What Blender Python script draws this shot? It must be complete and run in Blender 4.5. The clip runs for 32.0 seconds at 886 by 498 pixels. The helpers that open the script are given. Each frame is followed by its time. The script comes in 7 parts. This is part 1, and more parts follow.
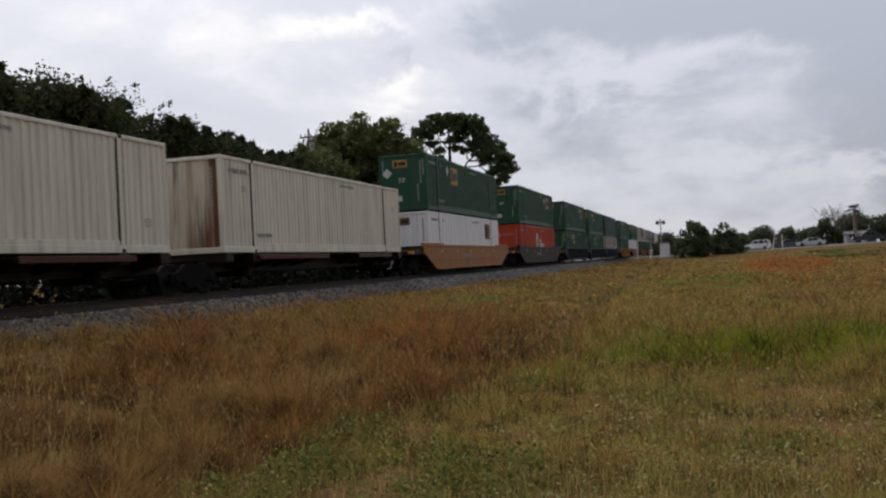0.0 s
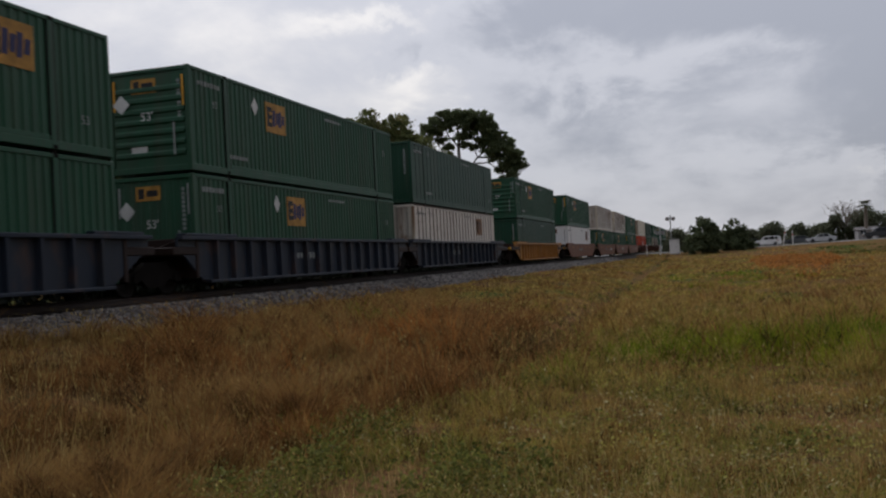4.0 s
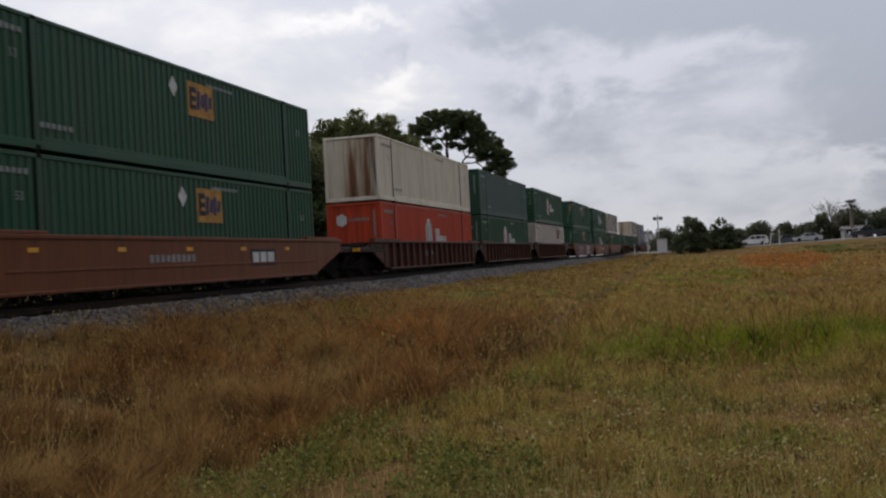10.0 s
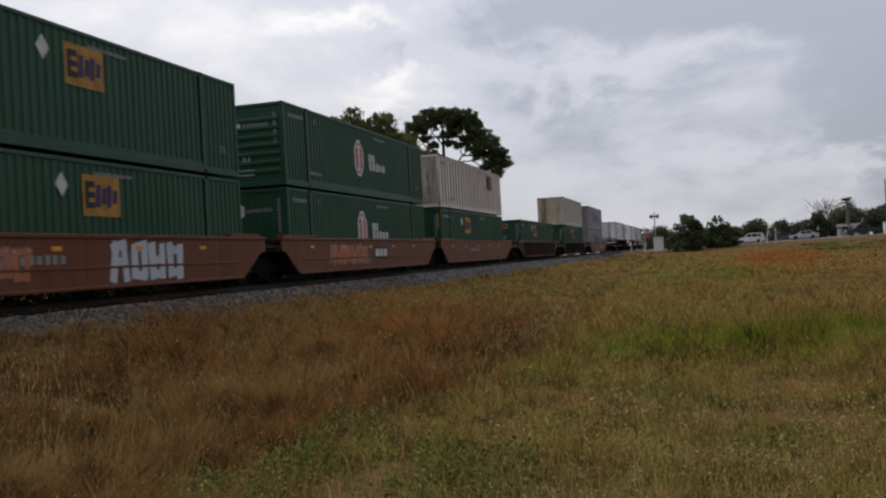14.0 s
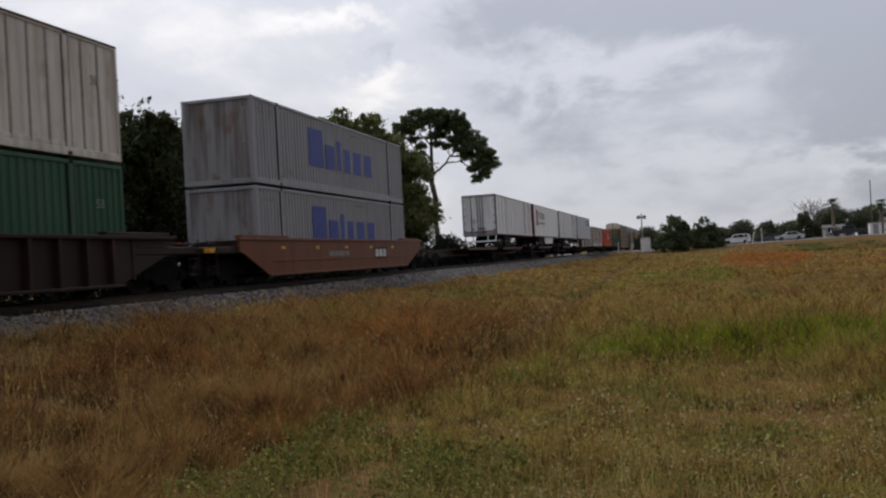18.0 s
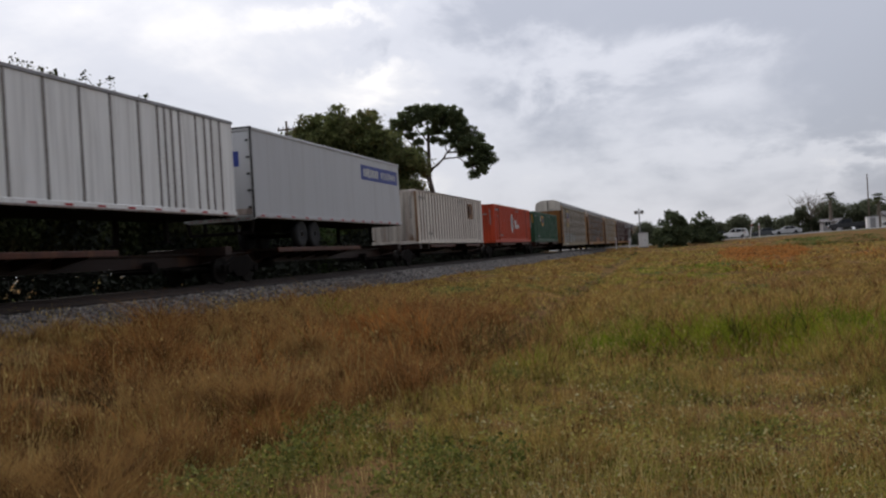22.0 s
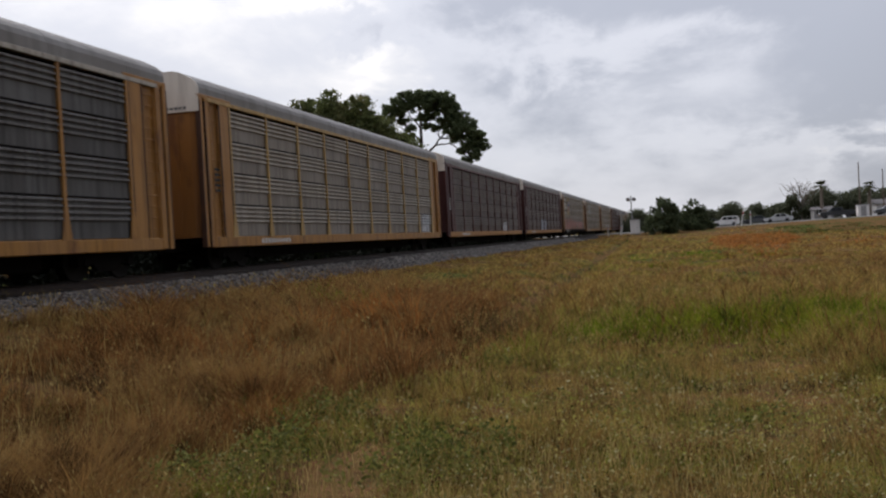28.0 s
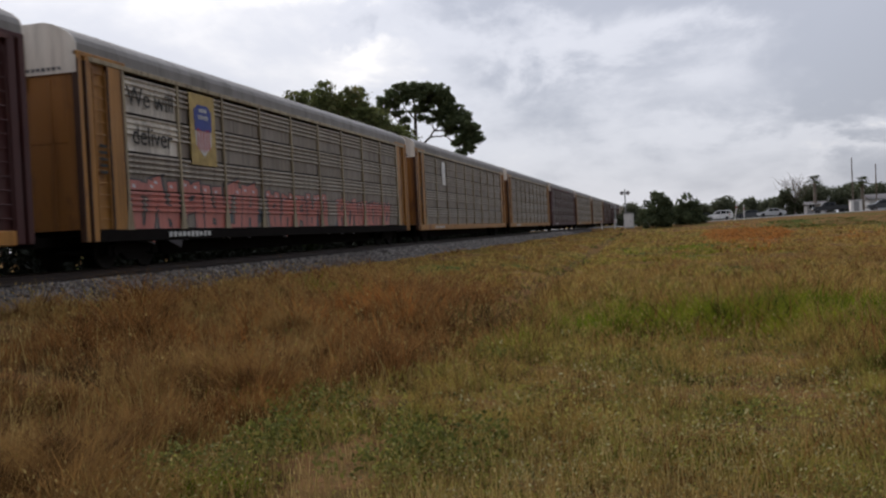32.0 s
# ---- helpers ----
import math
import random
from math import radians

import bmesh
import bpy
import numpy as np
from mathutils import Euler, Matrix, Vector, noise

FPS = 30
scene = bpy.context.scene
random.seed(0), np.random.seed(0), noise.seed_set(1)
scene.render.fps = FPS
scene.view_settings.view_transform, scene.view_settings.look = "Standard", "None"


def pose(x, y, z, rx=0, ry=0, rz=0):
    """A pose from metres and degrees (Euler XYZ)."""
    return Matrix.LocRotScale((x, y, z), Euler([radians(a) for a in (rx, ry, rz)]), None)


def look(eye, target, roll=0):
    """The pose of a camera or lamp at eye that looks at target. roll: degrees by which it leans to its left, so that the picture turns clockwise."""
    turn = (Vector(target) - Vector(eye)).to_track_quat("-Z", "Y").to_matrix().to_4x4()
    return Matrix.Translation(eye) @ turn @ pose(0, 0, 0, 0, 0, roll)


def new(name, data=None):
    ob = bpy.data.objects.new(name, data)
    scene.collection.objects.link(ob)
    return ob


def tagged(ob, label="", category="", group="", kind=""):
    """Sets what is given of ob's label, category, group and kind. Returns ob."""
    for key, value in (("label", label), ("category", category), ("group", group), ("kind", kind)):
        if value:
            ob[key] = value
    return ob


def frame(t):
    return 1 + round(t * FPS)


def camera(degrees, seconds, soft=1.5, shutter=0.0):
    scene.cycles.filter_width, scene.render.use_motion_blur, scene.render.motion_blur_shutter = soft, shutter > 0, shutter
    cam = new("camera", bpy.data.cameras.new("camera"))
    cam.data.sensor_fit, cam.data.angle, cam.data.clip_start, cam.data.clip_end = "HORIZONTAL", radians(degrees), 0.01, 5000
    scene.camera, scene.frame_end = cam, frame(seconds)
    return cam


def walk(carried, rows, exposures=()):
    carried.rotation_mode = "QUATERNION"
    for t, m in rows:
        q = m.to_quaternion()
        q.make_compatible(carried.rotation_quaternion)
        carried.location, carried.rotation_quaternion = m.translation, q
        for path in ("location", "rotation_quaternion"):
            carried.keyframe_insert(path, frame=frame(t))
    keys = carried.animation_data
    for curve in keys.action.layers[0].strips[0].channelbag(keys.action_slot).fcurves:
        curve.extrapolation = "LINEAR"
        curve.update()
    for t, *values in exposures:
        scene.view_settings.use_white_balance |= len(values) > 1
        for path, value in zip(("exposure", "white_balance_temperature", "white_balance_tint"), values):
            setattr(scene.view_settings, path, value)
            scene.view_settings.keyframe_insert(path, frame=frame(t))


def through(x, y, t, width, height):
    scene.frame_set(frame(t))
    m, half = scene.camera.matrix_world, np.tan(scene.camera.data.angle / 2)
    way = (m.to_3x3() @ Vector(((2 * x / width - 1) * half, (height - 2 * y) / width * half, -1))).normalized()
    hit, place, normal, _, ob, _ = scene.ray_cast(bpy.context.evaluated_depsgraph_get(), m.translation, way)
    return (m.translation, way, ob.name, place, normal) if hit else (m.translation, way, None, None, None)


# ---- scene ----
# ---- camera: a hand-held phone that stands in the field and turns a little ----
EYE = (0.0, 0.0, 1.6)
cam = camera(51.65, 32.0, soft=2.25, shutter=0.12)
TURNS = [
    (0.0, 90.921, 2.881, 16.042), (0.5, 90.91, 2.857, 16.161), (1.0, 90.99, 2.792, 16.401), (1.5, 91.115, 2.846, 16.642),
    (2.0, 91.191, 2.936, 16.848), (2.5, 91.056, 2.877, 16.782), (3.0, 90.899, 2.864, 16.733), (3.5, 90.744, 2.912, 16.697),
    (5.5, 90.76, 3.096, 16.176), (6.0, 90.62, 3.122, 16.045), (6.5, 90.375, 3.206, 16.018), (7.0, 90.352, 3.291, 15.886),
    (7.5, 90.337, 3.224, 15.744), (8.0, 90.393, 3.189, 15.756), (8.5, 90.542, 3.159, 15.847), (9.0, 90.676, 3.269, 16.031),
    (9.5, 90.69, 3.186, 15.912), (10.0, 90.704, 3.108, 15.887), (10.5, 90.531, 3.082, 15.675), (11.0, 90.45, 3.022, 15.553),
    (11.5, 90.469, 3.009, 15.484), (12.0, 90.497, 3.013, 15.506), (12.5, 90.562, 3.208, 15.657), (13.0, 90.651, 3.315, 15.763),
    (13.5, 90.568, 3.229, 15.757), (14.0, 90.586, 3.198, 15.686), (14.5, 90.749, 3.268, 15.658), (16.5, 90.656, 2.994, 15.194),
    (17.0, 90.648, 3.059, 15.152), (17.5, 90.598, 3.074, 14.974), (18.0, 90.584, 3.182, 14.915), (18.5, 90.576, 3.259, 14.763),
    (19.0, 90.421, 3.213, 14.812), (19.5, 90.317, 3.262, 14.812), (20.0, 90.219, 3.28, 14.721), (20.5, 90.301, 3.267, 14.726),
    (21.0, 90.272, 3.338, 14.701), (21.5, 90.335, 3.36, 14.755), (22.0, 90.329, 3.475, 14.779), (22.5, 90.437, 3.495, 14.806),
    (23.0, 90.205, 3.521, 14.722), (23.5, 90.02, 3.332, 14.337), (24.0, 89.869, 3.233, 14.167), (24.5, 89.576, 3.009, 13.982),
    (25.0, 89.481, 2.903, 13.796), (25.5, 89.504, 2.748, 13.608), (27.5, 89.532, 3.104, 14.019), (28.0, 89.441, 3.226, 14.279),
    (28.5, 89.387, 3.155, 14.251), (29.0, 89.384, 3.16, 14.194), (29.5, 89.325, 3.196, 14.036), (30.0, 89.285, 3.049, 13.97),
    (30.5, 89.094, 2.95, 13.844), (31.0, 88.971, 2.764, 13.719), (31.5, 88.923, 2.811, 13.749), (32.0, 88.942, 2.866, 13.892),
]
walk(cam, [(t, pose(*EYE, rx, ry, rz)) for t, rx, ry, rz in TURNS], exposures=[(0.0, 0.04, 6600, 11.5), (1.0, 0.02, 6600, 11.5), (2.0, -0.18, 6600, 11.5), (3.5, -0.20, 6600, 11.5), (6.0, -0.22, 6600, 11.5), (7.0, -0.12, 6600, 11.5), (8.0, -0.09, 6600, 11.5), (10.0, -0.04, 6600, 11.5), (11.0, -0.01, 6600, 11.5), (13.0, -0.05, 6600, 11.5), (14.5, -0.03, 6600, 11.5), (17.0, 0.17, 6600, 11.5), (18.0, -0.04, 6600, 11.5), (19.0, -0.06, 6600, 11.5), (20.0, 0.10, 6600, 11.5), (24.0, 0.12, 6600, 11.5), (32.0, 0.15, 6600, 11.5)])

# ---- plan, in metres: the track runs along y, the train comes towards -y ----
TRACK_X = -14.80       # middle of the track
RAIL_Z = 1.08          # top of the rails
ROAD_Y = 170.0         # the road that crosses the track


def smooth(a, b, v):
    k = min(1.0, max(0.0, (v - a) / (b - a)))
    return k * k * (3 - 2 * k)


def road_z(x):
    return 1.04 + 0.62 * smooth(-10, 36, x)


def trail(y):
    """The line of a faint trodden trough through the grass."""
    return -3.47 - 0.0286 * (y - 20.8) if y > 20.8 else -3.47 + 0.073 * (20.8 - y)


def ground_z(x, y):
    """Height of the ground: a field, the track's bank on one side and the road's bank at the end."""
    z = 0.52 * smooth(-3.0, -11.4, x) - 0.10 * smooth(1.5, 5.0, x) * smooth(60, 20, y)
    z += 0.035 * math.sin(0.9 * x + 0.4 * y) + 0.03 * math.sin(0.5 * y - 1.3 * x)
    z -= 0.26 * math.exp(-((x - trail(y)) / 0.5) ** 2) * smooth(12, 20, y) * smooth(120, 70, y)
    if x < -11.3:
        z = 0.52 - 0.30 * smooth(-11.3, -12.0, x)
    if x < -17.6:
        z = 0.22 + 0.25 * smooth(-17.6, -18.6, x)
    r = smooth(ROAD_Y - 42, ROAD_Y - 6, y)
    return z * (1 - r) + (road_z(x) - 0.12) * r


# ---- world, sun ----
SUN_DIR = Vector((-0.72, 0.62, 0.86)).normalized()
world = bpy.data.worlds.new("overcast_sky")
scene.world = world
world.use_nodes = True


def sky():
    nt = world.node_tree
    nt.nodes.clear()
    N, L = nt.nodes.new, nt.links.new
    out, bg = N("ShaderNodeOutputWorld"), N("ShaderNodeBackground")
    tex = N("ShaderNodeTexSky")
    tex.sky_type, tex.sun_disc = "NISHITA", False
    tex.sun_elevation, tex.sun_rotation = math.asin(SUN_DIR.z), math.atan2(SUN_DIR.x, SUN_DIR.y)
    co = N("ShaderNodeTexCoord")
    sep = N("ShaderNodeSeparateXYZ")
    L(co.outputs["Generated"], sep.inputs[0])

    def calc(op, a, b=0.0, c=None):
        n = N("ShaderNodeMath")
        n.operation = op
        for i, v in enumerate((a, b) if c is None else (a, b, c)):
            if isinstance(v, (int, float)):
                n.inputs[i].default_value = v
            else:
                L(v, n.inputs[i])
        return n.outputs[0]

    up = calc("MAXIMUM", sep.outputs[2], 0.0)
    low = calc("ADD", up, 0.30)
    flat = N("ShaderNodeCombineXYZ")
    L(calc("DIVIDE", sep.outputs[0], low), flat.inputs[0])
    L(calc("DIVIDE", sep.outputs[1], low), flat.inputs[1])

    def cloud(scale, detail, rough, shift):
        m = N("ShaderNodeMapping")
        m.inputs["Location"].default_value = shift
        m.inputs["Scale"].default_value = (1.0, 0.75, 1.0)
        L(flat.outputs[0], m.inputs[0])
        n = N("ShaderNodeTexNoise")
        n.inputs["Scale"].default_value, n.inputs["Detail"].default_value, n.inputs["Roughness"].default_value = scale, detail, rough
        n.inputs["Distortion"].default_value = 0.35
        L(m.outputs[0], n.inputs["Vector"])
        return n.outputs["Fac"]

    big, small = cloud(0.42, 4.0, 0.45, (1.3, 0.4, 0)), cloud(1.7, 8.0, 0.56, (4.1, 2.2, 0))
    # glow of the hidden sun behind the cloud
    dot = N("ShaderNodeVectorMath")
    dot.operation = "DOT_PRODUCT"
    L(co.outputs["Generated"], dot.inputs[0])
    dot.inputs[1].default_value = SUN_DIR
    toward = calc("MAXIMUM", dot.outputs["Value"], 0.0)
    glow = calc("POWER", toward, 4.0)
    body = calc("ADD", calc("MULTIPLY", big, 0.62), calc("MULTIPLY", small, 0.56))
    body = calc("ADD", body, calc("MULTIPLY", glow, 0.07))
    # banks of lit and of shaded cloud over the track's far end, with ragged rims
    ahead = calc("MAXIMUM", sep.outputs[1], 0.05)
    wisp, curl = cloud(3.6, 7.0, 0.62, (7.7, 1.2, 0)), cloud(4.4, 7.0, 0.6, (2.7, 8.2, 0))
    side = calc("ADD", calc("DIVIDE", sep.outputs[0], ahead), calc("MULTIPLY", calc("SUBTRACT", wisp, 0.5), 0.30))
    rise = calc("ADD", calc("DIVIDE", sep.outputs[2], ahead), calc("MULTIPLY", calc("SUBTRACT", curl, 0.5), 0.16))
    for a, e, wa, we, k in ((-0.50, 0.27, 0.16, 0.07, 0.02), (-0.36, 0.287, 0.11, 0.016, 0.10), (-0.24, 0.17, 0.24, 0.16, 0.04), (-0.30, 0.215, 0.055, 0.028, 0.10), (-0.14, 0.200, 0.065, 0.020, 0.10),
                            (0.01, 0.203, 0.065, 0.018, 0.09), (-0.20, 0.25, 0.07, 0.022, -0.08), (0.03, 0.115, 0.22, 0.045, -0.08), (0.24, 0.24, 0.28, 0.15, -0.17), (0.16, 0.075, 0.30, 0.035, 0.05), (0.20, 0.072, 0.06, 0.012, 0.12), (-0.48, 0.19, 0.24, 0.10, 0.05), (-0.33, 0.245, 0.03, 0.02, -0.10), (-0.08, 0.155, 0.10, 0.016, -0.06)):
        p = calc("POWER", calc("MULTIPLY", calc("SUBTRACT", side, a), 1 / wa), 2.0)
        q = calc("POWER", calc("MULTIPLY", calc("SUBTRACT", rise, e), 1 / we), 2.0)
        body = calc("ADD", body, calc("MULTIPLY", calc("POWER", 2.71828, calc("MULTIPLY", calc("ADD", p, q), -1.0)), k))
    # paler towards the horizon
    haze = calc("POWER", calc("SUBTRACT", 1.0, calc("MINIMUM", up, 1.0)), 16.0)
    body = calc("ADD", body, calc("MULTIPLY", haze, 0.05))
    # the cloud is thicker and darker away from the sun
    thick = calc("ADD", 0.24, calc("MULTIPLY", calc("POWER", calc("ADD", 0.5, calc("MULTIPLY", dot.outputs["Value"], 0.5)), 1.6), 1.12))
    thick = calc("MINIMUM", thick, 0.95)
    # an overcast sky is brightest overhead
    thick = calc("MULTIPLY", thick, calc("ADD", 0.93, calc("MULTIPLY", calc("POWER", up, 1.5), 1.4)))
    ramp = N("ShaderNodeValToRGB")
    ramp.color_ramp.interpolation = "EASE"
    e = ramp.color_ramp.elements
    e[0].position, e[0].color = 0.50, (0.46, 0.49, 0.57, 1)
    e[1].position, e[1].color = 0.84, (1.10, 1.08, 1.06, 1)
    m = e.new(0.66)
    m.color = (0.70, 0.725, 0.80, 1)
    L(body, ramp.inputs[0])
    dim = N("ShaderNodeMix")
    dim.data_type, dim.blend_type = "RGBA", "MULTIPLY"
    dim.inputs[0].default_value = 1.0
    L(tex.outputs[0], dim.inputs[6])
    dim.inputs[7].default_value = (0.09, 0.09, 0.09, 1)
    mix = N("ShaderNodeMix")
    mix.data_type = "RGBA"
    mix.inputs[0].default_value = 0.9
    L(dim.outputs[2], mix.inputs[6])
    L(ramp.outputs[0], mix.inputs[7])
    L(mix.outputs[2], bg.inputs[0])
    L(thick, bg.inputs[1])
    L(bg.outputs[0], out.inputs[0])


sky()
sun = new("sun", bpy.data.lights.new("sun", "SUN"))
sun.data.energy, sun.data.angle, sun.data.color = 1.4, radians(30), (1.0, 0.96, 0.9)
sun.matrix_basis = look(SUN_DIR * 50, (0, 0, 0))


# ---- materials ----
def shader(name):
    m = bpy.data.materials.new(name)
    m.use_nodes = True
    nt = m.node_tree
    return m, nt, nt.nodes["Principled BSDF"]


def mixed(nt, fac, a, b):
    n = nt.nodes.new("ShaderNodeMix")
    n.data_type = "RGBA"
    for i, v in ((0, fac), (6, a), (7, b)):
        if isinstance(v, (int, float)):
            n.inputs[i].default_value = v
        elif isinstance(v, tuple):
            n.inputs[i].default_value = (*v[:3], 1)
        else:
            nt.links.new(v, n.inputs[i])
    return n.outputs[2]


def noisy(nt, scale, detail=5.0, stretch=(1, 1, 1), lo=0.35, hi=0.65, coord="Object", rough=0.55):
    co, mp, n, r = (nt.nodes.new(k) for k in ("ShaderNodeTexCoord", "ShaderNodeMapping", "ShaderNodeTexNoise", "ShaderNodeMapRange"))
    info = nt.nodes.new("ShaderNodeObjectInfo")
    jump = nt.nodes.new("ShaderNodeVectorMath")
    jump.operation = "SCALE"
    jump.inputs[0].default_value = (37.0, 11.0, 5.0)
    nt.links.new(info.outputs["Random"], jump.inputs["Scale"])
    mp.inputs["Scale"].default_value = stretch
    nt.links.new(co.outputs[coord], mp.inputs["Vector"])
    if coord == "Object":
        nt.links.new(jump.outputs[0], mp.inputs["Location"])
    nt.links.new(mp.outputs[0], n.inputs["Vector"])
    n.inputs["Scale"].default_value, n.inputs["Detail"].default_value, n.inputs["Roughness"].default_value = scale, detail, rough
    nt.links.new(n.outputs["Fac"], r.inputs[0])
    r.inputs[1].default_value, r.inputs[2].default_value = lo, hi
    return r.outputs[0]


def relief(nt, bsdf, height, strength, distance=0.02):
    b = nt.nodes.new("ShaderNodeBump")
    b.inputs["Strength"].default_value, b.inputs["Distance"].default_value = strength, distance
    nt.links.new(height, b.inputs["Height"])
    nt.links.new(b.outputs[0], bsdf.inputs["Normal"])


def paint(name, col, dirt=(0.10, 0.08, 0.06), amount=0.45, rough=0.5, metal=0.0, rust=0.0, fade=0.25, gloss=0.25, fine=0.0, ridge_light=None):
    """Weathered paint on steel: faded patches, vertical streaks of dirt, some rust."""
    m, nt, b = shader(name)
    col = tuple(0.84 * k for k in col)
    pale = tuple(c * (1 - fade) + fade * (0.25 + 0.5 * c) for c in col)
    c = mixed(nt, noisy(nt, 0.45, 4), col, pale)
    streak = noisy(nt, 1.0, 7, (2.2, 2.2, 0.18), 0.48, 0.78)
    mul = nt.nodes.new("ShaderNodeMath")
    mul.operation = "MULTIPLY"
    nt.links.new(streak, mul.inputs[0])
    mul.inputs[1].default_value = amount
    c = mixed(nt, mul.outputs[0], c, dirt)
    if rust:
        r = nt.nodes.new("ShaderNodeMath")
        r.operation = "MULTIPLY"
        nt.links.new(noisy(nt, 1.7, 9, (1, 1, 0.55), 0.56, 0.70), r.inputs[0])
        r.inputs[1].default_value = rust
        c = mixed(nt, r.outputs[0], c, (0.16, 0.065, 0.025))
    if ridge_light:
        # highlights of the raised flutes, painted as a paler colour by relief
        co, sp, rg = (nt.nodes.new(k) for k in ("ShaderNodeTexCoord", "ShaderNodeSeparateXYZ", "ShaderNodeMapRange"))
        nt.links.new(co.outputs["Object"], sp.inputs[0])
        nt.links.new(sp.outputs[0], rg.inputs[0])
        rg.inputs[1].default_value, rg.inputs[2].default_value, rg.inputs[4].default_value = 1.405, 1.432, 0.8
        c = mixed(nt, rg.outputs[0], c, ridge_light)
    if fine:
        r = nt.nodes.new("ShaderNodeMath")
        r.operation = "MULTIPLY"
        nt.links.new(noisy(nt, 1.0, 6, (3.5, 7.0, 0.35), 0.46, 0.68), r.inputs[0])
        r.inputs[1].default_value = fine
        c = mixed(nt, r.outputs[0], c, tuple(0.30 * k for k in dirt))
    nt.links.new(c, b.inputs["Base Color"])
    b.inputs["Roughness"].default_value, b.inputs["Metallic"].default_value = rough, metal
    b.inputs["Specular IOR Level"].default_value = 1.7 * gloss
    relief(nt, b, noisy(nt, 6.0, 3), 0.15, 0.01)
    return m


def plain(name, col, rough=0.6, metal=0.0, vary=0.25, scale=3.0, gloss=0.3):
    m, nt, b = shader(name)
    dark = tuple(v * (1 - vary) for v in col)
    nt.links.new(mixed(nt, noisy(nt, scale, 6), dark, col), b.inputs["Base Color"])
    b.inputs["Roughness"].default_value, b.inputs["Metallic"].default_value = rough, metal
    b.inputs["Specular IOR Level"].default_value = gloss
    return m


def leafy(name, dark, light, warm=None, rough=0.85, through=0.38):
    """Leaves: colour varies from leaf to leaf and over the crown; some light comes through."""
    m, nt, b = shader(name)
    geo = nt.nodes.new("ShaderNodeNewGeometry")
    c = mixed(nt, geo.outputs["Random Per Island"], dark, light)
    if warm:
        c = mixed(nt, noisy(nt, 0.5, 3, lo=0.5, hi=0.75), c, warm)
    nt.links.new(c, b.inputs["Base Color"])
    b.inputs["Roughness"].default_value = rough
    b.inputs["Specular IOR Level"].default_value = 0.2
    t, mx = nt.nodes.new("ShaderNodeBsdfTranslucent"), nt.nodes.new("ShaderNodeMixShader")
    nt.links.new(c, t.inputs["Color"])
    mx.inputs[0].default_value = through
    out = nt.nodes["Material Output"]
    nt.links.new(b.outputs[0], mx.inputs[1])
    nt.links.new(t.outputs[0], mx.inputs[2])
    nt.links.new(mx.outputs[0], out.inputs[0])
    return m


GREEN = paint("green_container_paint", (0.008, 0.078, 0.035), amount=0.3, fade=0.04, fine=0.3, gloss=0.19)
GREEN_DARK = paint("dark_green_container_paint", (0.012, 0.050, 0.036), amount=0.25, fade=0.03)
GREEN_RIB = paint("dull_green_container_paint", (0.008, 0.056, 0.029), amount=0.3, fade=0.03, gloss=0.15)
WHITE = paint("dirty_white_container_paint", (0.80, 0.73, 0.64), (0.30, 0.20, 0.14), 0.40, rust=0.22, fade=0.1, fine=0.35)
CLEAN_WHITE = paint("white_container_paint", (0.93, 0.92, 0.90), (0.40, 0.36, 0.32), 0.35, fade=0.1, fine=0.2)
TAN = paint("tan_container_paint", (0.84, 0.77, 0.62), (0.20, 0.14, 0.08), 0.3, rust=0.10, fade=0.1, fine=0.25)
RED = paint("orange_red_container_paint", (0.58, 0.062, 0.016), (0.14, 0.03, 0.012), 0.45, fade=0.04, fine=0.35, gloss=0.16)
GREY = paint("grey_container_paint", (0.33, 0.33, 0.345), (0.16, 0.12, 0.10), 0.35, rust=0.15, fade=0.1, fine=0.3)
def rust_runs():
    """Tan paint with long dark runs of rust."""
    m, nt, b = shader("rust_streaked_paint")
    c = mixed(nt, noisy(nt, 0.6, 4), (0.62, 0.56, 0.44), (0.50, 0.42, 0.30))
    c = mixed(nt, noisy(nt, 1.0, 8, (1.6, 1.6, 0.10), 0.47, 0.60), c, (0.16, 0.065, 0.02))
    c = mixed(nt, noisy(nt, 1.0, 8, (3.4, 3.4, 0.22), 0.54, 0.66), c, (0.05, 0.022, 0.010))
    nt.links.new(c, b.inputs["Base Color"])
    b.inputs["Roughness"].default_value = 0.8
    return m


STAIN = rust_runs()
WELL_ORANGE = paint("orange_brown_well_paint", (0.185, 0.055, 0.016), (0.06, 0.025, 0.013), 0.5, rust=0.3, fade=0.04, gloss=0.12, fine=0.35)
WELL_BROWN = paint("red_brown_well_paint", (0.085, 0.024, 0.012), (0.04, 0.02, 0.012), 0.5, rust=0.3, fade=0.04, gloss=0.12, fine=0.5)
WELL_YELLOW = paint("yellow_well_paint", (0.46, 0.20, 0.030), (0.12, 0.06, 0.02), 0.55, rust=0.6, fade=0.1, gloss=0.15, fine=0.25)
WELL_BLUE = paint("dark_blue_well_paint", (0.018, 0.026, 0.042), (0.03, 0.025, 0.02), 0.6, rust=0.25, fade=0.04, gloss=0.12)
WELL_DARK = paint("dark_brown_well_paint", (0.026, 0.013, 0.010), (0.022, 0.014, 0.010), 0.6, rust=0.2, fade=0.02, gloss=0.08)
WELL_RUST = paint("rusty_well_paint", (0.075, 0.036, 0.022), (0.035, 0.02, 0.014), 0.6, rust=0.5, fade=0.04, gloss=0.1, fine=0.3)
DARK_STEEL = plain("grimy_dark_steel", (0.012, 0.010, 0.009), 0.95, gloss=0.05)
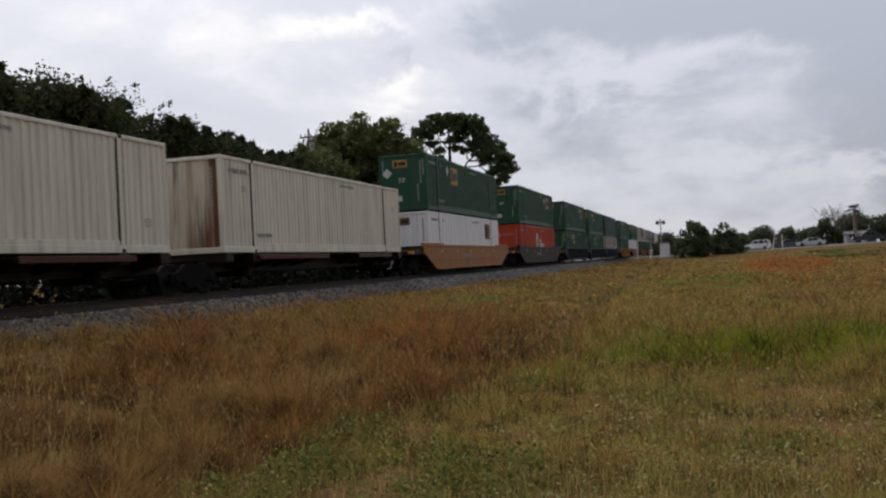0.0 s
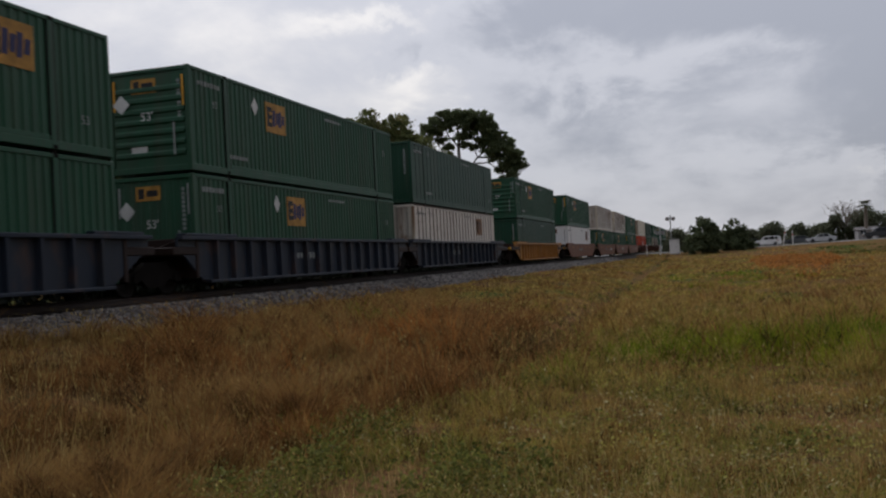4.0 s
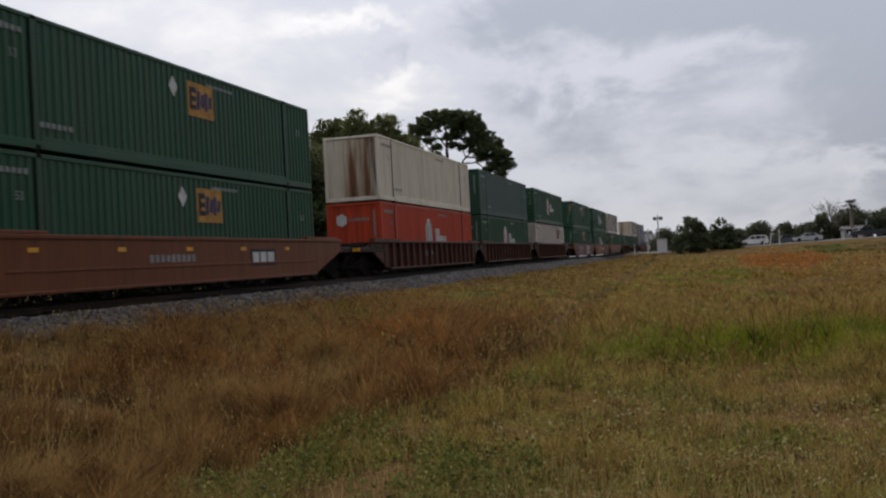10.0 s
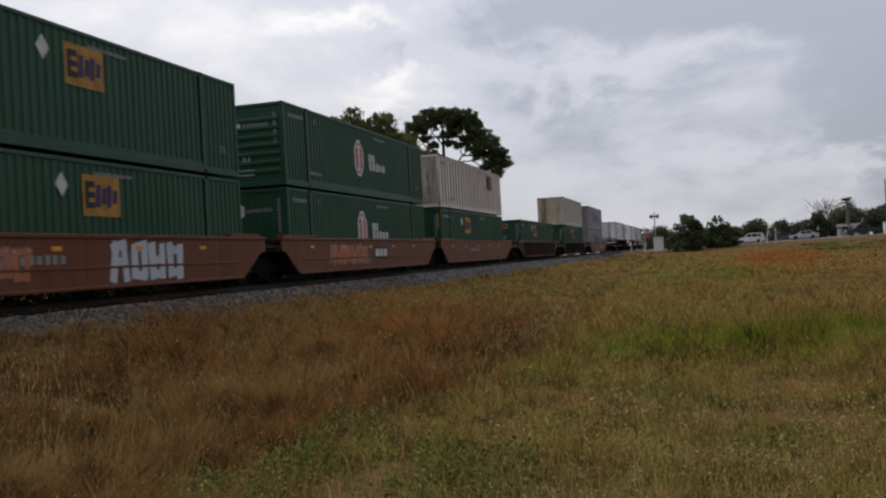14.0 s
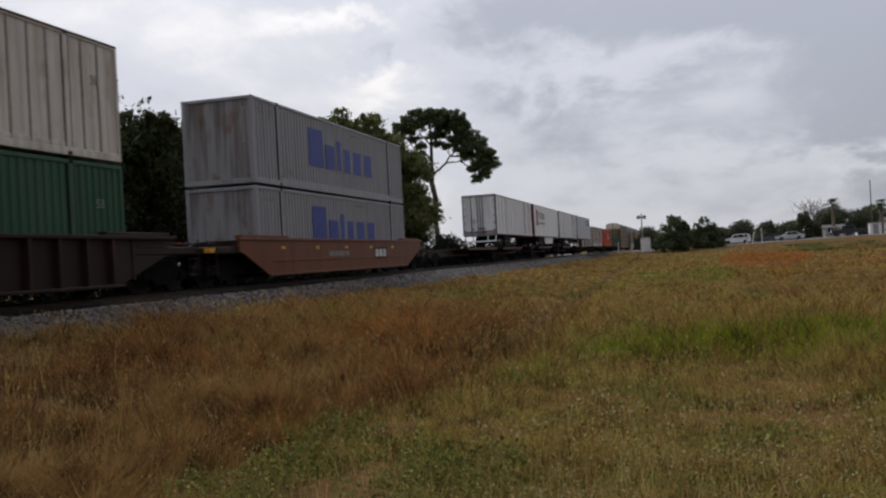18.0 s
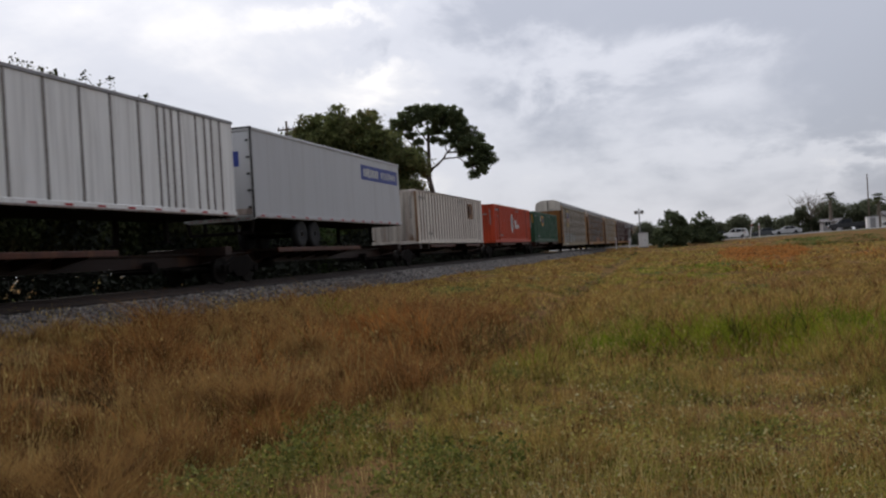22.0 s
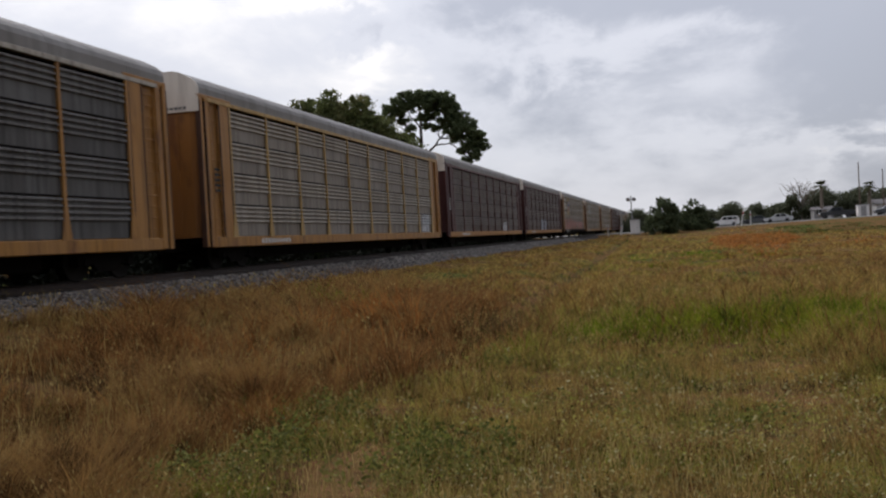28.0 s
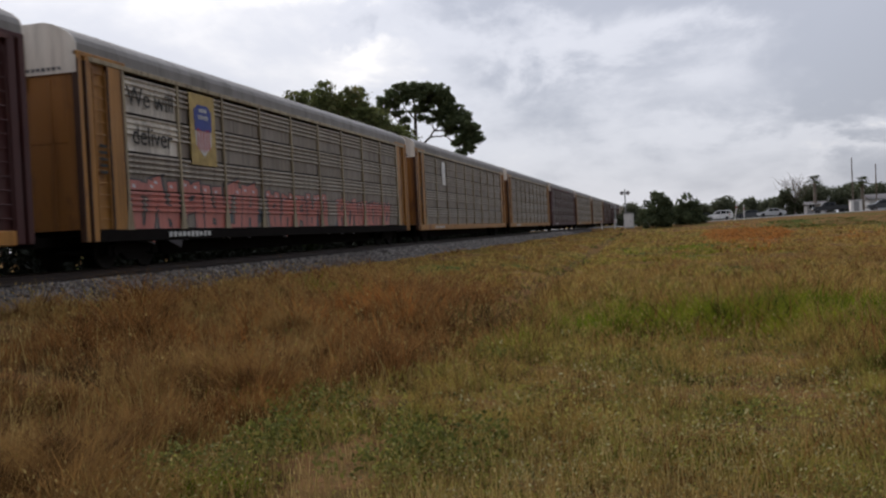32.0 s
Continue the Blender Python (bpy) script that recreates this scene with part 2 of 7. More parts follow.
WHEEL_STEEL = plain("worn_wheel_steel", (0.022, 0.019, 0.017), 0.85, gloss=0.1)
BRIGHT_STEEL = plain("galvanised_steel", (0.40, 0.40, 0.40), 0.45, 0.7)
RACK_YELLOW = paint("yellow_rack_paint", (0.44, 0.205, 0.042), (0.12, 0.05, 0.020), 0.35, rust=0.75, fade=0.10, gloss=0.15, fine=0.45)
RACK_BROWN = paint("maroon_rack_paint", (0.070, 0.020, 0.019), (0.03, 0.016, 0.014), 0.5, rust=0.2, fade=0.05, gloss=0.12)
RED_POST = paint("red_brown_post_paint", (0.125, 0.040, 0.032), (0.05, 0.025, 0.02), 0.5, rust=0.3, fade=0.05, gloss=0.12, fine=0.3)
RACK_ROOF = paint("weathered_galvanised_roof", (0.26, 0.245, 0.23), (0.10, 0.09, 0.08), 0.6, 0.7, 0.0, gloss=0.15, fine=0.12)
RACK_PANEL = paint("weathered_galvanised_panel", (0.27, 0.228, 0.182), (0.10, 0.07, 0.05), 0.7, 0.6, 0.1, fine=0.5, ridge_light=(0.45, 0.405, 0.34))
RACK_PANEL_DARK = paint("sooty_galvanised_panel", (0.090, 0.084, 0.078), (0.04, 0.034, 0.03), 0.8, 0.6, 0.0, gloss=0.2, fine=0.6, ridge_light=(0.17, 0.16, 0.15))
RACK_PANEL_BROWN = paint("brown_stained_panel", (0.120, 0.086, 0.070), (0.045, 0.026, 0.022), 0.8, 0.6, 0.2, gloss=0.16, fine=0.7, ridge_light=(0.25, 0.215, 0.19))
TRAILER_WHITE = paint("white_trailer_skin", (0.95, 0.95, 0.93), (0.45, 0.42, 0.38), 0.35, fade=0.1, fine=0.25)
TRAILER_GREY = paint("grey_trailer_skin", (0.54, 0.55, 0.57), (0.25, 0.24, 0.23), 0.3, fade=0.1)
TRAILER_RED = plain("dark_red_trailer_frame", (0.15, 0.010, 0.016), 0.5)
SEAM_DARK = plain("dark_seam_grime", (0.022, 0.022, 0.021), 0.9, gloss=0.05)
SIGN_YELLOW = plain("amber_sign_film", (0.47, 0.24, 0.045), 0.6, vary=0.4)
SIGN_RUST = plain("rust_faded_sign_film", (0.20, 0.10, 0.045), 0.7)
SIGN_BLACK = plain("black_lettering", (0.02, 0.02, 0.02), 0.6)
SIGN_WHITE = plain("white_lettering", (0.60, 0.60, 0.58), 0.6)
SIGN_FAINT = plain("worn_white_lettering", (0.26, 0.28, 0.27), 0.7)
SIGN_BLUE = plain("blue_lettering", (0.035, 0.058, 0.27), 0.5)
SIGN_NAVY = plain("navy_lettering", (0.035, 0.035, 0.10), 0.6)
SIGN_RED = plain("red_lettering", (0.45, 0.02, 0.03), 0.5)
SIGN_GREY = plain("grey_lettering", (0.09, 0.09, 0.10), 0.6)
RUBBER = plain("tyre_rubber", (0.022, 0.022, 0.023), 0.85)
REFLECT_AMBER = plain("amber_reflector", (0.75, 0.36, 0.03), 0.4)
SPRAY_DARK = paint("dark_spray_outline", (0.045, 0.04, 0.05), (0.10, 0.08, 0.07), 0.5, fine=0.3)
SPRAY_BLUE = paint("dull_blue_overspray", (0.075, 0.105, 0.14), (0.09, 0.08, 0.07), 0.7, fine=0.5)
GRAFFITI_PINK = paint("pink_spray_paint", (0.60, 0.19, 0.145), (0.16, 0.06, 0.06), 0.5, fade=0.15, fine=0.35)
GRAFFITI_BLUE = paint("pale_blue_spray_paint", (0.16, 0.22, 0.42), amount=0.3, fade=0.2)
GRAFFITI_PALE = paint("pale_grey_blue_spray_paint", (0.40, 0.45, 0.54), (0.12, 0.12, 0.14), 0.4, fade=0.1, fine=0.3)
GRAFFITI_WHITE = paint("white_spray_paint", (0.60, 0.62, 0.66), amount=0.3)
GRAFFITI_ORANGE = paint("orange_spray_paint", (0.50, 0.13, 0.03), amount=0.3)
SIGN_MAROON = plain("maroon_lettering", (0.27, 0.016, 0.035), 0.5)
CREAM = paint("stained_cream_container_paint", (0.70, 0.64, 0.55), (0.26, 0.17, 0.10), 0.5, rust=0.35, fade=0.1, fine=0.35)
SHIELD_FILM = plain("faded_yellow_film", (0.50, 0.36, 0.13), 0.6, vary=0.4)
GRAFFITI_GHOST = paint("washed_out_spray_paint", (0.36, 0.37, 0.36), (0.10, 0.09, 0.08), 0.7, fine=0.6)
BOARD = paint("streaked_pale_board", (0.80, 0.74, 0.64), (0.16, 0.12, 0.09), 0.55, rust=0.2, fine=0.4)
WHITE_RIB = plain("dark_rusty_post", (0.075, 0.045, 0.032), 0.8)
RACK_POST = paint("cream_faded_rack_post", (0.42, 0.345, 0.22), (0.12, 0.075, 0.04), 0.7, rust=0.3, fade=0.1, gloss=0.12, fine=0.6)
WELL_AMBER = paint("amber_well_paint", (0.40, 0.155, 0.030), (0.09, 0.04, 0.02), 0.55, rust=0.4, fade=0.05, gloss=0.15, fine=0.3)
SIGN_PALE = plain("worn_grey_lettering", (0.30, 0.28, 0.26), 0.7)
CREAM_POST = paint("bright_cream_yellow_post", (0.56, 0.36, 0.13), (0.16, 0.09, 0.04), 0.5, rust=0.35, fade=0.1, gloss=0.12, fine=0.4)
# yellow rack paint with rust and grime, darkened also for the end's shade
RACK_DOOR = paint("rust_grimed_shaded_yellow_paint", (0.31, 0.130, 0.028), (0.09, 0.035, 0.015), 0.8, rust=0.9, fade=0.05, gloss=0.15)


# ---- building tools ----
class Shape:
    """Collects simple solids into one mesh."""

    def __init__(self):
        self.v, self.f = [], []

    def add(self, verts, faces):
        k = len(self.v)
        self.v += [tuple(p) for p in verts]
        self.f += [tuple(i + k for i in f) for f in faces]
        return self

    def box(self, lo, hi, c=0.0):
        """A box; c chamfers all its edges."""
        (x0, y0, z0), (x1, y1, z1) = lo, hi
        c = min(c, (x1 - x0) * 0.45, (y1 - y0) * 0.45, (z1 - z0) * 0.45)
        if c <= 0:
            p = [(x, y, z) for x in (x0, x1) for y in (y0, y1) for z in (z0, z1)]
            return self.add(p, [(0, 1, 3, 2), (4, 6, 7, 5), (0, 4, 5, 1), (2, 3, 7, 6), (0, 2, 6, 4), (1, 5, 7, 3)])
        p, at = [], {}
        for i, x in enumerate((x0, x1)):
            for j, y in enumerate((y0, y1)):
                for k, z in enumerate((z0, z1)):
                    ix, iy, iz = (c if i == 0 else -c), (c if j == 0 else -c), (c if k == 0 else -c)
                    for a, q in enumerate(((x, y + iy, z + iz), (x + ix, y, z + iz), (x + ix, y + iy, z))):
                        at[i, j, k, a] = len(p)
                        p.append(q)
        f = []
        for s in (0, 1):
            f.append([at[s, 0, 0, 0], at[s, 0, 1, 0], at[s, 1, 1, 0], at[s, 1, 0, 0]][:: 1 if s == 0 else -1])
            f.append([at[0, s, 0, 1], at[1, s, 0, 1], at[1, s, 1, 1], at[0, s, 1, 1]][:: 1 if s == 0 else -1])
            f.append([at[0, 0, s, 2], at[0, 1, s, 2], at[1, 1, s, 2], at[1, 0, s, 2]][:: 1 if s == 0 else -1])
        for a in (0, 1):
            for b in (0, 1):
                f.append([at[0, a, b, 1], at[1, a, b, 1], at[1, a, b, 2], at[0, a, b, 2]])
                f.append([at[a, 0, b, 0], at[a, 1, b, 0], at[a, 1, b, 2], at[a, 0, b, 2]])
                f.append([at[a, b, 0, 0], at[a, b, 1, 0], at[a, b, 1, 1], at[a, b, 0, 1]])
        f += [[at[i, j, k, a] for a in (0, 1, 2)] for i in (0, 1) for j in (0, 1) for k in (0, 1)]
        return self.add(p, f)

    def prism(self, outline, axis, a, b):
        """A flat outline carried along an axis from a to b. axis x: outline in (y, z); y: in (x, z); z: in (x, y)."""
        put = {"x": lambda u, v, w: (w, u, v), "y": lambda u, v, w: (u, w, v), "z": lambda u, v, w: (u, v, w)}[axis]
        n = len(outline)
        p = [put(u, v, a) for u, v in outline] + [put(u, v, b) for u, v in outline]
        f = [tuple(range(n - 1, -1, -1)), tuple(range(n, 2 * n))] + [(i, (i + 1) % n, n + (i + 1) % n, n + i) for i in range(n)]
        return self.add(p, f)

    def rod(self, p, q, r, n=8, r2=None):
        p, q = Vector(p), Vector(q)
        d = (q - p).normalized()
        u = d.orthogonal().normalized()
        w = d.cross(u)
        r2 = r if r2 is None else r2
        ring = lambda c, s: [c + s * (math.cos(2 * math.pi * i / n) * u + math.sin(2 * math.pi * i / n) * w) for i in range(n)]
        f = [tuple(range(n - 1, -1, -1)), tuple(range(n, 2 * n))] + [(i, (i + 1) % n, n + (i + 1) % n, n + i) for i in range(n)]
        return self.add(ring(p, r) + ring(q, r2), f)

    def lathe(self, rings, n=20):
        """Rings (x, radius) turned about the x axis."""
        p = [(x, r * math.cos(2 * math.pi * i / n), r * math.sin(2 * math.pi * i / n)) for x, r in rings for i in range(n)]
        f = [(k * n + i, k * n + (i + 1) % n, (k + 1) * n + (i + 1) % n, (k + 1) * n + i) for k in range(len(rings) - 1) for i in range(n)]
        f += [tuple(range(n - 1, -1, -1)), tuple(range((len(rings) - 1) * n, len(rings) * n))]
        return self.add(p, f)

    def sheet(self, line, axis_z, thick):
        """A folded sheet: a line of (x, y) points, upright between two heights, thickened inwards (towards x = 0)."""
        z0, z1 = axis_z
        n = len(line)
        p = [(x, y, z) for z in (z0, z1) for x, y in line] + [(x - math.copysign(thick, x), y, z) for z in (z0, z1) for x, y in line]
        f = []
        for i in range(n - 1):
            f += [(i, i + 1, n + i + 1, n + i), (2 * n + i, 3 * n + i, 3 * n + i + 1, 2 * n + i + 1), (n + i, n + i + 1, 3 * n + i + 1, 3 * n + i)]
        return self.add(p, f)

    def mesh(self, name, material, smooth=False):
        me = bpy.data.meshes.new(name)
        me.from_pydata(self.v, [], self.f)
        bm = bmesh.new()
        bm.from_mesh(me)
        bmesh.ops.recalc_face_normals(bm, faces=bm.faces)
        bm.to_mesh(me)
        bm.free()
        me.materials.append(material)
        if smooth:
            me.polygons.foreach_set("use_smooth", [True] * len(me.polygons))
        return me


def part(name, shape, material, parent, label="", at=None, smooth=False):
    """One mesh object under a thing or a part; shape may be a mesh that is shared."""
    me = shape if isinstance(shape, bpy.types.Mesh) else shape.mesh(name, material, smooth)
    ob = new(name, me)
    ob.parent = parent
    if at is not None:
        ob.matrix_basis = at
    if label:
        ob["label"] = label
    if name in ("lettering", "graffiti", "fill", "sheen", "post_seam"):
        ob["kind"] = "stuff"
    return ob


MESHES = {}


def shared(key, material, build, smooth=False):
    """A mesh that is built once for a key and a material."""
    k = (key, material.name)
    if k not in MESHES:
        MESHES[k] = build().mesh(str(key).split("'")[1] if "'" in str(key) else str(key), material, smooth)
    return MESHES[k]


def thing(name, label, category, group="", kind=""):
    return tagged(new(name), label, category, group, kind)


def spot(lo, hi, c=0.0):
    return Shape().box(lo, hi, c)


def words(name, text, size, material, parent, at, label=""):
    key = ("words", text, size, material.name)
    if key not in MESHES:
        cu = bpy.data.curves.new(name, "FONT")
        cu.body, cu.size, cu.extrude, cu.align_x, cu.align_y = text, size, 0.004, "CENTER", "CENTER"
        cu.materials.append(material)
        MESHES[key] = cu
    ob = new(name, MESHES[key])
    ob.parent, ob.matrix_basis = parent, at
    if label:
        ob["label"] = label
    return ob


# poses that lay flat writing on a side that faces +x, and on an end that faces -y
def on_side(x, y, z):
    return pose(x, y, z, 90, 0, 90)


def on_end(x, y, z):
    return pose(x, y, z, 90, 0, 0)


def plates(x, y, z, cells, thick=0.006):
    """Flat plates on a side that faces +x: cells of (dy, dz, width, height) about (y, z)."""
    s = Shape()
    for dy, dz, w, h in cells:
        s.box((x - 0.01, y + dy - w / 2, z + dz - h / 2), (x + thick, y + dy + w / 2, z + dz + h / 2))
    return s


def end_plates(x, y, z, cells, thick=0.006):
    """Flat plates on an end that faces -y: cells of (dx, dz, width, height) about (x, z)."""
    s = Shape()
    for dx, dz, w, h in cells:
        s.box((x + dx - w / 2, y - thick, z + dz - h / 2), (x + dx + w / 2, y + 0.01, z + dz + h / 2))
    return s


def bars(n, width, height, rng, gap=0.35):
    """Bars in place of a line of small writing, about its middle."""
    w = width / n
    return [((i - (n - 1) / 2) * w, 0.0, w * (1 - gap), height * rng.uniform(0.75, 1.0)) for i in range(n)]


# ---- ground, ballast, rails, road ----
def terrain():
    xs = sorted(set([-900, -500, -250, -120, -70, -45, -32, -26, -22, -19.5, -18.6, -17.5, -16.6, -15.5, -14, -12.9, -12.5, -12.0, -11.6, -11.3, -10.8]
                    + [x * 0.5 for x in range(-21, 26)] + [14, 17, 20, 25, 30, 36, 45, 60, 90, 150, 300, 600, 900]))
    ys = sorted(set([-600, -300, -150, -80, -40, -20, -10, -5] + [y * 0.5 for y in range(0, 100)] + [50 + 2 * i for i in range(0, 66)] + [190, 220, 300, 450, 700, 1100, 1800]))
    v = [(x, y, ground_z(x, y)) for y in ys for x in xs]
    n = len(xs)
    f = [(j * n + i, j * n + i + 1, (j + 1) * n + i + 1, (j + 1) * n + i) for j in range(len(ys) - 1) for i in range(n - 1)]
    return Shape().add(v, f)


def ground_material():
    m, nt, b = shader("dry_soil_and_thatch")
    c = mixed(nt, noisy(nt, 0.35, 6, coord="Object"), (0.17, 0.085, 0.040), (0.23, 0.125, 0.060))
    c = mixed(nt, noisy(nt, 3.0, 8), c, (0.085, 0.065, 0.028))
    c = mixed(nt, noisy(nt, 0.12, 4, lo=0.5, hi=0.62), c, (0.075, 0.09, 0.028))
    nt.links.new(c, b.inputs["Base Color"])
    b.inputs["Roughness"].default_value = 1.0
    b.inputs["Specular IOR Level"].default_value = 0.0
    relief(nt, b, noisy(nt, 9.0, 8), 0.7, 0.06)
    return m


ground = tagged(new("ground", terrain().mesh("ground", ground_material(), True)), "grassy field with a low bank up to the track", "ground", kind="structure")


def ballast_material():
    m, nt, b = shader("grey_ballast_stone")
    geo = nt.nodes.new("ShaderNodeNewGeometry")
    c = mixed(nt, geo.outputs["Random Per Island"], (0.020, 0.018, 0.016), (0.23, 0.205, 0.185))
    c = mixed(nt, noisy(nt, 1.1, 5, lo=0.50, hi=0.72), c, (0.070, 0.058, 0.050))
    nt.links.new(c, b.inputs["Base Color"])
    b.inputs["Roughness"].default_value = 0.9
    return m


BALLAST = ballast_material()
BED_STONE = plain("brown_grey_ballast", (0.075, 0.066, 0.059), 0.95, vary=0.65, scale=14.0, gloss=0.05)
# oil stain plus the train's shade, both put into one dark stone colour
GRIMY_SHADED_STONE = plain("oil_stained_shaded_ballast", (0.030, 0.026, 0.023), 0.95, vary=0.6, scale=9.0, gloss=0.05)

TRACK_START, TRACK_END = -120.0, 900.0


def ballast_bed():
    z = RAIL_Z - 0.20
    o = [(TRACK_X - 3.4, z - 0.55), (TRACK_X - 1.9, z), (TRACK_X + 1.9, z), (TRACK_X + 3.45, z - 0.50), (TRACK_X + 3.6, z - 0.75), (TRACK_X - 3.6, z - 0.75)]
    return Shape().prism(o, "y", TRACK_START, TRACK_END)


def loose_stones():
    """Broken stones lying over the near shoulder of the ballast."""
    rng = np.random.default_rng(4)
    cube = np.array([(-1, -1, -.6), (1, -1, -.5), (1, 1, -.7), (-1, 1, -.6), (-.7, -.8, .6), (.8, -.6, .5), (.6, .8, .6), (-.8, .7, .5)], float)
    quads = np.array([(0, 3, 2, 1), (4, 5, 6, 7), (0, 1, 5, 4), (1, 2, 6, 5), (2, 3, 7, 6), (3, 0, 4, 7)])
    n = 34000
    y = 8 + 112 * rng.random(n) ** 1.9
    u = rng.random(n)
    x = TRACK_X + 1.62 + u * 2.1
    top = RAIL_Z - 0.20
    z = np.where(x < TRACK_X + 1.9, top, top - (x - TRACK_X - 1.9) * 0.50 / 1.55) + rng.uniform(-0.01, 0.03, n)
    size = rng.uniform(0.018, 0.052, n) * (1 + 0.9 * (y > 40))
    a = rng.uniform(0, 6.28, n)
    k = cube[None] * (0.7 + 0.6 * rng.random((n, 8, 3))) * size[:, None, None]
    ca, sa = np.cos(a)[:, None], np.sin(a)[:, None]
    v = np.stack([k[..., 0] * ca - k[..., 1] * sa + x[:, None], k[..., 0] * sa + k[..., 1] * ca + y[:, None], k[..., 2] + z[:, None]], -1).reshape(-1, 3)
    f = (quads[None] + (np.arange(n) * 8)[:, None, None]).reshape(-1, 4)
    return fast_mesh("ballast_stones", v, f, BALLAST)


def fast_mesh(name, v, f, material, smooth=False):
    """A mesh from arrays of places and of faces that all have one size."""
    me = bpy.data.meshes.new(name)
    k = f.shape[1]
    me.vertices.add(len(v))
    me.vertices.foreach_set("co", v.astype(np.float32).ravel())
    me.loops.add(f.size)
    me.loops.foreach_set("vertex_index", f.astype(np.int32).ravel())
    me.polygons.add(len(f))
    me.polygons.foreach_set("loop_start", np.arange(0, f.size, k, dtype=np.int32))
    me.polygons.foreach_set("loop_total", np.full(len(f), k, dtype=np.int32))
    if smooth:
        me.polygons.foreach_set("use_smooth", np.ones(len(f), dtype=bool))
    me.update(calc_edges=True)
    me.materials.append(material)
    return me


bed = tagged(new("ballast_bed", ballast_bed().mesh("ballast_bed", BED_STONE)), "bank of grey crushed stone under the track", "ballast", kind="structure")
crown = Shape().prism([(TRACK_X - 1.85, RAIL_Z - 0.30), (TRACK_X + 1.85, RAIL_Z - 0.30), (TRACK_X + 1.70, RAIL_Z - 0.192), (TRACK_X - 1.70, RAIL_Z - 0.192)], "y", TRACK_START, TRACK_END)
tagged(new("ballast_crown", crown.mesh("ballast_crown", GRIMY_SHADED_STONE)), "oil-stained stone between and beside the rails, darkened further to paint in the train's shade", "ballast", kind="structure")
tagged(new("ballast_stones", loose_stones()), "loose broken grey ballast stones on the shoulder", "ballast", kind="stuff")
RAIL = plain("worn_rail_steel", (0.045, 0.030, 0.024), 0.6, 0.2)
TIE = plain("weathered_timber_tie", (0.030, 0.025, 0.022), 0.9)


def rail_shape():
    h = [(-0.070, 0), (0.070, 0), (0.070, 0.012), (0.012, 0.035), (0.009, 0.125), (0.036, 0.135), (0.036, 0.168), (0.028, 0.172), (-0.028, 0.172), (-0.036, 0.168), (-0.036, 0.135), (-0.009, 0.125), (-0.012, 0.035), (-0.070, 0.012)]
    return Shape().prism(h, "y", TRACK_START, TRACK_END)


track = thing("railway_track", "single railway track of steel rails on ties", "track", kind="structure")
for side in (-0.7525, 0.7525):
    part("rail", rail_shape(), RAIL, track, at=pose(TRACK_X + side, 0, RAIL_Z - 0.172))
tie_mesh = spot((-1.3, -0.115, -0.17), (1.3, 0.115, 0.012), 0.015).mesh("tie", TIE)
for i in range(200):
    part("tie", tie_mesh, TIE, track, at=pose(TRACK_X, 2 + i * 0.53, RAIL_Z - 0.18))


def road():
    s = Shape()
    xs = [-200, -120, -60, -30, -22, -18, -14, -10, -6, -2, 2, 6, 10, 15, 20, 26, 34, 45, 70, 120, 250]
    prof = [(-4.6, -0.25), (-4.2, -0.03), (-3.6, 0.0), (0, 0.06), (3.6, 0.0), (4.2, -0.03), (4.6, -0.25)]
    v = [(x, ROAD_Y + a, road_z(x) + b) for x in xs for a, b in prof]
    n = len(prof)
    return s.add(v, [(i * n + j, (i + 1) * n + j, (i + 1) * n + j + 1, i * n + j + 1) for i in range(len(xs) - 1) for j in range(n - 1)])


ASPHALT = plain("pale_worn_asphalt", (0.20, 0.195, 0.19), 0.9, vary=0.3, scale=1.2)
tagged(new("road", road().mesh("road", ASPHALT)), "pale worn asphalt road crossing the railway", "road", kind="structure")


# ---- the train ----
TRAIN = []          # (thing, place along the train, height over the rails)
CONT_L, CONT_H, CONT_W = 16.154, 2.896, 2.59


def travel(t):
    """How far the train has come at t seconds, from its place at 16 s."""
    u = (t - 16) / 16
    return 363.72 * u + 4.197 * u ** 2 + 1.876 * u ** 3 + 0.312 * u ** 4


def folded(y0, y1, x, pitch, depth):
    """The line of a corrugated sheet from y0 to y1 whose outer face is at x."""
    n = max(1, round((y1 - y0) / pitch))
    p = (y1 - y0) / n
    line = [(x, y0)]
    for i in range(n):
        y = y0 + i * p
        line += [(x, y + 0.30 * p), (x - depth, y + 0.42 * p), (x - depth, y + 0.88 * p), (x, y + p)]
    return line


POSTS = (1.98, 14.17)      # where the lifting posts stand


def side_corrugated():
    s = Shape()
    for a, b in ((0.12, POSTS[0] - 0.09), (POSTS[0] + 0.09, POSTS[1] - 0.09), (POSTS[1] + 0.09, CONT_L - 0.12)):
        s.sheet(folded(a, b, 1.282, 0.265, 0.034), (0.15, CONT_H - 0.10), 0.01)
    return s


def side_flat():
    return spot((1.25, 0.10, 0.15), (1.268, CONT_L - 0.10, CONT_H - 0.10))


def end_ribbed(flip=1):
    """An end wall with lying ribs."""
    s = spot((-1.2, 0.05, 0.15), (1.2, 0.09, CONT_H - 0.10))
    for i in range(7):
        z = 0.42 + i * 0.30
        s.prism([(0.06, z), (-0.004, z + 0.05), (-0.004, z + 0.13), (0.06, z + 0.20)], "x", -1.10, 1.10)
    return s


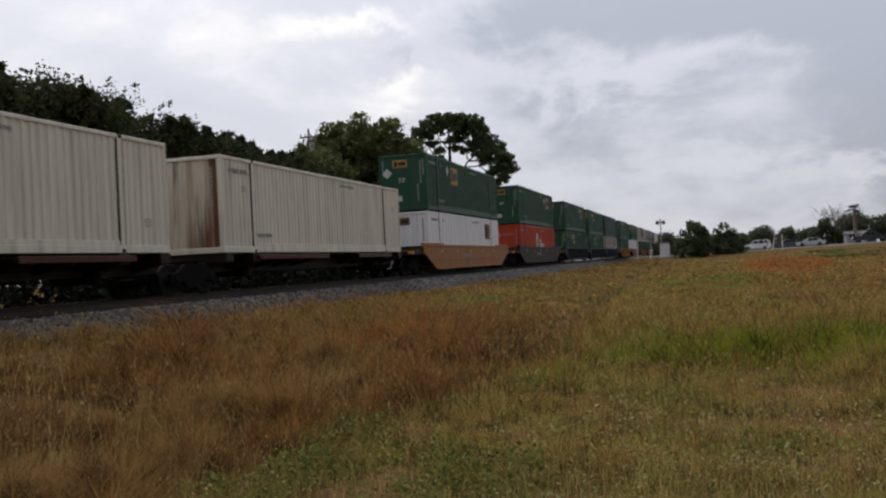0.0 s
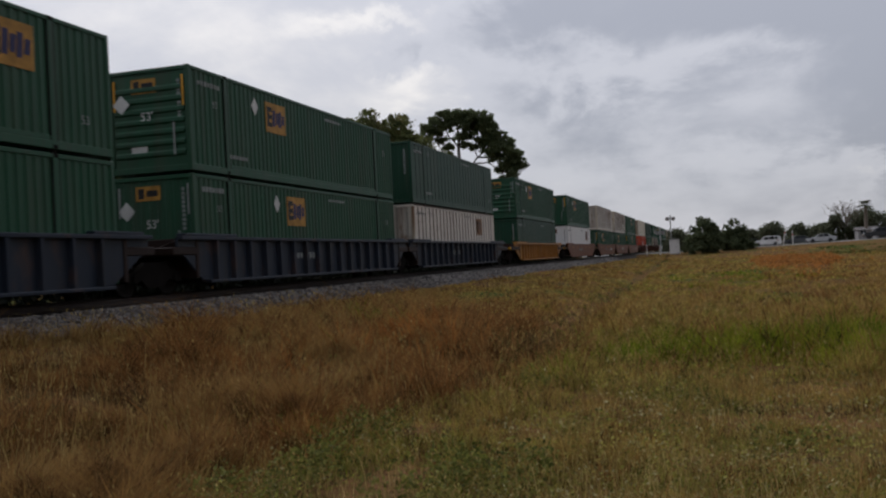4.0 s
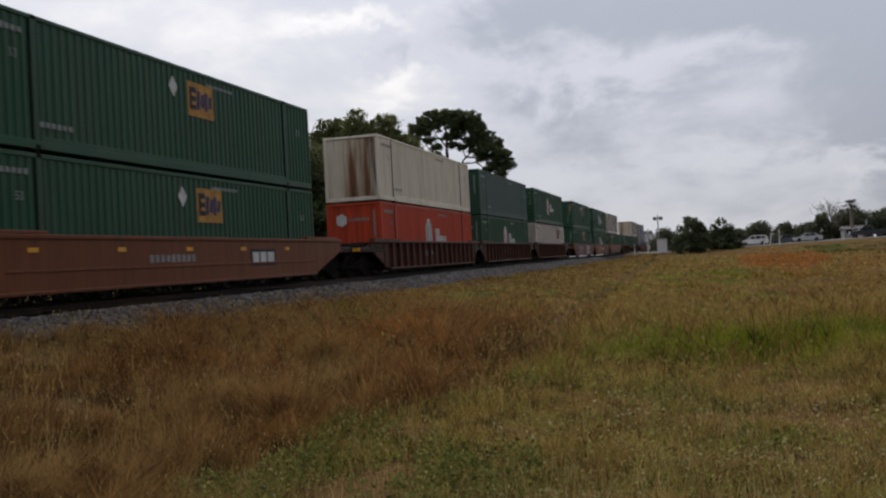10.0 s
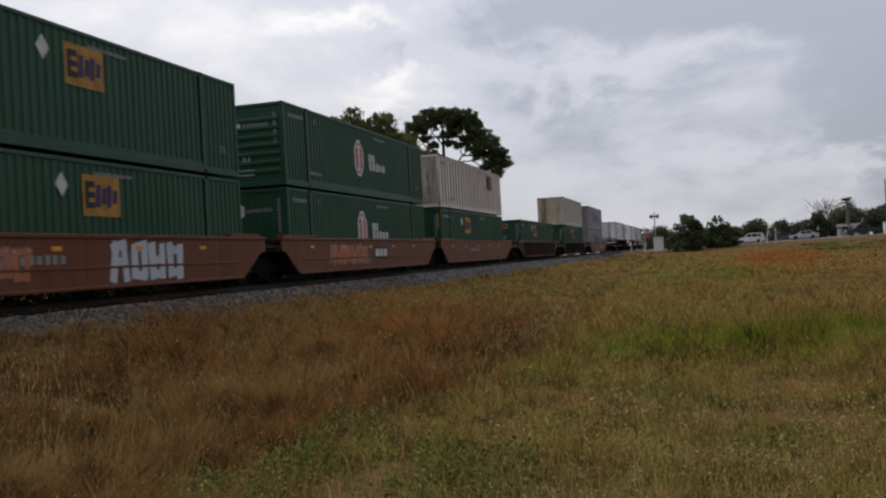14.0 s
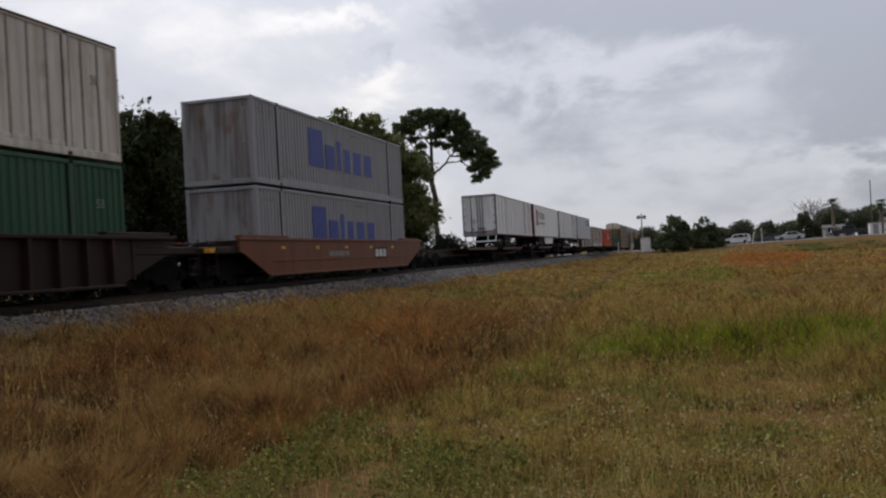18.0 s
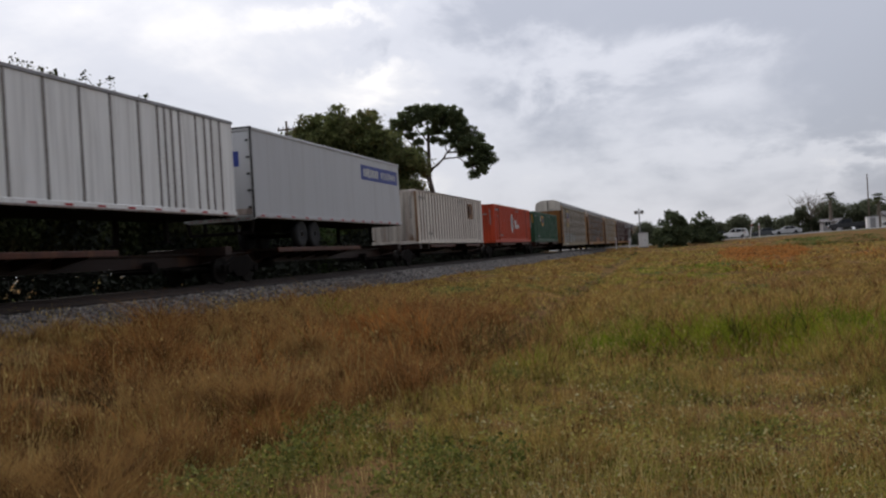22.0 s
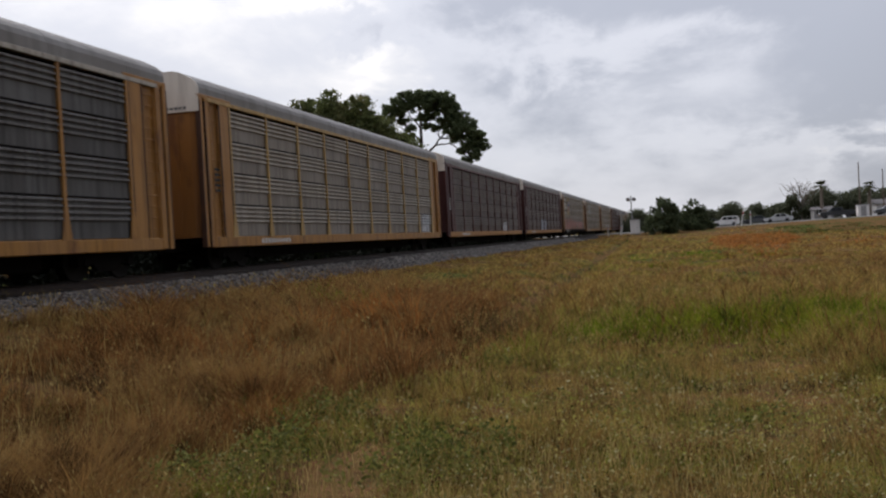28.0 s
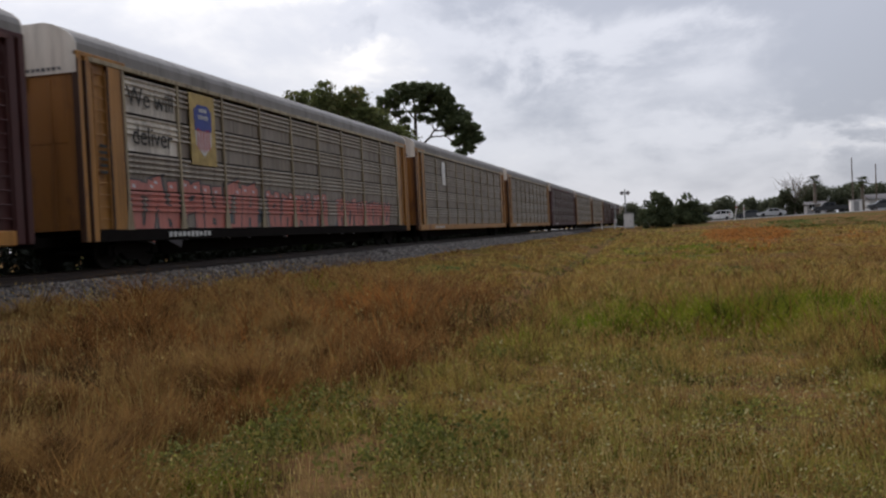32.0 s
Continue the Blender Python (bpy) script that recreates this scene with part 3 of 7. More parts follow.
def end_plain():
    s = Shape()
    n = 9
    line = []
    for i in range(n):
        x = -1.19 + i * 2.38 / n
        w = 2.38 / n
        line += [(x, 0.03), (x + 0.3 * w, 0.03), (x + 0.42 * w, 0.055), (x + 0.88 * w, 0.055)]
    line.append((1.19, 0.03))
    k = len(line)
    v = [(x, y, z) for z in (0.15, CONT_H - 0.10) for x, y in line]
    s.add(v, [(i, i + 1, k + i + 1, k + i) for i in range(k - 1)])
    return s.box((-1.19, 0.07, 0.15), (1.19, 0.09, CONT_H - 0.10))


def rails_and_base():
    s = spot((-1.26, 0.06, 0.02), (1.26, CONT_L - 0.06, 0.14))
    for x in (-1.295, 1.215):
        s.box((x, 0.1, 0.0), (x + 0.08, CONT_L - 0.1, 0.19), 0.012)
        s.box((x + 0.012, POSTS[0], 0.19), (x + 0.068, POSTS[1], 0.30), 0.01)
        s.box((x, 0.1, CONT_H - 0.11), (x + 0.08, CONT_L - 0.1, CONT_H - 0.01), 0.012)
    for y in (0.0, CONT_L - 0.09):
        s.box((-1.2, y, 0.0), (1.2, y + 0.09, 0.17), 0.012)
        s.box((-1.2, y, CONT_H - 0.12), (1.2, y + 0.09, CONT_H - 0.01), 0.012)
    return s


def roof_sheet():
    s = Shape()
    n = 46
    p = (CONT_L - 0.2) / n
    line = []
    for i in range(n):
        y = 0.1 + i * p
        line += [(y, CONT_H - 0.02), (y + 0.4 * p, CONT_H - 0.02), (y + 0.5 * p, CONT_H - 0.04), (y + 0.9 * p, CONT_H - 0.04)]
    k = len(line)
    v = [(x, y, z) for x in (-1.22, 1.22) for y, z in line]
    return s.add(v, [(i, i + 1, k + i + 1, k + i) for i in range(k - 1)])


def lock_rods():
    s = Shape()
    for x in (-0.75, -0.35, 0.35, 0.75):
        s.rod((x, CONT_L + 0.01, 0.1), (x, CONT_L + 0.01, CONT_H - 0.1), 0.022, 6)
    return s


def emblem_square(c, x, y, z, film=None, size=1.25):
    """Oblong amber emblem with a dark block and slanting navy marks, drawn as plain shapes."""
    w, h = 1.24 * size, 0.86 * size
    sg = part("emblem", plates(x, y, z, [(0, 0, w, h)], 0.004), film or SIGN_YELLOW, c, "oblong amber emblem")
    if film is None or film is SIGN_YELLOW:
        part("emblem_mark", plates(x, y, z, [(-0.31 * w, 0.02 * h, 0.25 * w, 0.66 * h)], 0.010), SIGN_BLACK, sg)
        part("emblem_slot", plates(x, y, z, [(-0.27 * w, 0.14 * h, 0.14 * w, 0.10 * h)], 0.013), SIGN_YELLOW, sg)
        part("emblem_slot", plates(x, y, z, [(-0.27 * w, -0.11 * h, 0.14 * w, 0.10 * h)], 0.013), SIGN_YELLOW, sg)
        for a, k in ((-0.10, 0.55), (0.06, 0.40), (0.20, 0.55), (0.36, 0.34)):
            o = [(y + a * w - 0.07 * w, z - k * h / 2), (y + a * w + 0.05 * w, z - k * h / 2), (y + a * w + 0.08 * w, z + k * h / 2), (y + a * w - 0.04 * w, z + k * h / 2)]
            part("emblem_mark", Shape().prism(o, "x", x - 0.01, x + 0.010), SIGN_NAVY, sg)
    else:
        part("emblem_mark", plates(x, y, z, [(-0.32 * w, 0.0, 0.20 * w, 0.74 * h)], 0.010), DARK_STEEL, sg)
        part("emblem_mark", plates(x, y, z, [(0.06 * w, 0.06 * h, 0.30 * w, 0.52 * h)], 0.010), WELL_RUST, sg)
    return sg


def emblem_hexagon(c, x, y, z, mark=None):
    """White six-sided crest with two bars in it and slanting bars of writing beside it."""
    h, w = 0.76, 0.54
    ring = ((-1, -0.42), (-0.30, -1), (0.30, -1), (1, -0.42), (1, 0.42), (0.30, 1), (-0.30, 1), (-1, 0.42))
    sg = part("emblem", Shape().prism([(y + w * a, z + h * b) for a, b in ring], "x", x - 0.01, x + 0.004), SIGN_WHITE, c, "white six-sided emblem")
    part("emblem_ring", Shape().prism([(y + 0.80 * w * a, z + 0.82 * h * b) for a, b in ring], "x", x - 0.01, x + 0.007), mark, sg)
    part("emblem_field", Shape().prism([(y + 0.70 * w * a, z + 0.73 * h * b) for a, b in ring], "x", x - 0.01, x + 0.010), SIGN_WHITE, sg)
    part("emblem_mark", plates(x, y, z, [(-0.21, 0, 0.15, 0.80), (0.21, 0, 0.15, 0.80)], 0.014), mark, sg)
    rng = random.Random(5)
    part("lettering", plates(x, y + 1.55, z + 0.12, [(a, 0, b, 0.36 * q) for a, _, b, q in bars(3, 0.8, 1.0, rng, 0.3)]), SIGN_WHITE, c)
    part("lettering", plates(x, y + 2.20, z - 0.24, [(a, 0, b, 0.36 * q) for a, _, b, q in bars(5, 2.1, 1.0, rng, 0.3)]), SIGN_WHITE, c)


def diamond(c, x, y, z, r, on="side"):
    o = [(-0.75 * r, 0), (0, -r), (0.75 * r, 0), (0, r)]
    if on == "side":
        s = Shape().prism([(y + a, z + b) for a, b in o], "x", x - 0.01, x + 0.006)
    else:
        s = Shape().prism([(x + a * 1.3, z + b) for a, b in o], "y", y - 0.006, y + 0.01)
    part("placard", s, SIGN_WHITE, c, "white diamond placard")


def container(style, mat, label, emblem=None, offset=5.6, end="plain", end_mat=None, rib_mat=None, seed=0):
    """A 53-foot container: origin under the middle of the end that leads, y along it."""
    rng = random.Random(seed)
    c = thing("container", label, "container", "containers on the train")
    x = 1.284
    if style == "corrugated":
        side = shared("side_corrugated", mat, side_corrugated)
    else:
        side = shared("side_flat", mat, side_flat)
    part("side_panel", side, mat, c)
    part("side_panel", side, mat, c, at=Matrix.Rotation(math.pi, 4, "Z") @ Matrix.Translation((0, -CONT_L, 0)))
    em = end_mat or mat
    part("end_wall", shared("end_ribbed", em, end_ribbed) if end == "ribbed" else shared("end_plain", em, end_plain), em, c, "rust-streaked end wall" if end_mat is STAIN else "")
    doors = shared("door", mat, lambda: spot((0.01, CONT_L - 0.09, 0.17), (1.2, CONT_L - 0.03, CONT_H - 0.12), 0.01))
    part("door", doors, mat, c)
    part("door", doors, mat, c, at=pose(-1.21, 0, 0))
    part("lock_rods", shared("lock_rods", BRIGHT_STEEL, lock_rods), BRIGHT_STEEL, c)
    part("frame", shared("frame", mat, rails_and_base), mat, c)
    part("roof", shared("roof", mat, roof_sheet), mat, c)
    post = shared("corner_post", mat, lambda: spot((1.16, 0.0, 0.0), (1.295, 0.12, CONT_H), 0.015))
    for m in (None, pose(0, CONT_L - 0.12, 0), pose(-2.455, 0, 0), pose(-2.455, CONT_L - 0.12, 0)):
        part("corner_post", post, mat, c, at=m)
    lift = shared("lifting_post", mat, lambda: spot((1.25, -0.09, 0.0), (1.297, 0.09, CONT_H - 0.02), 0.012))
    cast = shared("corner_casting", DARK_STEEL, lambda: spot((1.17, -0.09, -0.004), (1.300, 0.09, 0.115), 0.02))
    for y in POSTS:
        part("lifting_post", lift, mat, c, at=pose(0, y, 0))
        part("lifting_post", lift, mat, c, at=pose(-2.547, y, 0))
        for z in (0.0, CONT_H - 0.112):
            part("corner_casting", cast, DARK_STEEL, c, at=pose(0, y, z))
    if style == "posted":
        rm = rib_mat or mat
        rw = 0.045 if rm is WHITE_RIB else 0.022
        rib = shared("rib", rm, lambda: spot((1.262, -rw, 0.17), (1.288, rw, CONT_H - 0.11), 0.006))
        y = 0.72
        while y < CONT_L - 0.4:
            if min(abs(y - q) for q in POSTS) > 0.15:
                part("rib", rib, rm, c, at=pose(0, y, 0))
            y += 0.61
        x = 1.290
        if rm in (WHITE_RIB, DARK_RIB):
            part("top_rail", shared("rusty_top_rail", WHITE_RIB, lambda: spot((1.27, 0.02, CONT_H - 0.06), (1.302, CONT_L - 0.02, CONT_H + 0.006), 0.008)), WHITE_RIB, c, "rust-brown top rail")
            part("corner_cap", shared("stained_corner", STAIN, lambda: spot((1.157, -0.003, 0.1), (1.299, 0.123, CONT_H - 0.1), 0.012)), STAIN, c, "rust-run corner post")
    seam = shared("post_seam", SEAM_DARK, lambda: Shape().box((1.2, -0.125, 0.16), (1.286, -0.092, CONT_H - 0.12)).box((1.2, 0.092, 0.16), (1.286, 0.125, CONT_H - 0.12)))
    for y in POSTS:
        part("post_seam", seam, SEAM_DARK, c, at=pose(0, y, 0))
    # small writing, kept to bars
    light = mat in (GREEN, GREEN_DARK, GREEN_RIB, RED)
    ink = SIGN_FAINT if light else SIGN_PALE
    part("lettering", plates(x, 1.05, CONT_H - 0.42, bars(7, 1.2, 0.15, rng)), ink, c)
    words("size_mark", "53", 0.26, ink, c, on_side(x + 0.004, 1.35 if seed % 2 else 2.7, CONT_H - 0.95 if seed % 2 else CONT_H - 0.42))
    part("lettering", plates(x, CONT_L - 6.3, CONT_H - 0.32, bars(11, 1.5, 0.10, rng)), ink, c)
    words("size_mark", "53", 0.30, ink, c, on_side(x + 0.004, CONT_L - 0.95, CONT_H - 1.0 if seed % 2 else 0.75))
    part("lettering", plates(x, 2.6, 0.55, bars(6, 1.1, 0.13, rng)), ink, c)
    part("lettering", end_plates(0.95, 0.03, 1.9, [(0, 0.12 * i - 0.5, 0.10, 0.085) for i in range(10)]), ink, c)
    if emblem in ("square", "faded"):
        film = SIGN_YELLOW if emblem == "square" else SIGN_RUST
        emblem_square(c, x, offset - 0.25, 2.06, film, 1.12)
        e = end_plates(-0.15, 0.03, 2.42, [(0, 0, 0.78, 0.40)])
        sg = part("emblem", e, film, c, "small amber emblem")
        part("emblem_mark", end_plates(-0.15, 0.026, 2.42, [(-0.22, 0, 0.18, 0.28), (0.13, 0, 0.36, 0.17)], 0.008), SIGN_BLACK, sg)
        if emblem == "square":
            diamond(c, x, offset - 1.65, 2.26, 0.28)
            for k in (-1.08, 1.10):
                part("marker_strip", end_plates(k, 0.0 if end == "ribbed" else 0.03, 2.2, [(0, 0, 0.06, 0.85)]), SIGN_FAINT if seed % 3 else REFLECT_AMBER, c, "upright reflective strip")
            part("marker_strip", end_plates(0.78, 0.0 if end == "ribbed" else 0.03, 0.9, [(0, 0, 0.06, 0.9)]), SIGN_FAINT, c)
            diamond(c, -0.86, -0.002 if end == "ribbed" else 0.03, 1.95, 0.27, "end")
            words("size_mark", "53'", 0.34, SIGN_WHITE, c, on_end(-0.05, -0.012 if end == "ribbed" else 0.022, 1.55))
            part("notice", end_plates(-0.35, 0.03, 0.62, [(0, 0, 0.5, 0.28)]), SIGN_WHITE, c)
    elif emblem in ("hexagon", "red hexagon"):
        emblem_hexagon(c, x, offset, 1.55, SIGN_RED if emblem == "red hexagon" else SIGN_GREY)
        o = [(-0.6 + 0.24 * a, 2.15 + 0.30 * b) for a, b in ((-1, -0.5), (0, -1), (1, -0.5), (1, 0.5), (0, 1), (-1, 0.5))]
        part("emblem", Shape().prism(o, "y", 0.024, 0.04), SIGN_WHITE, c)
        part("lettering", end_plates(0.22, 0.03, 2.15, bars(8, 1.0, 0.14, rng)), ink, c)
        words("size_mark", "53'", 0.34, SIGN_WHITE, c, on_end(-0.15, 0.022, 1.0))
        part("notice", end_plates(-0.2, 0.03, 0.5, [(0, 0, 0.6, 0.2)]), SIGN_WHITE, c)
    elif emblem == "blue word":
        # long blue lettering as plain bars
        cells = [(-3.05, 0.12, 1.35, 1.45), (-1.60, -0.12, 0.95, 0.95), (-0.62, 0.02, 0.42, 1.20), (0.28, -0.12, 0.72, 0.95), (1.50, -0.12, 0.95, 0.95), (2.85, -0.12, 0.90, 0.95)]
        part("lettering", plates(x, 8.35, 1.55, cells), SIGN_BLUE, c, "long blue lettering")
    return c


# ---- running gear ----
def wheel_shape():
    return Shape().lathe([(-0.07, 0.10), (-0.07, 0.36), (-0.065, 0.42), (0.03, 0.425), (0.035, 0.455), (0.065, 0.455), (0.065, 0.40), (0.02, 0.34), (0.02, 0.14), (0.06, 0.12), (0.06, 0.05)], 22)


def side_frame_shape():
    o = [(-1.15, 0.36), (-1.15, 0.60), (-0.75, 0.66), (-0.42, 0.86), (0.42, 0.86), (0.75, 0.66), (1.15, 0.60), (1.15, 0.36), (0.95, 0.34), (0.60, 0.42), (0.34, 0.22), (-0.34, 0.22), (-0.60, 0.42), (-0.95, 0.34)]
    s = Shape().prism(o, "x", 0.94, 1.08)
    for y in (-0.89, 0.89):
        s.rod((0.96, y, 0.455), (1.14, y, 0.455), 0.12, 10)
    for y in (-0.16, 0.0, 0.16):
        s.rod((1.0, y, 0.30), (1.0, y, 0.66), 0.06, 8)
    return s


def truck(parent, y):
    """A two-axle bogie under a car, with its middle at y."""
    t = part("bogie", shared("bolster", DARK_STEEL, lambda: spot((-0.95, -0.2, 0.45), (0.95, 0.2, 0.72), 0.03)), DARK_STEEL, parent, "grimy cast-steel bogie", at=pose(0, y, 0))
    fr = shared("side_frame", DARK_STEEL, side_frame_shape)
    part("side_frame", fr, DARK_STEEL, t)
    part("side_frame", fr, DARK_STEEL, t, at=pose(0, 0, 0, 0, 0, 180))
    wh = shared("wheel", WHEEL_STEEL, wheel_shape, True)
    for a in (-0.89, 0.89):
        part("wheel", wh, WHEEL_STEEL, t, at=pose(0.75, a, 0.455))
        part("wheel", wh, WHEEL_STEEL, t, at=pose(-0.75, a, 0.455, 0, 0, 180))
        part("axle", shared("axle", WHEEL_STEEL, lambda: Shape().rod((-0.75, 0, 0.455), (0.75, 0, 0.455), 0.08, 10)), WHEEL_STEEL, t, at=pose(0, a, 0))


def coupler(parent, y, way):
    s = spot((-0.09, min(0, 0.75 * way), 0.72), (0.09, max(0, 0.75 * way), 0.92), 0.02).box((-0.16, min(0.55 * way, 0.95 * way), 0.68), (0.16, max(0.55 * way, 0.95 * way), 0.98), 0.04)
    part("coupler", s, DARK_STEEL, parent, at=pose(0, y, 0))


def well_side(a, b, foot_a, foot_b, z0=0.27, z1=1.50):
    """One side wall of a well: long above, with raked feet below."""
    o = [(-a, z1), (-a, z1 - 0.42), (-a + 0.35, z1 - 0.52), (foot_a, z0 + 0.06), (foot_a + 0.12, z0), (CONT_L - foot_b - 0.12, z0), (CONT_L - foot_b, z0 + 0.06), (CONT_L + b - 0.35, z1 - 0.52), (CONT_L + b, z1 - 0.42), (CONT_L + b, z1)]
    return o


def well_car(kind, mat, label, near="single", far="single", trim=None, plate=True, graffiti=None, seed=0, plate_at=11.68, number_at=6.6, yellow_end=False):
    """A well car for one 53-foot stack: origin at the container's leading end, on the rails."""
    rng = random.Random(seed)
    c = thing("well_car", label, "freight car", "well cars of the train")
    a = 1.75 if near == "single" else 1.05
    b = 1.95 if far == "single" else 1.05
    ea = 3.45 if near == "single" else 1.55
    eb = 3.45 if far == "single" else 1.55
    o = well_side(a, b, 0.15, 0.35)
    key = (near, far)
    x = 1.53
    deep = 0.12 if kind == "ribbed" else 0.0
    wall = shared(("side_wall", key, deep), mat, lambda: Shape().prism(o, "x", x - 0.09 - deep, x - 0.02 - deep))
    part("side_wall", wall, mat, c)
    part("side_wall", wall, mat, c, at=pose(-2 * x + 0.11 + 2 * deep, 0, 0))
    flange = shared(("top_flange", key), trim or mat, lambda: spot((x - 0.16, -a, 1.42), (x + 0.02, CONT_L + b, 1.52), 0.015))
    part("top_flange", flange, trim or mat, c)
    part("top_flange", flange, trim or mat, c, at=pose(-2 * x + 0.14, 0, 0))
    part("bottom_flange", shared(("bottom_flange",), mat, lambda: spot((x - 0.16, 0.3, 0.25), (x + 0.02, CONT_L - 0.45, 0.33), 0.015)), mat, c)
    part("well_floor", shared("well_floor", DARK_STEEL, lambda: Shape().box((-1.42, 0.3, 0.26), (1.42, CONT_L - 0.4, 0.33)).box((-1.42, 0.0, 0.29), (1.42, 0.6, 0.345)).box((-1.42, CONT_L - 0.6, 0.29), (1.42, CONT_L, 0.345))), DARK_STEEL, c)
    if kind == "ribbed":
        rib = shared("well_rib", mat, lambda: Shape().prism([(x - 0.16, -0.075), (x + 0.005, -0.050), (x + 0.005, 0.050), (x - 0.16, 0.075)], "z", 0.32, 1.43))
        n = 16
        for i in range(n):
            part("rib", rib, mat, c, at=pose(0, 0.75 + i * (CONT_L - 1.6) / (n - 1), 0))
    else:
        for y in (1.4, 4.4, 7.4, 10.4, 13.4):
            part("reflector", shared("reflector", REFLECT_AMBER, lambda: spot((x - 0.02, -0.16, 1.14), (x - 0.010, 0.16, 1.24))), REFLECT_AMBER, c, "amber reflector", at=pose(0, y, 0))
        part("rub_strip", shared("rub_strip", mat, lambda: spot((x - 0.02, 0.6, 0.72), (x + 0.0, CONT_L - 0.6, 0.78), 0.008)), mat, c)
        if plate:
            part("name_plate", plates(x - 0.02, plate_at, 0.92, [(0, 0, 1.7, 0.52)], 0.004), SIGN_BLACK, c, "black plate with white bars")
            part("lettering", plates(x - 0.012, plate_at, 0.92, [(-0.52, 0, 0.40, 0.34), (-0.02, 0, 0.40, 0.34), (0.50, 0, 0.44, 0.34)], 0.006), SIGN_WHITE, c)
    if number_at:
        part("lettering", plates(x - 0.02 - deep, number_at, 0.95, bars(9, 2.2, 0.22, rng)), SIGN_FAINT if mat is not WELL_YELLOW else SIGN_BLACK, c)
    # raised steps at the ends of the side walls, where the stack is locked
    for y0, y1 in ((-a + 0.2, 1.9), (CONT_L - 1.1, CONT_L + b - 0.3)):
        part("walkway", spot((x - 0.30, y0, 1.52), (x - 0.02, y1, 1.60), 0.015), mat, c)
    for end, e, w, k, y in (("near", near, -1, ea, 0.0), ("far", far, 1, eb, CONT_L)):
        y0, y1 = sorted((y + w * 0.05, y + w * (k - 0.25)))
        part("end_platform", spot((-1.42, y0, 1.02), (1.42, y1, 1.24), 0.03), WELL_DARK, c)
        part("bulkhead", spot((-1.42, min(y + w * 0.05, y + w * 0.2), 0.4), (1.42, max(y + w * 0.05, y + w * 0.2), 1.5), 0.02), WELL_DARK, c)
        for xx in (-0.9, 0.9):
            part("gusset", Shape().prism([(y + w * 0.2, 1.24), (y + w * 0.2, 1.48), (y + w * 1.2, 1.24)], "x", xx - 0.03, xx + 0.03), WELL_DARK, c)
        if e == "single":
            part("draft_sill", spot((-0.2, min(y + w * 1.0, y + w * k), 0.62), (0.2, max(y + w * 1.0, y + w * k), 1.02), 0.02), DARK_STEEL, c)
            coupler(c, y + w * k, w)
            truck(c, y + w * 1.95)
            lad = Shape()
            for i in range(5):
                lad.rod((1.18, y + w * (k - 0.3), 0.45 + 0.22 * i), (1.48, y + w * (k - 0.3), 0.45 + 0.22 * i), 0.016, 6)
            lad.rod((1.18, y + w * (k - 0.3), 0.35), (1.18, y + w * (k - 0.3), 1.45), 0.018, 6).rod((1.48, y + w * (k - 0.3), 0.35), (1.48, y + w * (k - 0.3), 1.45), 0.018, 6)
            part("ladder", lad, WELL_DARK, c)
            part("brake_hose", Shape().rod((0.42, y + w * k, 0.8), (0.42, y + w * (k + 0.35), 0.42), 0.03, 6).rod((0.42, y + w * (k + 0.35), 0.42), (0.30, y + w * (k + 0.55), 0.40), 0.03, 6), BRIGHT_STEEL, c)
        elif end == "near" or far == "last":
            truck(c, y + w * 1.62)
    if near == "single":
        part("brake_wheel", Shape().lathe([(-0.02, 0.24), (-0.02, 0.28), (0.02, 0.28), (0.02, 0.24)], 16), DARK_STEEL, c, at=pose(-0.5, -2.9, 1.75, 0, 0, 90))
        part("reflector", spot((1.2, -ea + 0.05, 1.06), (1.44, -ea + 0.30, 1.20)), REFLECT_AMBER, c, "amber reflector")
    if yellow_end:
        for y in (-a, CONT_L + b - 0.9):
            part("end_step", spot((x - 0.2, y, 1.41), (x + 0.026, y + 0.9, 1.53), 0.012), WELL_YELLOW, c, "yellow painted end step")
    if graffiti:
        tag_wall(c, x - 0.018, graffiti, rng)
    return c


def painted(s, outline, skin, levels, lift):
    """Paint on a side that faces +x: a convex outline of (y, z) that follows the side's relief."""
    lo, hi = min(b for a, b in outline), max(b for a, b in outline)
    cuts = sorted(set([lo + 1e-4, hi - 1e-4] + [b for a, b in outline if lo < b < hi] + levels(lo, hi)))
    n = len(outline)
    v = []
    for z in cuts:
        ys = []
        for i in range(n):
            (a, b), (c, d) = outline[i], outline[(i + 1) % n]
            if min(b, d) <= z <= max(b, d) and abs(d - b) > 1e-9:
                ys.append(a + (c - a) * (z - b) / (d - b))
        ys = ys or [outline[0][0]]
        v += [(skin(z) + lift, min(ys), z), (skin(z) + lift, max(ys), z)]
    s.add(v, [(2 * i, 2 * i + 1, 2 * i + 3, 2 * i + 2) for i in range(len(cuts) - 1)])


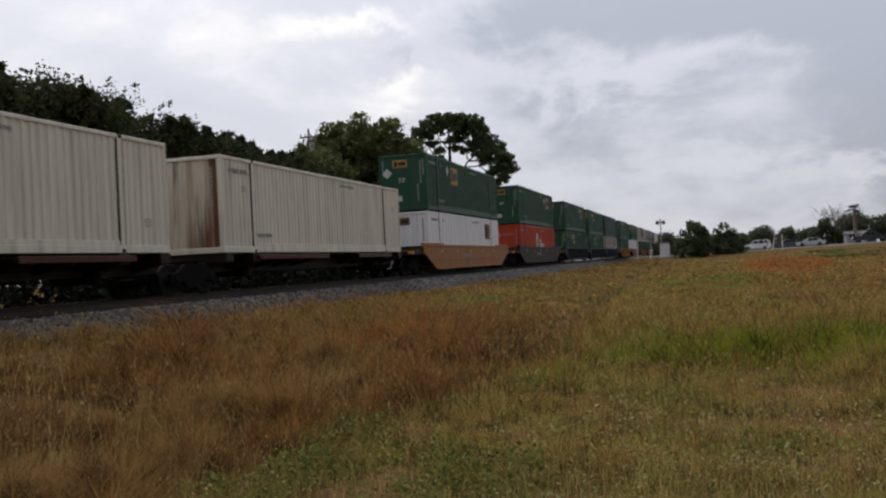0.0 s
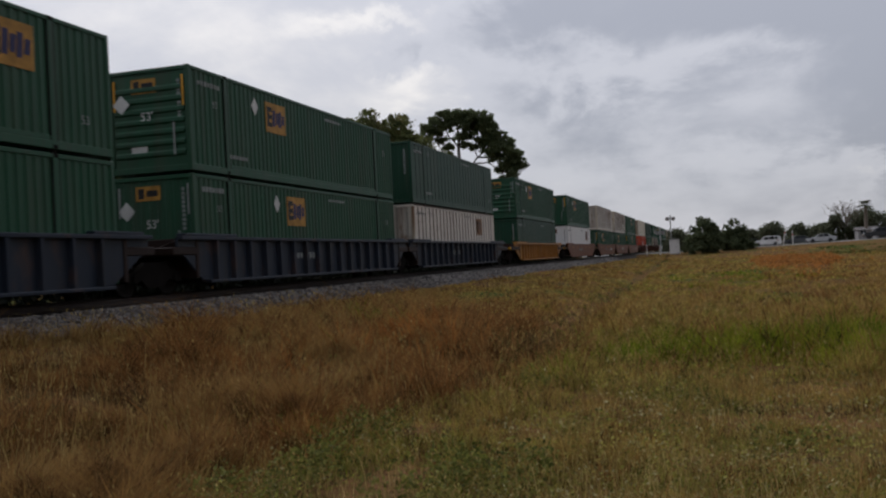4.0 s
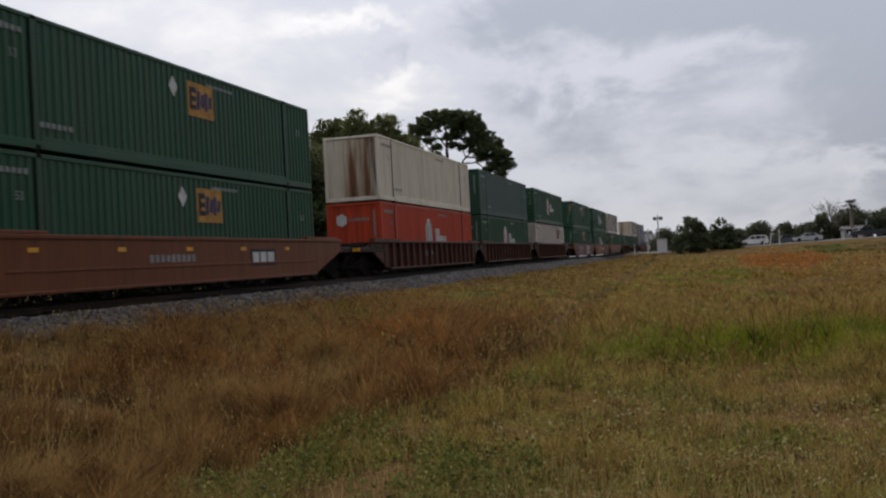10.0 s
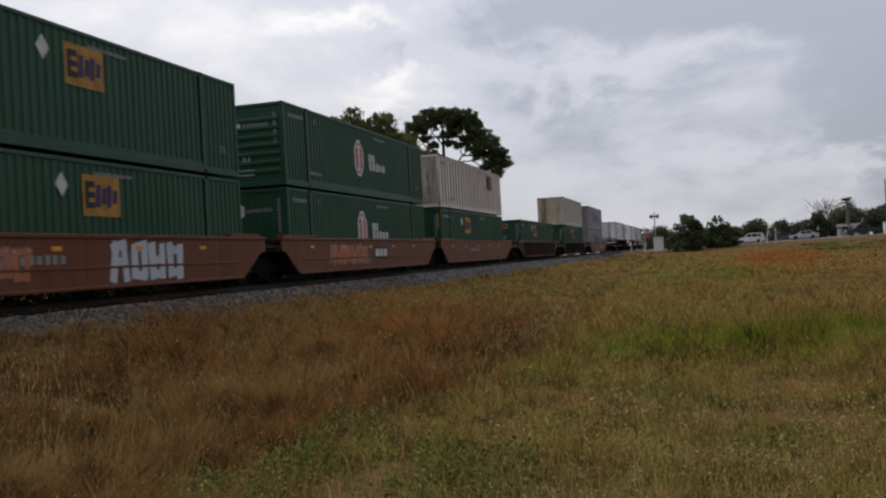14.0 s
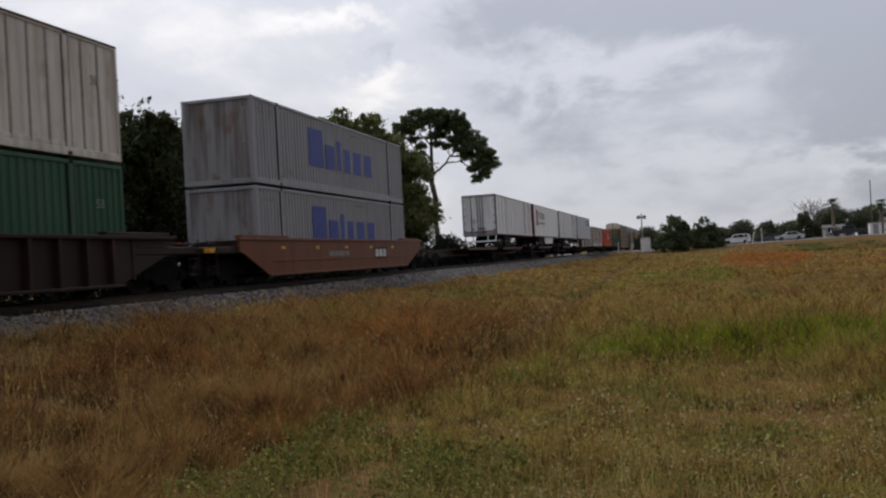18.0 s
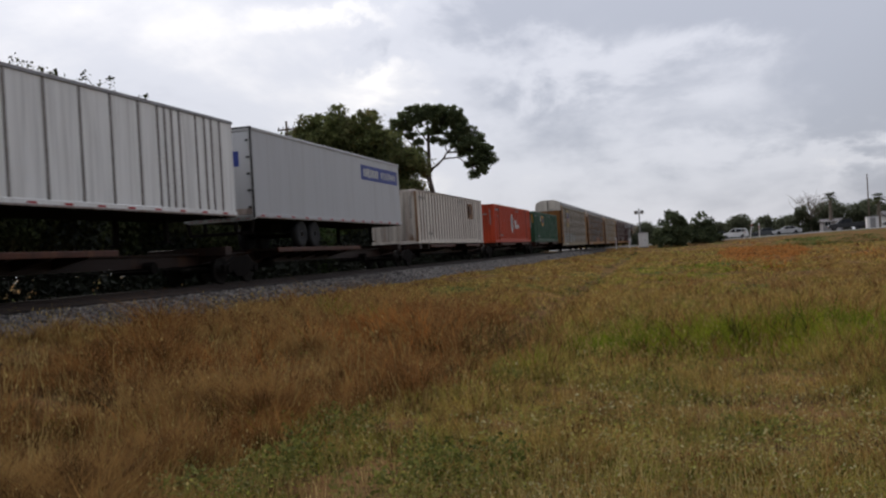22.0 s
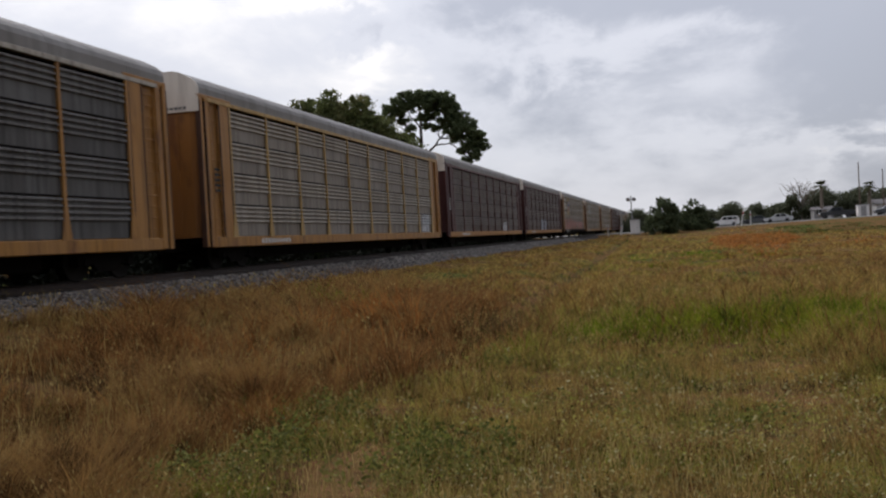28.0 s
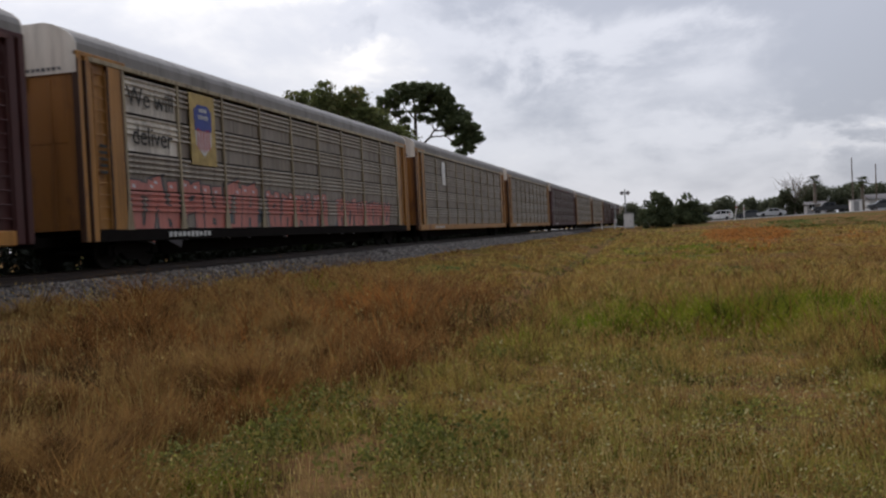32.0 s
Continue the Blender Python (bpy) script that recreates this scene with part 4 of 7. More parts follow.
def tag_wall(c, x, tags, rng, z=0.88, fluted=False):
    """Sprayed tangles of thick strokes on a side, dark-edged: tags of (y, width, height, paint)."""
    skin = flute_x if fluted else (lambda q: x)
    levels = flute_levels if fluted else (lambda a, b: [])
    for y, w, h, mt in tags:
        n = max(2, round(w / (0.85 * h)))
        rim = SIGN_PALE if mt is GRAFFITI_GHOST else SPRAY_DARK
        p = w / n
        for i in range(n):
            cy, lean = y + (i + 0.5) * p, rng.uniform(-0.10, 0.16)
            strokes = []
            for k in (-0.30, 0.26):
                a, t = k * p + rng.uniform(-0.05, 0.05) * p, rng.uniform(-0.14, 0.14) * p
                strokes.append((a - t, -0.48 * h * rng.uniform(0.8, 1.1), a + t, 0.48 * h * rng.uniform(0.8, 1.05), rng.uniform(0.15, 0.19) * p))
            for b in rng.sample((-0.38, -0.02, 0.36), 2):
                strokes.append((-0.34 * p, b * h, 0.32 * p, (b + rng.uniform(-0.16, 0.16)) * h, 0.13 * p))
            back, front, shine = Shape(), Shape(), Shape()
            for j, (a, b, d, e, t) in enumerate(strokes):
                L = math.hypot(d - a, e - b)
                ux, uz = (d - a) / L, (e - b) / L
                for shape, g, lift in ((back, 1.0 * t + 0.045 * h, 0.003), (front, t, 0.006)):
                    k = g if shape is back else t * 0.9
                    flare = rng.uniform(0.8, 1.25)
                    o = [(a - ux * k * 0.5 - uz * g, b - uz * k * 0.5 + ux * g), (a - ux * k * 0.5 + uz * g, b - uz * k * 0.5 - ux * g), (d + ux * k * 0.5 + uz * g * flare, e + uz * k * 0.5 - ux * g * flare), (d + ux * k * 0.5 - uz * g * flare, e + uz * k * 0.5 + ux * g * flare)]
                    painted(shape, [(cy + q + lean * r, z + r) for q, r in o], skin, levels, lift + 0.0006 * j)
                if j < 2:
                    painted(shine, [(cy + d - 0.6 * t + lean * e, z + e - 0.05 * h), (cy + d + 0.1 * t + lean * e, z + e - 0.06 * h), (cy + d - 0.1 * t + lean * e, z + e), (cy + d - 0.55 * t + lean * e, z + e)], skin, levels, 0.010)
            g = part("graffiti", back, rim, c, "sprayed graffiti")
            part("fill", front, mt, g)
            part("sheen", shine, GRAFFITI_WHITE, g)
        # overspray behind the strokes
        mist = Shape()
        for i in range(max(2, n // 2)):
            cy, cz, a, b = y + w * rng.random(), z + h * rng.uniform(-0.35, 0.2), rng.uniform(0.3, 0.7) * h, rng.uniform(0.15, 0.35) * h
            painted(mist, [(cy + a * math.cos(k * math.pi / 6), cz + b * math.sin(k * math.pi / 6)) for k in range(12)], skin, levels, 0.0015)
        part("graffiti", mist, GRAFFITI_GHOST if mt is GRAFFITI_GHOST else SPRAY_BLUE, c, "sprayed backdrop")


def spine_car(length, label, decks, trucks=(0.6,), stands=(), mat=WELL_DARK, saddle=False):
    """A skeleton car: a deep middle sill with decks (y0, y1) at its sides and stands for boxes."""
    c = thing("spine_car", label, "freight car", "spine cars of the train")
    o = [(-0.9, 0.95), (-0.9, 0.72), (1.6, 0.62), (length - 2.6, 0.62), (length - 0.2, 0.72), (length - 0.2, 0.95)]
    part("centre_sill", Shape().prism(o, "x", -0.33, 0.33), mat, c)
    part("sill_cap", spot((-0.42, -0.9, 0.95), (0.42, length - 0.2, 1.0), 0.01), mat, c)
    for y0, y1 in decks:
        part("deck", spot((-1.38, y0, 1.02), (1.38, y1, 1.08), 0.01), mat, c)
        part("deck_edge", spot((1.36, y0, 0.95), (1.42, y1, 1.10), 0.012), WELL_BROWN, c)
        part("deck_edge", spot((-1.42, y0, 0.95), (-1.36, y1, 1.10), 0.012), WELL_BROWN, c)
        y = y0 + 0.4
        while y < y1:
            part("cross_arm", shared("cross_arm", mat, lambda: Shape().prism([(-1.36, 0.92), (-1.36, 1.02), (1.36, 1.02), (1.36, 0.92), (0.3, 0.70), (-0.3, 0.70)], "y", -0.05, 0.05)), mat, c, at=pose(0, y, 0))
            y += 1.35
    for y in stands:
        part("box_stand", shared("box_stand", mat, lambda: Shape().box((-1.32, -0.22, 0.88), (1.32, 0.22, 1.16), 0.02).prism([(-1.3, 0.9), (-0.3, 0.66), (0.3, 0.66), (1.3, 0.9)], "y", -0.12, 0.12)), mat, c, at=pose(0, y, 0))
    for y in trucks:
        truck(c, y)
    for y in (2.5, length - 5):
        part("air_tank", shared("air_tank", DARK_STEEL, lambda: Shape().rod((-0.62, 0, 0.62), (0.62, 0, 0.62), 0.17, 10)), DARK_STEEL, c, at=pose(0, y, 0))
    part("brake_rod", Shape().rod((0.5, 1.5, 0.55), (0.5, length - 2.0, 0.55), 0.022, 6), DARK_STEEL, c)
    return c


# ---- road trailers on the spine cars ----
TR_H, TR_Z = 2.98, 1.02      # height of the box and of its floor over the deck


TRAILER_GRIME = paint("rust_grimed_white", (0.42, 0.34, 0.30), (0.10, 0.03, 0.025), 0.9, rust=0.8, fine=0.8)


def trailer(label, skin, ribs=True, frame=None, skirt=False, art=None, bar=None, seed=0):
    """A 53-foot van trailer: origin on the deck under its rear end, y towards its nose."""
    rng = random.Random(seed)
    c = thing("trailer", label, "trailer", "trailers on the train")
    z0, z1, L = TR_Z, TR_Z + TR_H, 16.15
    fm = frame or BRIGHT_STEEL
    for m in (None, pose(-2.54, 0, 0)):
        part("side_panel", shared("trailer_side", skin, lambda: spot((1.25, 0.06, z0 + 0.10), (1.272, L - 0.06, z1 - 0.08))), skin, c, at=m)
        part("top_rail", shared("trailer_top_rail", GREY if ribs else skin, lambda: spot((1.235, 0.02, z1 - 0.10), (1.300, L, z1), 0.012)), GREY if ribs else skin, c, at=m)
        part("bottom_rail", shared("trailer_bottom_rail", skin, lambda: spot((1.235, 0.02, z0), (1.300, L, z0 + 0.14), 0.012)), skin, c, at=m)
    part("nose_wall", shared("trailer_nose", skin, lambda: spot((-1.27, L - 0.1, z0), (1.27, L, z1), 0.04)), skin, c)
    part("roof", shared("trailer_roof", skin, lambda: spot((-1.25, 0.05, z1 - 0.04), (1.25, L - 0.05, z1 - 0.005))), skin, c)
    part("floor", shared("trailer_floor", DARK_STEEL, lambda: spot((-1.24, 0.05, z0 - 0.05), (1.24, L - 0.05, z0 + 0.08))), DARK_STEEL, c)
    rear = Shape().box((-1.30, 0, z0 - 0.06), (-1.20, 0.12, z1), 0.012).box((1.20, 0, z0 - 0.06), (1.30, 0.12, z1), 0.012).box((-1.2, 0, z1 - 0.14), (1.2, 0.12, z1), 0.012).box((-1.2, 0, z0 - 0.10), (1.2, 0.12, z0 + 0.08), 0.012)
    part("rear_frame", rear, fm, c)
    for x0 in (-1.19, 0.005):
        d = part("rear_door", spot((x0, 0.02, z0 + 0.10), (x0 + 1.185, 0.07, z1 - 0.15), 0.01), skin if frame is None else frame, c)
        for k in ((0.58, 1.05) if x0 < -0.5 else (0.07, 0.24)):
            part("lock_rod", Shape().rod((x0 + k, -0.012, z0 - 0.02), (x0 + k, -0.012, z1 - 0.06), 0.026, 6), SIGN_BLACK, d)
            part("lock_handle", spot((x0 + k - 0.02, -0.03, z0 + 0.42), (x0 + k + 0.22, -0.005, z0 + 0.48), 0.008), SIGN_BLACK, d)
        for i in range(5):
            xx = x0 + (0.02 if x0 < -0.5 else 1.09)
            part("hinge", spot((xx, -0.012, z0 + 0.3 + 0.55 * i), (xx + 0.11, 0.03, z0 + 0.37 + 0.55 * i)), SIGN_BLACK, d)
    part("underride_guard", Shape().box((-1.15, 0.02, 0.48), (1.15, 0.12, 0.58), 0.01).box((-0.62, 0.02, 0.5), (-0.52, 0.12, z0), 0.01).box((0.52, 0.02, 0.5), (0.62, 0.12, z0), 0.01).prism([(-1.15, 0.48), (-1.25, z0), (-1.17, z0), (-1.07, 0.48)], "y", 0.02, 0.12).prism([(1.15, 0.48), (1.25, z0), (1.17, z0), (1.07, 0.48)], "y", 0.02, 0.12), bar or TRAILER_WHITE, c, "" if bar else "scuffed white underride bar")
    part("corner_strip", spot((1.255, -0.010, z0), (1.306, 0.03, z1)), SIGN_BLACK, c)
    part("top_trim", spot((-1.31, -0.006, z1 - 0.05), (1.31, 0.10, z1 + 0.012), 0.01), SIGN_BLACK, c)
    part("scuff_strip", spot((1.296, 0.1, z0 - 0.012), (1.304, L - 0.1, z0 + 0.03)), TRAILER_GRIME, c, "rusty grime along the bottom rail")
    part("scuff_strip", spot((-1.19, 0.012, z0 + 0.10), (1.19, 0.024, z0 + 0.30)), TRAILER_GRIME, c, "rusty grime along the bottom of the doors")
    part("lettering", end_plates(0.66, 0.03, z0 + 1.85, [(0, 0, 0.62, 0.16)]), SIGN_FAINT, c)
    part("lettering", end_plates(-0.85, 0.03, z0 + 1.75, [(0, 0, 0.40, 0.10), (0.02, -0.2, 0.34, 0.10)]), SIGN_RED, c)
    stripe = Shape()
    for i in range(7):
        stripe.box((-1.1 + i * 0.34, 0.0, z0 - 0.06), (-0.93 + i * 0.34, 0.018, z0 + 0.0))
    part("safety_stripe", stripe, SIGN_RED, c, "red reflective dashes")
    for i in range(13):
        part("safety_stripe", shared("trailer_dash", SIGN_RED, lambda: spot((1.298, -0.15, z0 + 0.04), (1.306, 0.15, z0 + 0.09))), SIGN_RED, c, at=pose(0, 0.6 + i * 1.23, 0))
    if ribs:
        rib = shared("trailer_rib", DARK_RIB, lambda: spot((1.268, -0.048, z0 + 0.15), (1.284, 0.048, z1 - 0.10)))
        for k, y in enumerate([1.2, 2.45, 3.7, 4.1, 4.9, 6.1, 7.35, 8.6, 9.8, 11.0, 11.9, 12.25, 12.6, 13.0, 13.9, 14.4, 14.8, 15.3]):
            part("rib", rib, DARK_RIB, c, at=pose(0, y, 0))
    tyre = shared("tyre", RUBBER, lambda: Shape().lathe([(-0.12, 0.30), (-0.14, 0.42), (-0.11, 0.50), (0.11, 0.50), (0.14, 0.42), (0.12, 0.30)], 24), True)
    rim = shared("rim", SIGN_WHITE, lambda: Shape().lathe([(0.06, 0.29), (0.11, 0.30), (0.11, 0.26), (0.05, 0.18), (0.09, 0.10), (0.12, 0.09)], 18), True)
    for y in (4.0, 5.25):
        for x in (1.06, -1.06):
            w = part("wheel", tyre, RUBBER, c, at=pose(x, y, 0.50, 0, 0, 0 if x > 0 else 180))
            part("rim", rim, SIGN_WHITE, w)
        part("axle", Shape().rod((-1.0, y, 0.5), (1.0, y, 0.5), 0.07, 8), DARK_STEEL, c)
    part("slider", spot((-0.55, 2.8, 0.66), (0.55, 6.4, z0 - 0.05), 0.03), DARK_STEEL, c)
    for x in (-0.8, 0.8):
        part("landing_leg", Shape().box((x - 0.06, 12.7, 0.25), (x + 0.06, 12.85, z0), 0.01).box((x - 0.12, 12.62, 0.18), (x + 0.12, 12.93, 0.26), 0.02), DARK_STEEL, c)
    if skirt:
        part("side_skirt", Shape().prism([(6.6, z0), (6.6, 0.42), (6.9, 0.34), (11.6, 0.34), (11.9, 0.44), (12.3, z0)], "x", 1.20, 1.23), CLEAN_WHITE, c, "white side skirt")
    part("notice", end_plates(0.62, 0.03, z0 + 2.4, [(0, 0.08, 0.55, 0.10), (0.05, -0.10, 0.4, 0.05)]), SIGN_BLACK if frame is None else SIGN_WHITE, c)
    diamond(c, -0.45, 0.015, z0 + 1.0, 0.25, "end")
    if art == "red emblem":
        o = [(-0.72, -0.78), (0.80, -0.78), (0.62, -0.45), (0.30, 0.05), (0.66, 0.55), (0.40, 0.72), (0.05, 0.58), (-0.40, 0.80), (-0.66, 0.72), (-0.52, 0.45), (-0.52, -0.45)]
        part("emblem", Shape().prism([(2.05 + a, z0 + 1.80 + b) for a, b in o], "x", 1.262, 1.278), SIGN_MAROON, c, "dark red emblem")
        part("lettering", plates(1.272, 4.95, z0 + 1.98, bars(13, 3.9, 0.74, rng, 0.62)), SIGN_GREY, c)
        part("lettering", plates(1.272, 4.95, z0 + 1.28, bars(26, 3.9, 0.26, rng, 0.5)), SIGN_PALE, c)
    if art == "blue strip":
        part("emblem", end_plates(0.42, 0.02, z0 + 1.95, [(0, 0, 0.80, 0.50)]), SIGN_BLUE, c, "blue name patch on the door")
        sg = part("emblem", plates(1.272, 13.2, z0 + 2.25, [(0, 0, 5.2, 0.66)]), SIGN_BLUE, c, "blue name strip with white bars")
        part("lettering", plates(1.280, 13.2, z0 + 2.25, [(a - 1.3, q, b, h) for a, q, b, h in bars(7, 2.1, 0.42, rng)] + [(a + 1.2, q, b, h) for a, q, b, h in bars(7, 2.3, 0.36, rng, 0.55)]), SIGN_WHITE, sg)
    return c


GREY_END = paint("rusty_grey_paint", (0.30, 0.29, 0.29), (0.11, 0.055, 0.03), 0.95, rust=0.7, fine=0.6)
WHITE_END = paint("rust_run_white_paint", (0.66, 0.60, 0.52), (0.14, 0.065, 0.035), 0.95, rust=0.9, fade=0.1, fine=0.6)
DARK_RIB = plain("dirty_seam", (0.22, 0.20, 0.185), 0.7)


# ---- autoracks ----
RACK_L, RACK_PITCH = 27.25, 29.55
BAYS, ROWS = 9, 4


FLUTES = [(0.0, 0.0), (0.0, 0.38)] + [(a, 0.38 + 0.146 * (i + b)) for i in range(4) for a, b in ((0.0, 0.25), (0.056, 0.42), (0.056, 0.72), (0.0, 0.92))]


def flute_levels(lo, hi):
    """Heights where the fluted side bends, between lo and hi."""
    return [1.02 + 0.995 * j + z for j in range(4) for a, z in FLUTES if lo < 1.02 + 0.995 * j + z < hi]


def flute_x(z):
    """How far out the fluted side stands at a height."""
    q = (z - 1.02) % 0.995
    for (a, u), (b, v) in zip(FLUTES, FLUTES[1:]):
        if u <= q <= v:
            return 1.385 + a + (b - a) * (q - u) / max(1e-6, v - u)
    return 1.385


def rack_panel():
    """A panel of galvanised sheet with lying flutes."""
    w, h = (RACK_L - 3.24) / BAYS - 0.07, 0.965
    line = [q for q in FLUTES if q[1] <= h]
    k = len(line)
    v = [(1.385 + a, y, z) for y in (0.0, w) for a, z in line]
    return Shape().add(v, [(i, i + 1, k + i + 1, k + i) for i in range(k - 1)])


def autorack(label, frame, panel, lower=None, seed=0, shield=False, graffiti=(), white_panel=False, posts=None):
    """An enclosed car carrier: origin at its leading end, on the rails."""
    rng = random.Random(seed)
    c = thing("autorack", label, "freight car", "autoracks of the train")
    L, x = RACK_L, 1.44
    z0, z1 = 1.02, 5.14
    part("side_sill", shared("rack_sill", lower or frame, lambda: Shape().box((1.30, 0.3, 0.68), (1.46, L - 0.3, 1.00), 0.02).box((-1.46, 0.3, 0.68), (-1.30, L - 0.3, 1.00), 0.02)), lower or frame, c)
    part("deck", shared("rack_deck", DARK_STEEL, lambda: spot((-1.40, 0.1, 0.86), (1.40, L - 0.1, 0.99)).box((-0.3, -0.6, 0.62), (0.3, L + 0.6, 0.86)).box((-0.7, 4.2, 0.30), (0.7, L - 4.2, 0.86), 0.05).box((-1.2, 6, 0.35), (-0.6, 12, 0.6), 0.05)), DARK_STEEL, c)
    part("top_rail", shared("rack_top", posts or (RACK_PANEL if frame is RACK_YELLOW else frame), lambda: spot((1.36, 0.2, z1 - 0.10), (1.47, L - 0.2, z1 + 0.02), 0.012).box((-1.47, 0.2, z1 - 0.10), (-1.36, L - 0.2, z1 + 0.02), 0.012)), posts or (RACK_PANEL if frame is RACK_YELLOW else frame), c)
    part("far_side", shared("rack_far", panel, lambda: spot((-1.42, 1.5, z0), (-1.39, L - 1.5, z1 - 0.1))), panel, c)
    # roof: a low arch of sheets
    half = [(1.44, z1), (1.435, z1 + 0.28), (1.38, z1 + 0.42), (1.22, z1 + 0.56), (0.84, z1 + 0.76), (0.62, z1 + 0.81)]
    arc = [(-a, b) for a, b in half] + half[::-1]
    part("roof", shared("rack_roof", RACK_ROOF, lambda: Shape().prism(arc, "y", -0.20, L + 0.20), False), RACK_ROOF, c)
    for i in range(9):
        part("roof_seam", shared("rack_seam", RACK_ROOF, lambda: Shape().prism([(a * 1.003, (b - z1) * 1.008 + z1) for a, b in arc], "y", -0.03, 0.03)), RACK_ROOF, c, at=pose(0, 1.5 + i * (L - 3) / 8, 0))
    # side panels between posts
    y0, y1 = 1.62, L - 1.62
    w = (y1 - y0) / BAYS
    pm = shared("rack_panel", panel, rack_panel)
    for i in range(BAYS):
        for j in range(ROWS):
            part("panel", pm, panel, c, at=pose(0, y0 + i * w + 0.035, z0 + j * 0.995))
    post = shared("rack_post", posts or frame, lambda: Shape().prism([(-0.05, 0.98), (0.05, 0.98), (0.05, z1), (-0.05, z1)], "x", 1.40, 1.462).prism([(-0.17, 0.98), (0.17, 0.98), (0.05, 1.75), (-0.05, 1.75)], "x", 1.43, 1.466))
    for i in range(BAYS + 1):
        part("post", post, posts or frame, c, at=pose(0, y0 + i * w, 0))
    for k in range(1, ROWS):
        part("waist_seam", shared("rack_waist", DARK_STEEL, lambda: spot((1.385, y0, -0.018), (1.405, y1, 0.018))), DARK_STEEL, c, at=pose(0, 0, z0 + k * 0.995 - 0.012))
    # ends: corner posts, folding doors, ladder, pale gable over the doors
    for y, way in ((0.0, 1), (L, -1)):
        m = pose(0, y, 0) if way == 1 else pose(0, y, 0, 0, 0, 180)
        part("end_door", shared("rack_door", RACK_DOOR if frame is RACK_YELLOW else frame, lambda: Shape().prism([(-1.32, -0.12), (-1.10, -0.21), (1.10, -0.21), (1.32, -0.12), (1.32, -0.04), (-1.32, -0.04)], "z", 1.0, z1 - 0.35).box((-1.12, -0.222, 3.08), (1.12, -0.20, 3.11)).box((0.62, -0.235, 1.1), (0.70, -0.20, 4.6), 0.01)), RACK_DOOR if frame is RACK_YELLOW else frame, c, at=m)
        part("gable", shared("rack_gable", WHITE, lambda: Shape().prism([(a, b) for a, b in arc] + [(1.44, z1 - 0.42), (-1.44, z1 - 0.42)], "y", -0.26, -0.20)), WHITE, c, "dirty white gable", at=m)
        part("gable_pole", shared("rack_pole", DARK_STEEL, lambda: spot((-0.04, -0.32, z1 - 0.75), (0.04, -0.25, z1 + 0.62), 0.01)), DARK_STEEL, c, at=m)
        part("lettering", end_plates(0.55, -0.26, z1 - 0.30, bars(7, 1.0, 0.09, rng)) if way == 1 else end_plates(-0.55, L + 0.26, z1 - 0.30, bars(7, 1.0, 0.09, rng)), SIGN_GREY, c)
        for sx in (1, -1):
            cp = shared("rack_corner%d" % sx, frame, lambda: Shape().box((sx * 1.39 - 0.07, 0.05, 0.7), (sx * 1.39 + 0.07, 0.30, z1), 0.015).box((sx * 1.39 - 0.07, -0.25, 0.7), (sx * 1.39 + 0.07, -0.06, z1), 0.015).box((sx * 1.355 - 0.02, -0.06, 0.7), (sx * 1.355 + 0.02, 0.05, z1)).box((sx * 1.40 - 0.05, 0.95, 0.7), (sx * 1.40 + 0.05, 1.55, z1 + 0.01), 0.015).box((sx * 1.34 - 0.02, 0.3, 0.7), (sx * 1.34 + 0.02, 0.95, z1)).box((sx * 1.40 - 0.06, -0.26, z1 - 0.02), (sx * 1.40 + 0.06, 1.75, z1 + 0.10), 0.02))
            part("corner_post", cp, frame, c, at=m)
            if frame is RACK_YELLOW:
                edge = shared("rack_edge%d" % sx, WELL_RUST, lambda: Shape().box((sx * 1.425 - 0.030, 0.93, 0.7), (sx * 1.425 + 0.030, 0.99, z1 - 0.1)).box((sx * 1.425 - 0.030, 1.51, 0.7), (sx * 1.425 + 0.030, 1.57, z1 - 0.1)).box((sx * 1.39 - 0.075, 0.045, 0.7), (sx * 1.39 + 0.075, 0.085, z1 - 0.1)).box((sx * 1.39 - 0.075, -0.256, 0.7), (sx * 1.39 + 0.075, -0.215, z1 - 0.1)))
                part("edge_strip", edge, WELL_RUST, c, "rusty post edge", at=m)
        lad = shared("rack_ladder", frame, lambda: ladder_shape(1.43, 0.36, 0.88, 0.75, 4.9, 14))
        part("ladder", lad, frame, c, at=m if way == 1 else pose(0, L - 1.24, 0))
        coupler(c, y - way * 0.2, -way)
        truck(c, y + way * 2.3)
    part("lettering", plates(1.452, 0.62, 2.4, [(0, 0.16 * i, 0.3, 0.07) for i in range(5)]), SIGN_WHITE if frame is RACK_BROWN else SIGN_BLACK, c)
    part("lettering", plates(1.462, 4.6, 0.84, bars(10, 2.4, 0.16, rng)), SIGN_WHITE, c)
    if shield:
        yy = y0 + 1.5 * w
        sg = part("emblem_panel", plates(1.474, yy, 3.9, [(0, 0, 1.5, 2.1)], 0.004), SHIELD_FILM, c, "faded yellow panel with a striped shield")
        o = [(-0.48, -0.1), (-0.45, -0.5), (0, -0.85), (0.45, -0.5), (0.48, -0.1)]
        part("emblem_mark", Shape().prism([(yy + a, 3.95 + b) for a, b in o], "x", 1.47, 1.483), SIGN_WHITE, sg)
        part("emblem_mark", plates(1.478, yy, 3.55, [(-0.32 + 0.16 * i, 0.04 * abs(i - 2), 0.07, 0.62) for i in range(5)], 0.010), SIGN_RED, sg)
        part("emblem_mark", Shape().prism([(yy + a, 4.25 + b) for a, b in ((-0.5, -0.38), (0.5, -0.38), (0.52, 0.2), (0.3, 0.38), (-0.3, 0.38), (-0.52, 0.2))], "x", 1.47, 1.487), SIGN_BLUE, sg)
